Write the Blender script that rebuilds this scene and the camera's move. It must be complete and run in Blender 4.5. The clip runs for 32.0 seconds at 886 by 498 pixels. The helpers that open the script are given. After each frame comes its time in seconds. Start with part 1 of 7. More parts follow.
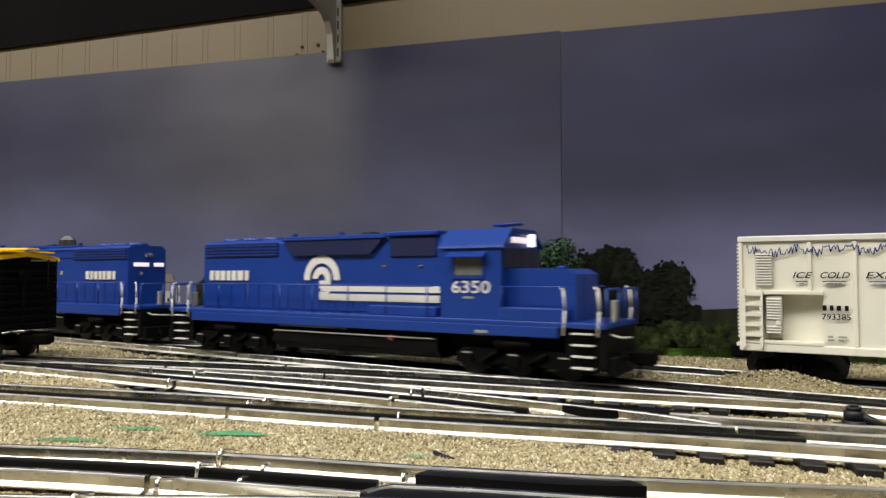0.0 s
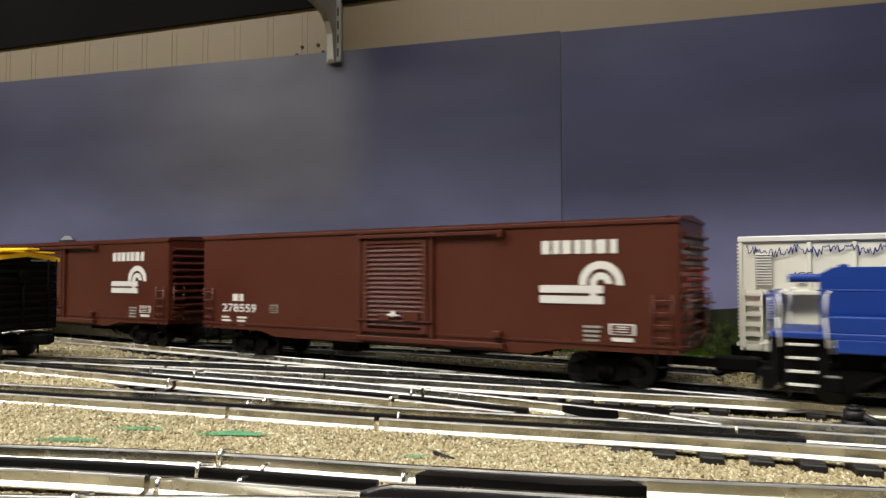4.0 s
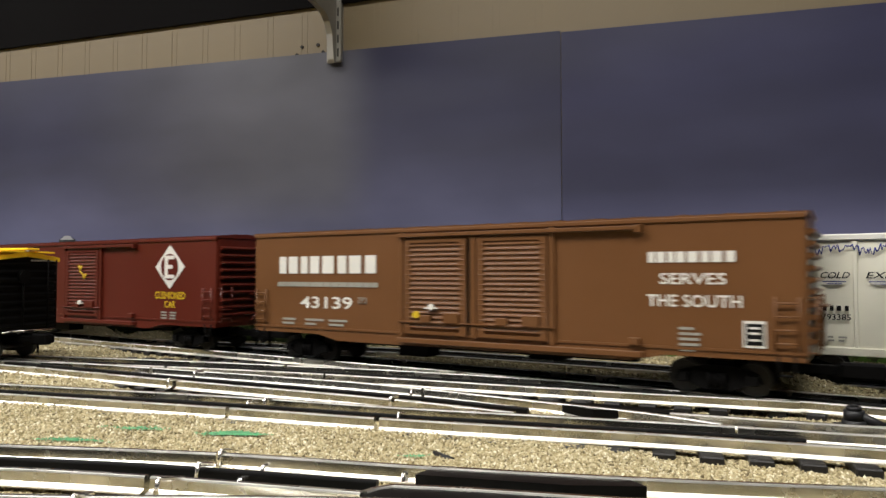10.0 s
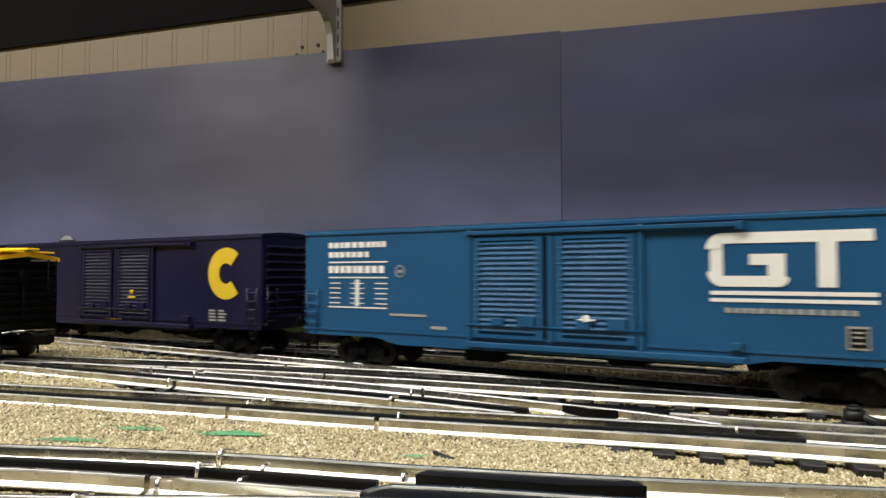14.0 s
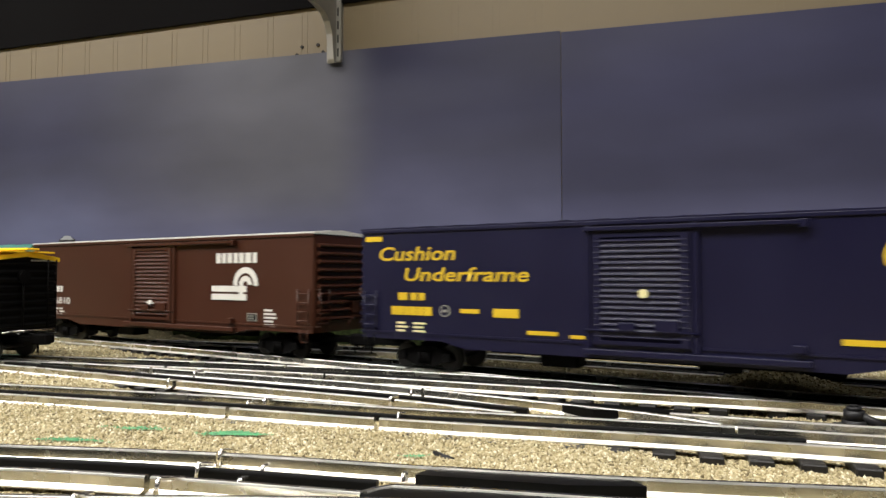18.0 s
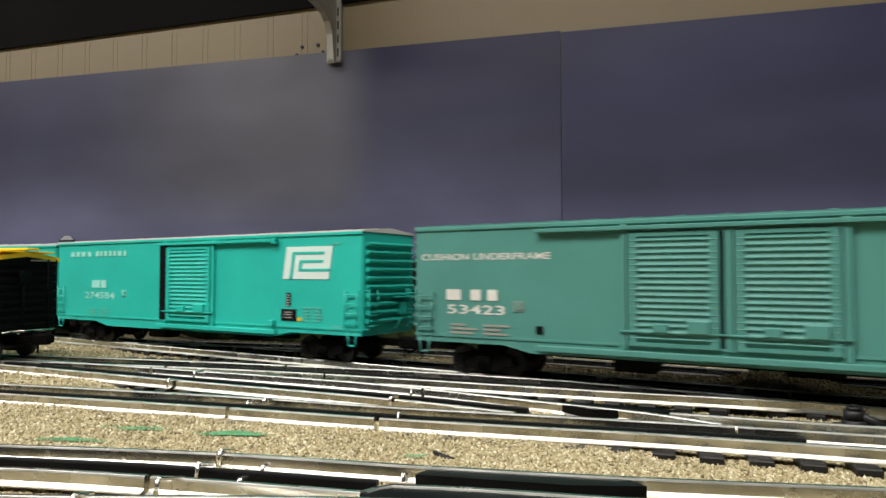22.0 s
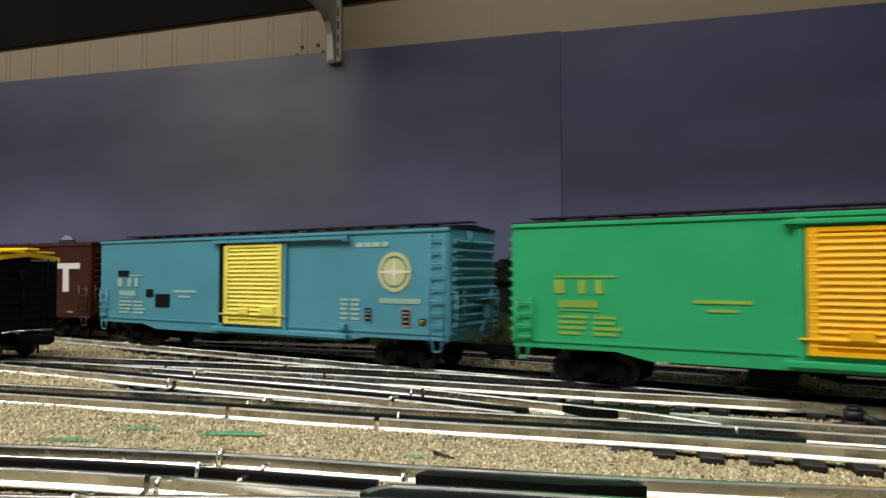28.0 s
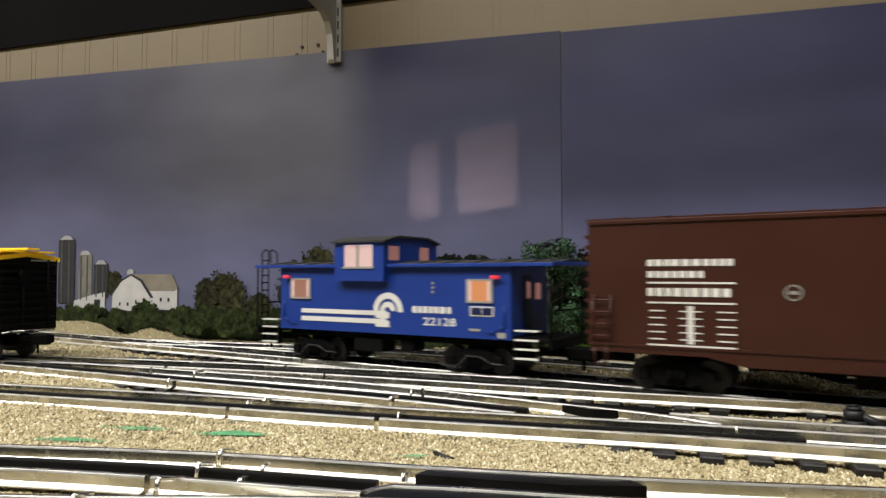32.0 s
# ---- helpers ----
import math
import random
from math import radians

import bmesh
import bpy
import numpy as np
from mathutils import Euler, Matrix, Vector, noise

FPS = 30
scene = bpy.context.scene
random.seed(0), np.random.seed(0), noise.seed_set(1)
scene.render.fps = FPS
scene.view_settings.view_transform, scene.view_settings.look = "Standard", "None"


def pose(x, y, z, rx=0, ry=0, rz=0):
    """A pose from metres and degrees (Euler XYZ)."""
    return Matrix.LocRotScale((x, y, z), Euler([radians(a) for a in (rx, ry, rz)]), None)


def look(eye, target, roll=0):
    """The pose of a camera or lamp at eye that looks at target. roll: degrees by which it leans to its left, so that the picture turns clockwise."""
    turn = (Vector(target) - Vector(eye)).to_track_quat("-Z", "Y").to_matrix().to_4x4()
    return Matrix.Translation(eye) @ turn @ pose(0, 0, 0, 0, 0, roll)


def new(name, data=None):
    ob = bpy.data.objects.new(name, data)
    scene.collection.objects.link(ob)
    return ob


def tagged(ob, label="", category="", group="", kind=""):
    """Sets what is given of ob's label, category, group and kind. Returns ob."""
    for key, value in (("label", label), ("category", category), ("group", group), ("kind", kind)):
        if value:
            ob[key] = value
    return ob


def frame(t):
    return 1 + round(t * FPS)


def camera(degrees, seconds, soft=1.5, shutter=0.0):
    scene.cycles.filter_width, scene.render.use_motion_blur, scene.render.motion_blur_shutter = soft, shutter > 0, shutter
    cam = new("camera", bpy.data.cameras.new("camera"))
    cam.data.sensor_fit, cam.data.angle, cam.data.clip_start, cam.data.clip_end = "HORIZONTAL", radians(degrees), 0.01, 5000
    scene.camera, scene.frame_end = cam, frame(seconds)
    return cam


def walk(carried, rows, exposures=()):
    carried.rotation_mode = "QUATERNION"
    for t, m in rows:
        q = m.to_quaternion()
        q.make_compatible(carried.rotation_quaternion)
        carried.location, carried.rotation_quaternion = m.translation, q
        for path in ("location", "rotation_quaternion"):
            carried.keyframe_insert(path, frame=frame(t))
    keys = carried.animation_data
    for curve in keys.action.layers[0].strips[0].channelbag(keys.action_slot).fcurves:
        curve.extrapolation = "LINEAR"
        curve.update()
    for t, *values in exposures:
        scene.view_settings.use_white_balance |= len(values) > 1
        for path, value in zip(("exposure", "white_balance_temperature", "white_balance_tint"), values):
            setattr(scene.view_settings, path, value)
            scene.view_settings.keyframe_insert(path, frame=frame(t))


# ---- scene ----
# A model railway on a shelf beside a wall: O scale (1:48), all sizes are those of the models.
# z = 0 is the top of the rails; x runs across the view, y into it.
cam = camera(65.46, 32.0, soft=1.45, shutter=0.4)
EYE = (0.0, 0.0, 0.066)
CAM = look(EYE, (0.0, 10.0, 0.066 + 10.0 * math.tan(radians(2.09))))
# the camera's own exposure follows the colour of the passing cars
EXPOSURES = [(0.0, -0.22), (1.0, -0.22), (2.0, -0.19), (3.0, -0.15), (6.0, 0.03), (7.0, 0.05), (8.0, -0.10), (9.0, -0.08), (10.0, -0.08), (11.0, -0.12), (12.0, -0.05), (13.0, -0.05), (14.0, -0.02), (17.0, 0.16), (18.0, 0.13), (19.0, 0.09), (20.0, 0.04), (21.0, -0.08), (22.0, -0.17), (23.0, -0.35), (24.0, -0.43), (25.0, -0.45), (28.0, -0.43), (29.0, -0.50), (30.0, -0.18), (31.0, -0.06), (32.0, -0.03)]
walk(cam, [(0.0, CAM), (32.0, CAM)], exposures=EXPOSURES)

# ---- light: ceiling panels of the room ----
world = bpy.data.worlds.new("room_dark")
scene.world = world
world.use_nodes = True
world.node_tree.nodes["Background"].inputs[0].default_value = (0.75, 0.82, 1.0, 1)
world.node_tree.nodes["Background"].inputs[1].default_value = 0.006

# the wall's frame: a runs along it, d is the distance from it into the room
WALL_ANGLE = -18.0
WALL = pose(0.0, 0.713, 0.0, 0, 0, WALL_ANGLE)


def at_wall(a, d, z):
    return WALL @ Vector((a, -d, z))


def ceiling_lamp(a, d, power, size=(4.0, 0.3), z=1.36):
    data = bpy.data.lights.new("ceiling_lamp", "AREA")
    data.shape, data.size, data.size_y = "RECTANGLE", size[0], size[1]
    data.energy, data.color = power, (1.0, 0.965, 0.92)
    ob = new("ceiling_lamp", data)
    ob.matrix_world = WALL @ pose(a, -d, z)
    return ob


for a_lamp, d_lamp, power in ((-1.25, 1.15, 103.0), (0.25, 0.30, 19.0)):
    ceiling_lamp(a_lamp, d_lamp, power)


# ---- materials ----
def material(name, color, rough=0.5, metal=0.0, vary=0.12, scale=60.0, bump=0.0, bump_scale=400.0, emit=0.0, streak=None, island=None, coat=0.0, spec=0.5, glow=None):
    m = bpy.data.materials.new(name)
    m.use_nodes = True
    nt = m.node_tree
    b = nt.nodes["Principled BSDF"]
    b.inputs["Roughness"].default_value, b.inputs["Metallic"].default_value = rough, metal
    b.inputs["Coat Weight"].default_value = coat
    b.inputs["Specular IOR Level"].default_value = spec
    co = nt.nodes.new("ShaderNodeTexCoord").outputs["Object"]
    if streak:
        mp = nt.nodes.new("ShaderNodeMapping")
        mp.inputs["Scale"].default_value = streak
        nt.links.new(co, mp.inputs["Vector"])
        co = mp.outputs["Vector"]
    big = nt.nodes.new("ShaderNodeTexNoise")
    big.inputs["Scale"].default_value, big.inputs["Detail"].default_value = scale, 6.0
    nt.links.new(co, big.inputs["Vector"])
    ramp = nt.nodes.new("ShaderNodeValToRGB")
    c = Vector(color[:3])
    ramp.color_ramp.elements[0].position, ramp.color_ramp.elements[1].position = 0.3, 0.7
    ramp.color_ramp.elements[0].color = (*(c * (1 - vary)), 1)
    ramp.color_ramp.elements[1].color = (*(c * (1 + vary)), 1)
    nt.links.new(big.outputs["Fac"], ramp.inputs["Fac"])
    out = ramp.outputs["Color"]
    if island:
        geo = nt.nodes.new("ShaderNodeNewGeometry")
        r2 = nt.nodes.new("ShaderNodeValToRGB")
        cols = island
        while len(r2.color_ramp.elements) < len(cols):
            r2.color_ramp.elements.new(0.5)
        for i, (e, cc) in enumerate(zip(r2.color_ramp.elements, cols)):
            e.position, e.color = i / (len(cols) - 1), (*cc, 1)
        nt.links.new(geo.outputs["Random Per Island"], r2.inputs["Fac"])
        mx = nt.nodes.new("ShaderNodeMix")
        mx.data_type, mx.blend_type = "RGBA", "MULTIPLY"
        mx.inputs["Factor"].default_value = 1.0
        nt.links.new(out, mx.inputs["A"])
        nt.links.new(r2.outputs["Color"], mx.inputs["B"])
        out = mx.outputs["Result"]
    nt.links.new(out, b.inputs["Base Color"])
    if bump:
        fine = nt.nodes.new("ShaderNodeTexNoise")
        fine.inputs["Scale"].default_value, fine.inputs["Detail"].default_value = bump_scale, 4.0
        nt.links.new(co, fine.inputs["Vector"])
        bp = nt.nodes.new("ShaderNodeBump")
        bp.inputs["Strength"].default_value, bp.inputs["Distance"].default_value = bump, 0.0006
        nt.links.new(fine.outputs["Fac"], bp.inputs["Height"])
        nt.links.new(bp.outputs["Normal"], b.inputs["Normal"])
        rr = nt.nodes.new("ShaderNodeMapRange")
        rr.inputs["To Min"].default_value, rr.inputs["To Max"].default_value = rough * 0.8, min(1.0, rough * 1.25)
        nt.links.new(big.outputs["Fac"], rr.inputs["Value"])
        nt.links.new(rr.outputs["Result"], b.inputs["Roughness"])
    if emit:
        b.inputs["Emission Color"].default_value = (*(glow or color)[:3], 1)
        b.inputs["Emission Strength"].default_value = emit
    return m


def srgb(r, g, b):
    return tuple((v / 255 / 12.92) if v <= 10 else ((v / 255 + 0.055) / 1.055) ** 2.4 for v in (r, g, b))


def paint(name, rgb, rough=0.38, spec=0.38):
    return material(name, srgb(*rgb), rough, vary=0.07, scale=25.0, bump=0.05, bump_scale=900.0, spec=spec)


# the strong tone variation stands in for streaky reflections along the rails
STEEL = material("rail_steel", (0.66, 0.64, 0.57), 0.26, 1.0, vary=0.32, scale=45.0, bump=0.2, bump_scale=160.0)
# brighter steel for feet and head bevels, their highlights put into the colour
RAIL_FOOT = material("rail_highlight_steel", (0.84, 0.82, 0.77), 0.38, 1.0, vary=0.15, scale=60.0, bump=0.1, bump_scale=300.0)
RAIL_DARK = material("blackened_rail", (0.004, 0.004, 0.004), 0.45, vary=0.2, scale=40.0, spec=0.15)
TIE = material("black_plastic_tie", (0.010, 0.009, 0.0085), 0.5, vary=0.3, scale=120.0, bump=0.2, bump_scale=600.0, spec=0.35)
PLASTIC = material("black_plastic", (0.010, 0.010, 0.011), 0.45, vary=0.2, scale=80.0, spec=0.3)
FROG = material("black_frog_plastic", (0.003, 0.003, 0.003), 0.4, vary=0.2, scale=80.0, spec=0.12)
PIN = material("bright_metal_pin", (0.80, 0.78, 0.74), 0.25, 1.0)
BALLAST = material("ballast_ground", (0.24, 0.205, 0.115), 0.9, vary=0.5, scale=900.0, bump=0.9, bump_scale=1300.0, spec=0.2)
STONE = material("ballast_stones", (0.74, 0.72, 0.685), 0.85, vary=0.12, scale=800.0,
                 island=[(0.11, 0.08, 0.035), (0.47, 0.40, 0.22), (0.64, 0.58, 0.37), (0.33, 0.27, 0.135), (0.58, 0.50, 0.29), (0.96, 0.92, 0.72)])
GREEN_SPILL = material("green_spill", (0.10, 0.33, 0.15), 0.6, vary=0.3, scale=200.0)
CREAM = material("cream_panel", (0.140, 0.106, 0.057), 0.55, vary=0.08, scale=6.0, bump=0.06, bump_scale=200.0)
# near-black: the shade under the shelf is put into this colour
SHELF = material("shelf_and_shade_black", (0.0032, 0.0028, 0.003), 0.8, vary=0.25, scale=8.0, bump=0.1, bump_scale=60.0, spec=0.05)
BRACKET = material("grey_bracket_steel", (0.27, 0.255, 0.225), 0.45, 0.3, vary=0.12, scale=40.0, bump=0.05)
HOLE = material("dark_hole", (0.01, 0.008, 0.006), 0.8)
FASCIA = material("table_wood", (0.22, 0.15, 0.09), 0.6, vary=0.25, scale=5.0, streak=(1, 8, 8), bump=0.1, bump_scale=60.0)
ROOM = material("room_paint", (0.16, 0.15, 0.135), 0.7, vary=0.06, scale=2.0)
CARPET = material("room_carpet", (0.12, 0.115, 0.11), 0.9, vary=0.2, scale=30.0)


# ---- mesh helpers ----
def finish(bm, name):
    me = bpy.data.meshes.new(name)
    bm.normal_update()
    bm.to_mesh(me)
    bm.free()
    return me


def part(name, bm, mat, parent=None, label="", at=None):
    """Links a bmesh (or a mesh) as one mesh object, under a thing or a part."""
    me = finish(bm, name) if isinstance(bm, bmesh.types.BMesh) else bm
    if not me.materials:
        for m in (mat if isinstance(mat, (list, tuple)) else [mat]):
            me.materials.append(m)
    ob = new(name, me)
    ob.parent = parent
    if at is not None:
        ob.matrix_basis = at if isinstance(at, Matrix) else Matrix.Translation(at)
    return tagged(ob, label)


def empty(name, m, label, category, group="", kind=""):
    ob = new(name)
    ob.empty_display_size = 0.02
    ob.matrix_basis = m
    return tagged(ob, label, category, group, kind)


def box(bm, x0, x1, y0, y1, z0, z1, bevel=0.0, mat=0):
    vs = [bm.verts.new((x, y, z)) for x in (x0, x1) for y in (y0, y1) for z in (z0, z1)]
    quads = ((0, 1, 3, 2), (4, 6, 7, 5), (0, 4, 5, 1), (2, 3, 7, 6), (0, 2, 6, 4), (1, 5, 7, 3))
    fs = [bm.faces.new([vs[i] for i in q]) for q in quads]
    for f in fs:
        f.material_index = mat
    if bevel:
        es = list({e for f in fs for e in f.edges})
        bmesh.ops.bevel(bm, geom=es, offset=bevel, segments=1, affect="EDGES", material=mat)
    return bm


def boxes(rows, bevel=0.0):
    bm = bmesh.new()
    for r in rows:
        box(bm, *r, bevel=bevel)
    return bm


def prism(bm, outline, y0, y1, mat=0):
    """A solid whose outline lies in x and z, from y0 to y1."""
    a = [bm.verts.new((x, y0, z)) for x, z in outline]
    b = [bm.verts.new((x, y1, z)) for x, z in outline]
    n = len(outline)
    fs = [bm.faces.new(a), bm.faces.new(b[::-1])]
    fs += [bm.faces.new((a[i], b[i], b[(i + 1) % n], a[(i + 1) % n])) for i in range(n)]
    for f in fs:
        f.material_index = mat
    bmesh.ops.recalc_face_normals(bm, faces=fs)
    return bm


def sweep_x(bm, profile, x0, x1, mat=0):
    """A solid whose outline lies in y and z, from x0 to x1."""
    a = [bm.verts.new((x0, y, z)) for y, z in profile]
    b = [bm.verts.new((x1, y, z)) for y, z in profile]
    n = len(profile)
    fs = [bm.faces.new(a), bm.faces.new(b[::-1])]
    fs += [bm.faces.new((a[i], b[i], b[(i + 1) % n], a[(i + 1) % n])) for i in range(n)]
    for f in fs:
        f.material_index = mat
    bmesh.ops.recalc_face_normals(bm, faces=fs)
    return bm


def rod(bm, p, q, r, sides=6, mat=0):
    """A round bar from p to q."""
    p, q = Vector(p), Vector(q)
    turn = (q - p).to_track_quat("Z", "Y").to_matrix()
    rings = []
    for end in (p, q):
        rings.append([bm.verts.new(end + turn @ Vector((r * math.cos(2 * math.pi * i / sides), r * math.sin(2 * math.pi * i / sides), 0))) for i in range(sides)])
    for i in range(sides):
        f = bm.faces.new((rings[0][i], rings[0][(i + 1) % sides], rings[1][(i + 1) % sides], rings[1][i]))
        f.material_index, f.smooth = mat, True
    for ring, flip in ((rings[0], True), (rings[1], False)):
        f = bm.faces.new(ring[::-1] if flip else ring)
        f.material_index = mat
    return bm


def bent_rod(bm, pts, r, sides=6):
    for p, q in zip(pts, pts[1:]):
        rod(bm, p, q, r, sides)
    return bm


def disc_y(bm, x, y0, y1, z, r, sides=20, mat=0):
    return prism(bm, [(x + r * math.cos(2 * math.pi * i / sides), z + r * math.sin(2 * math.pi * i / sides)) for i in range(sides)], y0, y1, mat)


def letters(txt, x0, x1, z0, z1, y, mat, parent, name="lettering", shear=0.0, label=""):
    """Lettering laid flat on a side that faces -y, fitted to a width and height."""
    cu = bpy.data.curves.new(name, "FONT")
    cu.body, cu.resolution_u = txt, 3
    cu.offset = 0.012
    ob = bpy.data.objects.new(name, cu)
    scene.collection.objects.link(ob)
    me = bpy.data.meshes.new_from_object(ob.evaluated_get(bpy.context.evaluated_depsgraph_get()))
    bpy.data.objects.remove(ob)
    bpy.data.curves.remove(cu)
    co = np.empty(len(me.vertices) * 3)
    me.vertices.foreach_get("co", co)
    co = co.reshape(-1, 3)
    lo, hi = co.min(0), co.max(0)
    u = (co - lo) / np.maximum(hi - lo, 1e-9)
    res = np.zeros_like(co)
    res[:, 0] = x0 + u[:, 0] * (x1 - x0) + shear * (u[:, 1] - 0.5) * (z1 - z0)
    res[:, 1] = y
    res[:, 2] = z0 + u[:, 1] * (z1 - z0)
    me.vertices.foreach_set("co", res.ravel())
    me.materials.clear()
    return part(name, me, mat, parent, label)


def bars(rects, y, mat, parent, name="marking", label="", thick=0.00025):
    """Flat painted bars on a side that faces -y: rows of x0, x1, z0, z1."""
    if name in ("company_name", "stripe", "reporting_mark", "number_marking"):
        for x0, x1, z0, z1 in rects:
            part(name if name == "stripe" else "letter_block", box(bmesh.new(), x0, x1, y - thick, y + 0.0002, z0, z1), mat, parent, label)
        return None
    bm = bmesh.new()
    for x0, x1, z0, z1 in rects:
        box(bm, x0, x1, y - thick, y + 0.0002, z0, z1)
    return tagged(part(name, bm, mat, parent, label), kind="stuff" if len(rects) > 1 else "")


def wordmark(n, x0, x1, z0, z1, gap=0.26, seed=1):
    """A company's name as a row of n plain blocks of uneven width."""
    rnd = random.Random(n * 7 + seed)
    widths = [rnd.uniform(0.75, 1.2) for _ in range(n)]
    k, x, res = (x1 - x0) / sum(widths), x0, []
    for w in widths:
        res.append((x, x + (1 - gap) * w * k, z0, z1))
        x += w * k
    return res


def small_print(x0, x1, z0, z1, rows, cols, seed=1):
    """Small unreadable print as bars in rows and columns."""
    rnd = random.Random(seed)
    dz, dx, res = (z1 - z0) / rows, (x1 - x0) / cols, []
    for r in range(rows):
        for c in range(cols):
            a = x0 + c * dx
            res.append((a, a + dx * rnd.uniform(0.45, 0.85), z0 + r * dz, z0 + r * dz + dz * 0.5))
    return res


def ring_part(bm, cx, cz, r0, r1, a0, a1, y, n=20, thick=0.00025):
    """A flat arc band in x and z on a side that faces -y."""
    if r0 <= 0.0 and abs(a1 - a0) >= 360:
        return prism(bm, [(cx + r1 * math.cos(2 * math.pi * i / n), cz + r1 * math.sin(2 * math.pi * i / n)) for i in range(n)], y - thick, y + 0.0002)
    if r0 <= 0.0:
        arc = [radians(a0 + (a1 - a0) * i / n) for i in range(n + 1)]
        return prism(bm, [(cx, cz)] + [(cx + r1 * math.cos(t), cz + r1 * math.sin(t)) for t in arc], y - thick, y + 0.0002)
    closed = abs(a1 - a0) >= 360
    cols = []
    for i in range(n if closed else n + 1):
        t = radians(a0 + (a1 - a0) * i / n)
        cols.append([bm.verts.new((cx + r * math.cos(t), yy, cz + r * math.sin(t))) for r, yy in ((r0, y - thick), (r1, y - thick), (r1, y + 0.0002), (r0, y + 0.0002))])
    fs = []
    for i in range(n):
        p, q = cols[i], cols[(i + 1) % len(cols)]
        fs += [bm.faces.new((p[k], p[(k + 1) % 4], q[(k + 1) % 4], q[k])) for k in range(4)]
    if not closed:
        fs += [bm.faces.new(cols[0][::-1]), bm.faces.new(cols[-1])]
    bmesh.ops.recalc_face_normals(bm, faces=fs)
    return bm


def flat_shape(outlines, y, thick=0.00025):
    bm = bmesh.new()
    for o in outlines:
        prism(bm, o, y - thick, y + 0.0002)
    return bm


# ---- the lines of the tracks ----
TH = 58.32
U = Vector((math.sin(radians(TH)), -math.cos(radians(TH)), 0))
N = Vector((math.cos(radians(TH)), math.sin(radians(TH)), 0))
MID = Vector((0, 0.4984, 0))
BEND = radians(72.0 - TH)
RAD = 0.95
S_LEFT, S_RIGHT = -0.50, 0.62


def main_line(s):
    """Place and heading of the running line at s metres along it."""
    if S_LEFT <= s <= S_RIGHT:
        return MID + U * s, U.copy()
    if s > S_RIGHT:
        p, left, sign = MID + U * S_RIGHT, s - S_RIGHT, 1
    else:
        p, left, sign = MID + U * S_LEFT, S_LEFT - s, -1
    arc = min(left, RAD * BEND)
    a = arc / RAD
    # on both ends the line bends until it runs along the wall
    p = p + sign * U * (RAD * math.sin(a)) + sign * N * (RAD * (1 - math.cos(a)) * (1 if sign > 0 else 1))
    h = U * math.cos(a) + N * math.sin(a)
    return p + sign * h * (left - arc), h


def curve_of(fn, s0, s1, step=0.02):
    n = max(2, int((s1 - s0) / step))
    return [fn(s0 + (s1 - s0) * i / n) for i in range(n + 1)]


# ---- room, wall, shelf ----
def wall_box(bm, a0, a1, d0, d1, z0, z1):
    return box(bm, a0, a1, -d1, -d0, z0, z1)


def room():
    bm = wall_box(bmesh.new(), -9.6, 9.6, -0.12, 0.0, -1.1, 1.5)
    tagged(part("wall_north", bm, CREAM, None, "cream painted panel wall behind the layout", WALL), "", "wall", "", "structure")
    for name, dims in (("wall_south", (-9.6, 9.6, 6.0, 6.12, -1.1, 1.5)), ("wall_west", (-9.72, -9.6, -0.12, 6.12, -1.1, 1.5)), ("wall_east", (9.6, 9.72, -0.12, 6.12, -1.1, 1.5))):
        tagged(part(name, wall_box(bmesh.new(), *dims), ROOM, None, "plain painted wall of the layout room", WALL), "", "wall", "", "structure")
    tagged(part("floor", wall_box(bmesh.new(), -9.72, 9.72, -0.12, 6.12, -1.2, -1.1), CARPET, None, "dark grey carpet floor of the room", WALL), "", "floor", "", "structure")
    tagged(part("ceiling", wall_box(bmesh.new(), -9.72, 9.72, -0.12, 6.12, 1.5, 1.6), ROOM, None, "plain painted ceiling of the room", WALL), "", "ceiling", "", "structure")
    # vertical battens of the panel wall, seen over the backdrop
    a, i = -1.4, 0
    while a < 1.0:
        for off in (0.0, 0.007):
            bm = wall_box(bmesh.new(), a + off, a + off + 0.0018, 0.0, 0.00028, 0.28, 0.3630)
            part("bead", bm, CREAM, bpy.data.objects["wall_north"])
        a += 0.044
    # black sheet over the panels in place of the shaded shelf underside, and the narrow shelf above it on its brackets
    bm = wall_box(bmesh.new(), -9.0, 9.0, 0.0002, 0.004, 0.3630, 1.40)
    tagged(part("shelf_shade_sheet", bm, SHELF, None, "black sheet standing in for the shaded shelf underside", WALL), "", "wall", "", "structure")
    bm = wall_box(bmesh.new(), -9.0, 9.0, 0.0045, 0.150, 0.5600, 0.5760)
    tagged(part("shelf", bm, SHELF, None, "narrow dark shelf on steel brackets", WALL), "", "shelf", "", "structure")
    for a in (-1.72, -0.1235, 1.49):
        shelf_bracket(a)


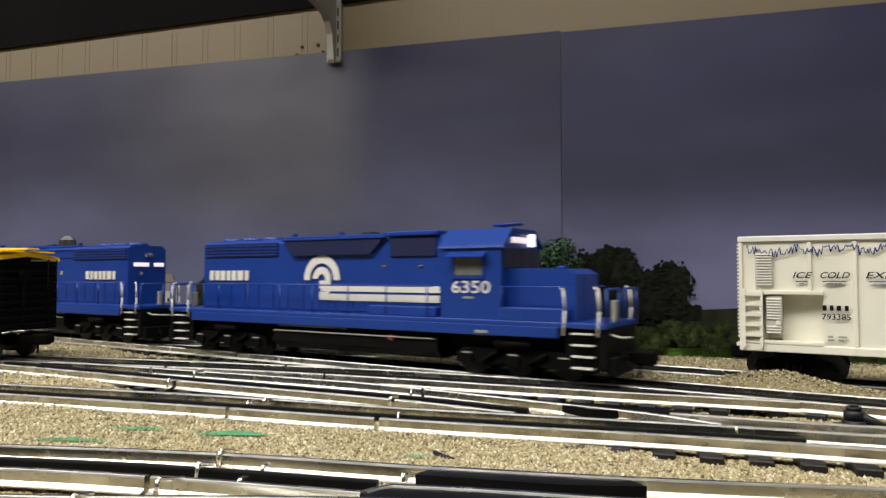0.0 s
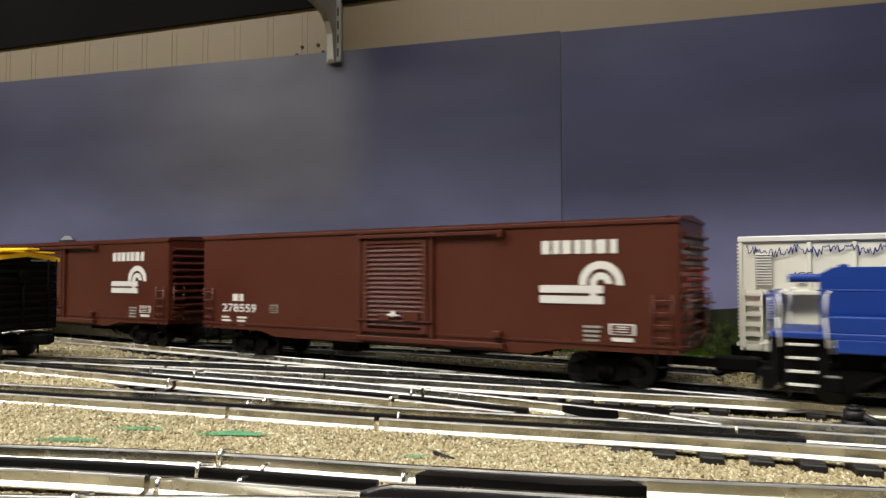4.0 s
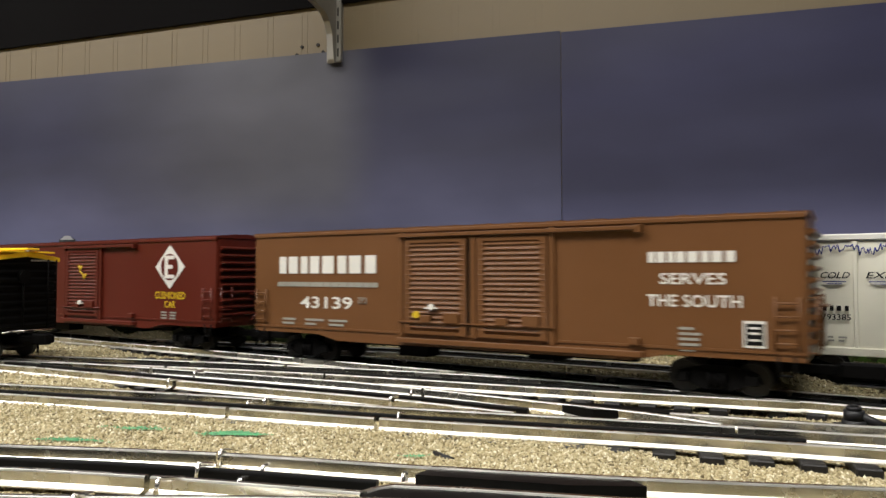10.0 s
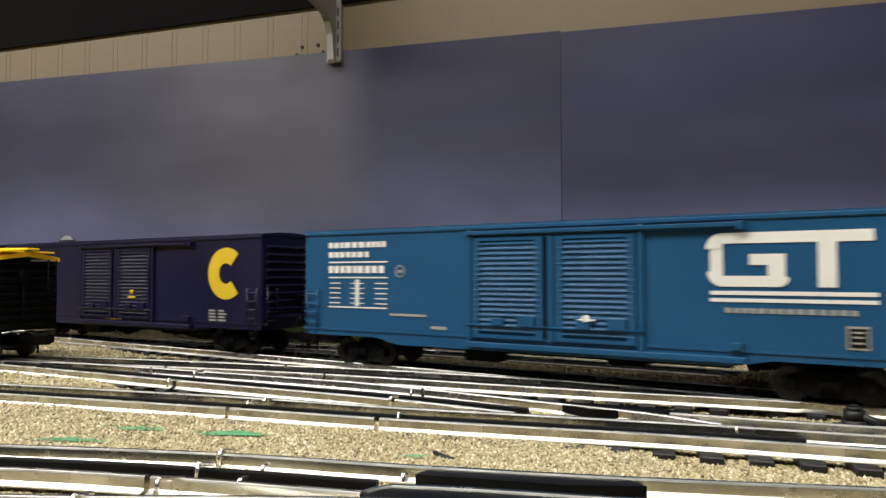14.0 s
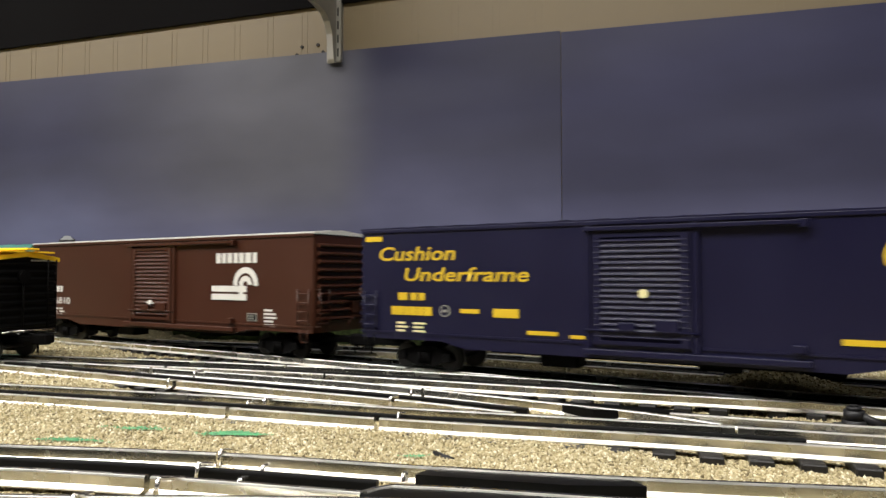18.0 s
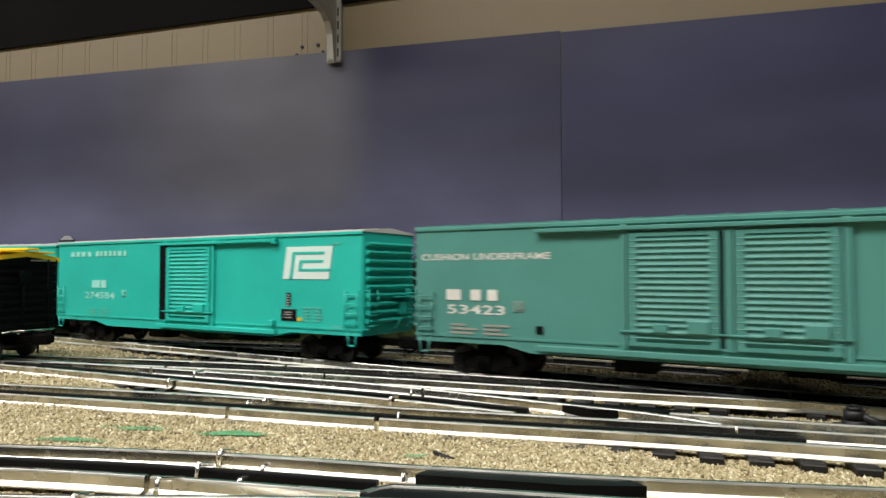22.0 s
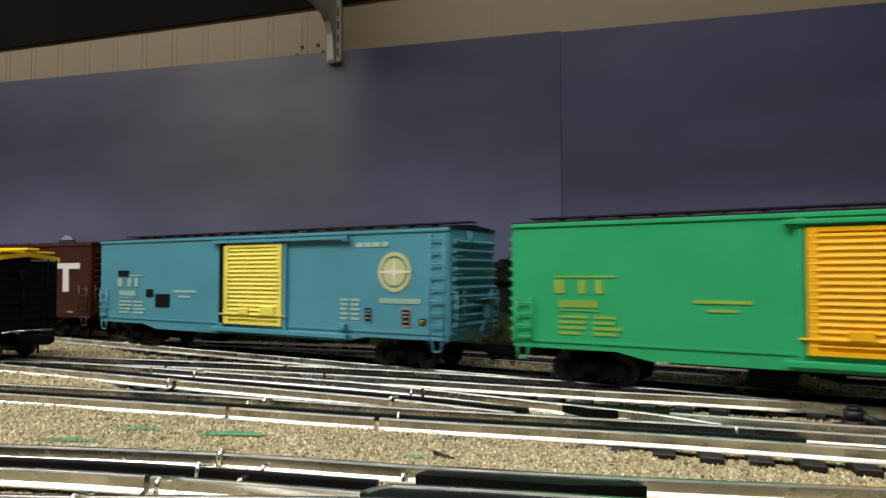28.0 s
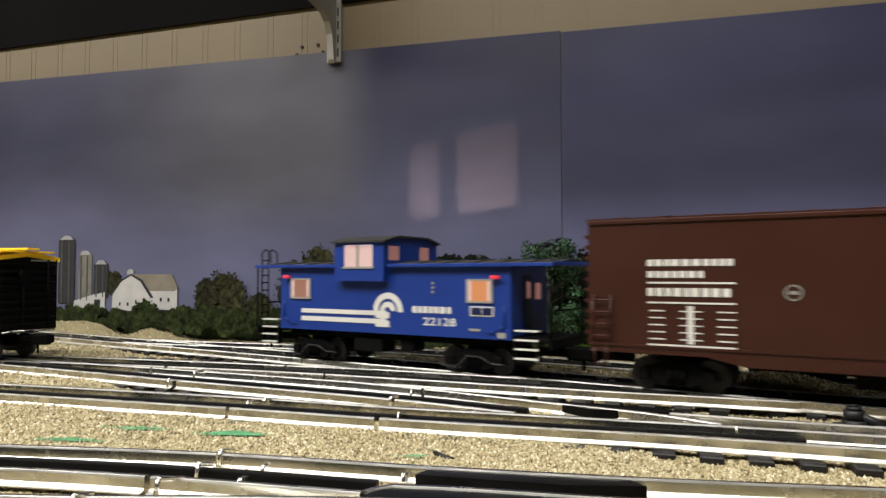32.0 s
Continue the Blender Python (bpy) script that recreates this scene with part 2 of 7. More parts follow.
def shelf_bracket(a):
    t = empty("shelf_bracket", WALL @ pose(a, 0, 0), "grey steel shelf bracket screwed to the cream wall", "bracket", "shelf brackets")
    bm = bmesh.new()
    # the upright channel
    box(bm, -0.0085, 0.0085, -0.0070, -0.0040, 0.297, 0.559, 0.0006)
    box(bm, -0.0085, -0.0070, -0.0040, -0.0002, 0.299, 0.559)
    box(bm, 0.0070, 0.0085, -0.0040, -0.0002, 0.299, 0.559)
    part("upright", bm, BRACKET, t)
    # the tapering arm that carries the shelf
    bm = bmesh.new()
    outline = [(-0.006, 0.298), (-0.006, 0.559), (-0.145, 0.559), (-0.145, 0.410), (-0.100, 0.3640), (-0.062, 0.3475), (-0.034, 0.3435), (-0.0235, 0.3370), (-0.0170, 0.3250), (-0.0135, 0.2985), (-0.0110, 0.2950)]
    a1 = [bm.verts.new((-0.0035, y, z)) for y, z in outline]
    b1 = [bm.verts.new((0.0035, y, z)) for y, z in outline]
    n = len(outline)
    bm.faces.new(a1), bm.faces.new(b1[::-1])
    for i in range(n):
        bm.faces.new((a1[i], b1[i], b1[(i + 1) % n], a1[(i + 1) % n]))
    bmesh.ops.recalc_face_normals(bm, faces=bm.faces)
    part("arm", bm, BRACKET, t)
    for y, z in ((-0.0270, 0.352), (-0.0700, 0.372)):
        part("slot", boxes([(-0.0042, -0.0030, y - 0.0030, y + 0.0030, z - 0.0040, z + 0.0040)]), HOLE, t)
    for z in (0.303, 0.318, 0.333, 0.348):
        part("slot", boxes([(0.0044, 0.0062, -0.0073, -0.0068, z, z + 0.009)]), HOLE, t)
    if abs(a) < 0.5:
        for da, z in ((-0.0425, 0.3205), (-0.0225, 0.3205), (-0.0160, 0.3120), (-0.0490, 0.3120)):
            bm = bmesh.new()
            disc_y(bm, 0, -0.0012, -0.0001, 0, 0.0019, 12)
            tagged(part("screw_hole", bm, HOLE, None, "dark drilled hole in the cream wall panel", WALL @ pose(a + da, 0, z)), "", "hole", "screw holes")


# ---- printed backdrop ----
def sky_print(name, tone, pale, low):
    """Printed storm sky: dark above, violet grey towards the horizon, with soft streaks of cloud. pale sets the
    strength of the glare painted into the western print.
    """
    m = bpy.data.materials.new(name)
    m.use_nodes = True
    nt = m.node_tree
    b = nt.nodes["Principled BSDF"]
    b.inputs["Roughness"].default_value = 0.42
    b.inputs["Specular IOR Level"].default_value = 0.35
    co = nt.nodes.new("ShaderNodeTexCoord").outputs["Object"]
    sep = nt.nodes.new("ShaderNodeSeparateXYZ")
    nt.links.new(co, sep.inputs[0])
    mr = nt.nodes.new("ShaderNodeMapRange")
    mr.inputs["From Min"].default_value, mr.inputs["From Max"].default_value = 0.01, 0.31
    nt.links.new(sep.outputs["Z"], mr.inputs["Value"])
    ramp = nt.nodes.new("ShaderNodeValToRGB")
    stops = ((0.0, (0.46, 0.47, 0.53)), (0.20 * low, (0.43, 0.43, 0.50)), (0.36 * low, (0.36, 0.355, 0.42)), (0.54 * low, (0.165, 0.162, 0.196)), (0.74, (0.102, 0.101, 0.144)), (1.0, (0.070, 0.069, 0.122)))
    while len(ramp.color_ramp.elements) < len(stops):
        ramp.color_ramp.elements.new(0.5)
    for e, (p, c) in zip(ramp.color_ramp.elements, stops):
        e.position, e.color = p, (*[v * t for v, t in zip(c, tone)], 1)
    nt.links.new(mr.outputs["Result"], ramp.inputs["Fac"])
    mp = nt.nodes.new("ShaderNodeMapping")
    mp.inputs["Scale"].default_value = (3.2, 1.0, 8.0)
    mp.inputs["Rotation"].default_value = (0, 0.35, 0)
    nt.links.new(co, mp.inputs["Vector"])
    cl = nt.nodes.new("ShaderNodeTexNoise")
    cl.inputs["Scale"].default_value, cl.inputs["Detail"].default_value, cl.inputs["Roughness"].default_value = 1.6, 3.0, 0.5
    nt.links.new(mp.outputs["Vector"], cl.inputs["Vector"])
    cr = nt.nodes.new("ShaderNodeMapRange")
    cr.inputs["From Min"].default_value, cr.inputs["From Max"].default_value = 0.35, 0.7
    cr.inputs["To Min"].default_value, cr.inputs["To Max"].default_value = 0.86, 1.22
    nt.links.new(cl.outputs["Fac"], cr.inputs["Value"])
    # soft-edged pale glare in the western part, painted into the print's colour
    glare = nt.nodes.new("ShaderNodeMapRange")
    glare.interpolation_type = "SMOOTHSTEP"
    glare.inputs["From Min"].default_value, glare.inputs["From Max"].default_value = -0.062, -0.135
    glare.inputs["To Min"].default_value, glare.inputs["To Max"].default_value = 0.0, 1.0
    nt.links.new(sep.outputs["X"], glare.inputs["Value"])
    far = nt.nodes.new("ShaderNodeMapRange")
    far.interpolation_type = "SMOOTHSTEP"
    far.inputs["From Min"].default_value, far.inputs["From Max"].default_value = -0.52, -0.20
    nt.links.new(sep.outputs["X"], far.inputs["Value"])
    mul = nt.nodes.new("ShaderNodeMath")
    mul.operation = "MULTIPLY"
    nt.links.new(glare.outputs["Result"], mul.inputs[0])
    high = nt.nodes.new("ShaderNodeMapRange")
    high.interpolation_type = "SMOOTHSTEP"
    high.inputs["From Min"].default_value, high.inputs["From Max"].default_value = 0.085, 0.170
    nt.links.new(sep.outputs["Z"], high.inputs["Value"])
    both = nt.nodes.new("ShaderNodeMath")
    both.operation = "MULTIPLY"
    nt.links.new(far.outputs["Result"], both.inputs[0])
    nt.links.new(high.outputs["Result"], both.inputs[1])
    nt.links.new(both.outputs[0], mul.inputs[1])
    gain = nt.nodes.new("ShaderNodeMath")
    gain.operation = "MULTIPLY"
    gain.inputs[1].default_value = pale
    nt.links.new(mul.outputs[0], gain.inputs[0])
    mx = nt.nodes.new("ShaderNodeMix")
    mx.data_type = "RGBA"
    nt.links.new(gain.outputs[0], mx.inputs["Factor"])
    nt.links.new(ramp.outputs["Color"], mx.inputs["A"])
    mx.inputs["B"].default_value = (0.080, 0.080, 0.094, 1)
    m2 = nt.nodes.new("ShaderNodeMix")
    m2.data_type, m2.blend_type = "RGBA", "MULTIPLY"
    m2.inputs["Factor"].default_value = 1.0
    nt.links.new(mx.outputs["Result"], m2.inputs["A"])
    nt.links.new(cr.outputs["Result"], m2.inputs["B"])
    nt.links.new(m2.outputs["Result"], b.inputs["Base Color"])
    # the sheet is not quite flat
    wv = nt.nodes.new("ShaderNodeTexNoise")
    wv.inputs["Scale"].default_value = 5.0
    nt.links.new(co, wv.inputs["Vector"])
    bp = nt.nodes.new("ShaderNodeBump")
    bp.inputs["Strength"].default_value, bp.inputs["Distance"].default_value = 0.25, 0.02
    nt.links.new(wv.outputs["Fac"], bp.inputs["Height"])
    nt.links.new(bp.outputs["Normal"], b.inputs["Normal"])
    return m


PRINT_TREE = material("printed_dark_foliage", (0.007, 0.009, 0.0055), 0.6, vary=0.75, scale=160.0, spec=0.1, island=[(0.5, 0.5, 0.5), (0.8, 0.8, 0.8), (1.0, 1.0, 0.9), (1.35, 1.35, 1.2)])
PRINT_TREE_L = material("printed_olive_foliage", (0.028, 0.028, 0.013), 0.6, vary=0.75, scale=150.0, spec=0.1, island=[(0.5, 0.5, 0.5), (0.8, 0.8, 0.8), (1.0, 1.0, 0.9), (1.35, 1.35, 1.2)])
PRINT_HEDGE = material("printed_hedge", (0.022, 0.031, 0.010), 0.6, vary=0.8, scale=130.0, spec=0.1, island=[(0.5, 0.5, 0.5), (0.8, 0.8, 0.8), (1.0, 1.0, 0.9), (1.35, 1.35, 1.2)])
PRINT_GRASS = material("printed_grass", (0.075, 0.15, 0.026), 0.6, vary=0.5, scale=90.0, spec=0.1)
PRINT_HILL = material("printed_hill", (0.018, 0.020, 0.011), 0.6, vary=0.4, scale=60.0, spec=0.1)
PRINT_WHITE = material("printed_white_boards", (0.44, 0.43, 0.41), 0.6, vary=0.1, scale=60.0)
PRINT_ROOF = material("printed_barn_roof", (0.19, 0.165, 0.125), 0.6, vary=0.15, scale=80.0)
PRINT_SILO = material("printed_silo", (0.011, 0.011, 0.013), 0.75, vary=0.2, scale=80.0)
PRINT_SILO2 = material("printed_pale_silo", (0.13, 0.125, 0.10), 0.6, vary=0.4, scale=140.0, streak=(3, 1, 0.4))
PRINT_STAVE = material("printed_silo_stave", (0.045, 0.044, 0.043), 0.7, vary=0.4, scale=150.0)
PRINT_GREY = material("printed_grey", (0.30, 0.30, 0.30), 0.6, vary=0.15, scale=60.0)


def leafy_outline(bm, cx, cz, rx, rz, y, rnd, n=46, rough=0.16):
    pts, ph = [], rnd.uniform(0, 50)
    for i in range(n):
        t = 2 * math.pi * i / n
        k = 1 + rough * noise.noise(Vector((math.cos(t) * 2.2 + ph, math.sin(t) * 2.2, ph))) * 1.6 + rough * rnd.uniform(-0.45, 0.45)
        pts.append((cx + rx * k * math.cos(t), max(-0.012, cz + rz * k * math.sin(t))))
    c = bm.verts.new((cx, y, cz))
    ring = [bm.verts.new((x, y, z)) for x, z in pts]
    for i in range(n):
        bm.faces.new((c, ring[i], ring[(i + 1) % n]))


def printed_trees(name, clumps, mat, sheet, seed, y=-0.0035):
    """A printed clump of trees: many overlapping leafy patches within an uneven outline."""
    rnd, bm = random.Random(seed), bmesh.new()
    k = 0
    for cx, cz, rx, rz in clumps:
        leafy_outline(bm, cx, cz, rx * 0.86, rz * 0.86, y - k * 0.000006, rnd)
        for _ in range(int(110 + 150000 * rx * rz)):
            k += 1
            t, q = rnd.uniform(0, 2 * math.pi), math.sqrt(rnd.uniform(0.08, 1.0)) * rnd.uniform(0.9, 1.08)
            s = rnd.uniform(0.0006, 0.0019)
            leafy_outline(bm, cx + rx * q * math.cos(t), cz + rz * q * math.sin(t), s * rnd.uniform(0.8, 1.5), s, y - k * 0.000006, rnd, 9, 0.5)
    return part(name, bm, mat, sheet)


def printed_bushes(name, mat, sheet, a0, a1, low, high, y, seed):
    """A printed row of bushes and brush, clump beside clump."""
    rnd, clumps, a = random.Random(seed), [], a0
    while a < a1:
        r = rnd.uniform(0.007, 0.015)
        clumps.append((a, rnd.uniform(low, high), r, rnd.uniform(0.006, 0.012)))
        a += r * rnd.uniform(0.7, 1.2)
    return printed_trees(name, clumps, mat, sheet, seed, y)


def strip(name, mat, sheet, a0, a1, tops, z0, y, n, seed, wob=0.003):
    """A printed strip with an uneven upper edge, through heights given at even steps."""
    bm, prev = bmesh.new(), None
    for i in range(n + 1):
        f = i / n
        k = f * (len(tops) - 1)
        j = min(int(k), len(tops) - 2)
        z = tops[j] + (tops[j + 1] - tops[j]) * (k - j) + wob * (noise.noise(Vector((f * n * 0.21, seed, 0))) + 0.6 * noise.noise(Vector((f * n * 0.77, seed, 4))))
        a = a0 + (a1 - a0) * f
        cur = (bm.verts.new((a, y, z0)), bm.verts.new((a, y, z)))
        if prev:
            bm.faces.new((prev[0], cur[0], cur[1], prev[1]))
        prev = cur
    return part(name, bm, mat, sheet)


def backdrop():
    west = sky_print("storm_sky_print_glare_west", (0.242, 0.250, 0.358), 0.85, 1.14)
    east = sky_print("storm_sky_print_east", (0.296, 0.304, 0.452), 0.0, 0.84)
    sheets = []
    for name, a0, a1, t0, t1, mat in (("backdrop_sheet", -4.5, 0.1226, 0.40, 0.3065, west), ("backdrop_sheet", 0.1234, 4.5, 0.3050, 0.22, east)):
        bm = bmesh.new()
        t0 = 0.3065 + (0.319 - 0.3065) * (0.1226 - a0) / 0.74 if a0 < 0 else t0
        t1 = 0.3050 - 0.0045 * (a1 - 0.1234) / 0.28 if a1 > 1 else t1
        # slightly wavy, hung on the wall
        n, rows = 180, []
        for i in range(n + 1):
            a = a0 + (a1 - a0) * i / n
            top = t0 + (t1 - t0) * i / n
            off = 0.0008 * noise.noise(Vector((a * 3.1, 1, 0)))
            rows.append([bm.verts.new((a, -0.0022 + off * k + dy, z)) for z, k in ((-0.02, 1), (0.5 * top, 0.5), (top, 0)) for dy in (0.0, 0.0012)])
        for p, q in zip(rows, rows[1:]):
            for i, j in ((0, 2), (2, 4), (4, 5), (5, 3), (3, 1), (1, 0)):
                bm.faces.new((p[i], q[i], q[j], p[j]))
        bmesh.ops.recalc_face_normals(bm, faces=bm.faces)
        sheets.append(tagged(part(name, bm, mat, None, "printed paper backdrop of a dark stormy sky over farmland", WALL), "", "backdrop", "backdrop sheets", "structure"))
    west_s, east_s = sheets
    y = -0.0034
    # the farm
    for a0, a1, z0, z1, mat in ((-0.507, -0.481, 0.030, 0.109, PRINT_SILO), (-0.475, -0.454, 0.034, 0.090, PRINT_SILO2), (-0.451, -0.429, 0.038, 0.078, PRINT_SILO)):
        m = (a0 + a1) / 2
        part("printed_silo_cap", flat_shape([[(a0 + 0.002, z1), (a1 - 0.002, z1), (m + 0.004, z1 + 0.005), (m - 0.004, z1 + 0.005)]], y - 0.0002), PRINT_GREY, west_s)
        for f0, f1 in ((0.16, 0.26), (0.62, 0.70)):
            part("printed_silo_stave", flat_shape([[(a0 + f0 * (a1 - a0), z0), (a0 + f1 * (a1 - a0), z0), (a0 + f1 * (a1 - a0), z1 - 0.001), (a0 + f0 * (a1 - a0), z1 - 0.001)]], y - 0.0003), PRINT_STAVE, west_s)
        part("printed_silo", flat_shape([[(a0, z0), (a1, z0), (a1, z1), (m + 0.006, z1 + 0.004), (m - 0.006, z1 + 0.004), (a0, z1)]], y), mat, west_s)
    part("printed_shed", flat_shape([[(-0.481, 0.024), (-0.433, 0.024), (-0.433, 0.044), (-0.455, 0.040), (-0.481, 0.033)]], y - 0.0002), PRINT_WHITE, west_s)
    part("printed_barn_roof", flat_shape([[(-0.401, 0.066), (-0.335, 0.066), (-0.326, 0.050), (-0.330, 0.046), (-0.372, 0.046)]], y - 0.0002), PRINT_ROOF, west_s)
    part("printed_barn_wing", flat_shape([[(-0.372, 0.024), (-0.327, 0.024), (-0.327, 0.048), (-0.372, 0.048)]], y - 0.0001), PRINT_WHITE, west_s)
    part("printed_barn_gable", flat_shape([[(-0.422, 0.022), (-0.366, 0.022), (-0.366, 0.041), (-0.380, 0.057), (-0.394, 0.064), (-0.408, 0.057), (-0.421, 0.041)]], y - 0.0004), PRINT_WHITE, west_s)
    for a, z in ((-0.410, 0.028), (-0.398, 0.028), (-0.386, 0.031), (-0.350, 0.034), (-0.339, 0.034)):
        part("printed_barn_window", flat_shape([[(a - 0.0012, z), (a + 0.0012, z), (a + 0.0012, z + 0.004), (a - 0.0012, z + 0.004)]], y - 0.0007), PRINT_SILO, west_s)
    part("printed_barn_door", flat_shape([[(-0.449, 0.024), (-0.440, 0.024), (-0.440, 0.035), (-0.449, 0.035)]], y - 0.0006), PRINT_SILO, west_s)
    for edge in ([(-0.4225, 0.040), (-0.4090, 0.0570), (-0.394, 0.0645), (-0.394, 0.0660), (-0.4100, 0.0582), (-0.4250, 0.040)], [(-0.3650, 0.038), (-0.3795, 0.0570), (-0.394, 0.0645), (-0.394, 0.0668), (-0.3770, 0.0590), (-0.3605, 0.038)]):
        part("printed_barn_eave", flat_shape([edge], y - 0.0006), PRINT_SILO, west_s)
    part("printed_cupola", flat_shape([[(-0.4000, 0.066), (-0.3905, 0.066), (-0.3905, 0.0705), (-0.395, 0.0725), (-0.4000, 0.0705)]], y - 0.0003), PRINT_GREY, west_s)
    printed_trees("printed_tree", [(-0.372, 0.020, 0.020, 0.015)], PRINT_HEDGE, west_s, 17, y - 0.0009)
    part("printed_farmhouse", flat_shape([[(-0.090, 0.015), (-0.052, 0.015), (-0.052, 0.054), (-0.090, 0.054)]], y), PRINT_GREY, west_s)
    printed_trees("printed_tree", [(-0.425, 0.056, 0.018, 0.014)], PRINT_TREE_L, west_s, 3, y + 0.0008)
    printed_trees("printed_tree", [(-0.264, 0.043, 0.026, 0.028), (-0.286, 0.036, 0.017, 0.026), (-0.246, 0.036, 0.016, 0.026), (-0.214, 0.028, 0.016, 0.018)], PRINT_TREE_L, west_s, 4, y - 0.0004)
    printed_trees("printed_tree", [(-0.142, 0.065, 0.026, 0.035), (-0.165, 0.045, 0.03, 0.035)], PRINT_TREE_L, west_s, 5, y - 0.0004)
    strip("printed_hedge", PRINT_HEDGE, west_s, -0.62, 0.122, (0.026, 0.024, 0.022, 0.028, 0.030, 0.024, 0.030), -0.015, y - 0.0022, 240, 2.0, 0.006)
    strip("printed_treeline", PRINT_TREE, west_s, -0.098, 0.122, (0.064, 0.074, 0.079, 0.082, 0.078, 0.072, 0.074), -0.01, y - 0.0006, 120, 7.0, 0.007)
    printed_bushes("printed_bushes", PRINT_HEDGE, west_s, -0.53, 0.115, 0.004, 0.022, y - 0.0024, 61)
    printed_trees("printed_treetops", [(-0.08, 0.062, 0.016, 0.014), (-0.05, 0.066, 0.018, 0.012), (-0.022, 0.072, 0.017, 0.012), (0.008, 0.074, 0.018, 0.013), (0.038, 0.076, 0.016, 0.010), (0.066, 0.070, 0.017, 0.012), (0.098, 0.068, 0.018, 0.012)], PRINT_TREE, west_s, 62, y - 0.0009)
    # the dark wood, the hill and the meadow in the eastern sheet
    strip("printed_hill", PRINT_HILL, east_s, 0.20, 1.2, (0.030, 0.043, 0.040, 0.03, 0.026, 0.024), -0.01, y, 60, 3.0, 0.001)
    strip("printed_treeline", PRINT_TREE, east_s, 0.1236, 0.25, (0.074, 0.070, 0.060, 0.050, 0.034), -0.01, y - 0.0003, 70, 9.0, 0.005)
    printed_trees("printed_tree", [(0.172, 0.068, 0.027, 0.026), (0.148, 0.066, 0.022, 0.024)], PRINT_TREE, east_s, 11, y - 0.0006)
    printed_trees("printed_tree", [(0.222, 0.052, 0.022, 0.028), (0.205, 0.045, 0.022, 0.028)], PRINT_TREE, east_s, 12, y - 0.0006)
    strip("printed_hedge", PRINT_HEDGE, east_s, 0.1236, 1.2, (0.020, 0.012, 0.008, 0.006, 0.008, 0.006), -0.012, y - 0.0030, 200, 12.0, 0.006)
    printed_bushes("printed_bushes", PRINT_HEDGE, east_s, 0.13, 0.42, 0.004, 0.016, y - 0.0031, 63)
    strip("printed_meadow", PRINT_GRASS, east_s, 0.1236, 1.2, (-0.001, -0.001, -0.001, 0.002, 0.002), -0.018, y - 0.0034, 120, 14.0, 0.002)


# ---- ground ----
def smooth(x, a, b):
    t = min(1.0, max(0.0, (x - a) / (b - a)))
    return t * t * (3 - 2 * t)


WALL_INV = WALL.inverted()


def ground_z(x, y):
    w = WALL_INV @ Vector((x, y, 0))
    a, d = w.x, -w.y
    q = Vector((x, y, 0)) - MID
    s, o = q.dot(U), q.dot(N)
    # the turnouts' ties lie bare past the ballasted approach
    bare = smooth(x / max(y, 0.05), -0.50, -0.43) * smooth(y, 0.37, 0.40)
    z = -0.0092 + 0.0036 * (1 - bare) * (1 - smooth(x, 0.05, 0.11)) * (0.35 + 0.65 * smooth(y - 0.2402 + 0.1767 * (x + 0.0047), -0.012, 0.003))
    z += 0.0010 * noise.noise(Vector((x * 22, y * 22, 0))) + 0.0005 * noise.noise(Vector((x * 70, y * 70, 3)))
    # loose ballast heaped against the backdrop and between the tracks
    heap = math.exp(-((d - 0.012) / 0.016) ** 2) * (1 - smooth(a, -0.36, -0.28)) * smooth(a, -0.9, -0.5) * (1 - 0.75 * math.exp(-((a + 0.395) / 0.022) ** 2))
    z += heap * (0.013 + 0.011 * noise.noise(Vector((a * 14, 2.0, 0))))
    z += 0.0085 * math.exp(-((s - 0.213) / 0.030) ** 2 - ((o - 0.037) / 0.010) ** 2)
    z += 0.0090 * math.exp(-((o - 0.037) / 0.0095) ** 2) * smooth(s, -0.15, -0.05)
    z += 0.004 * math.exp(-((x + 0.34) / 0.05) ** 2 - ((y - 0.60) / 0.022) ** 2)
    return z


def ground():
    aa = [-9.0, -6.0, -4.0, -2.5, -1.6, -1.1] + [-0.9 + 0.006 * i for i in range(260)] + [0.72, 0.9, 1.3, 2.0, 4.0, 6.0, 9.0]
    dd = [0.0015] + [0.006 * i for i in range(1, 112)] + [0.70, 0.76, 0.84, 0.94, 1.05]
    bm = bmesh.new()
    grid = []
    for a in aa:
        col = []
        for d in dd:
            p = at_wall(a, d, 0)
            col.append(bm.verts.new((p.x, p.y, ground_z(p.x, p.y))))
        grid.append(col)
    for c0, c1 in zip(grid, grid[1:]):
        for i in range(len(dd) - 1):
            f = bm.faces.new((c0[i], c0[i + 1], c1[i + 1], c1[i]))
            f.smooth = True
    tagged(part("ground", bm, BALLAST, None, "tan ballast spread over the layout table"), "", "ground", "", "structure")
    bm = wall_box(bmesh.new(), -9.0, 9.0, 0.001, 1.05, -0.045, -0.0150)
    tagged(part("table_top", bm, FASCIA, None, "wooden board under the ballast of the layout", WALL), "", "table", "", "structure")
    for a in (-8.5, -5.0, -1.7, 1.7, 5.0, 8.5):
        bm = bmesh.new()
        for d in (0.06, 0.95):
            wall_box(bm, a - 0.03, a + 0.03, d - 0.03, d + 0.03, -1.1, -0.12)
        wall_box(bm, a - 0.03, a + 0.03, 0.03, 0.98, -0.12, -0.045)
        tagged(part("table_trestle", bm, FASCIA, None, "wooden trestle that carries the layout table", WALL), "", "trestle", "table trestles")


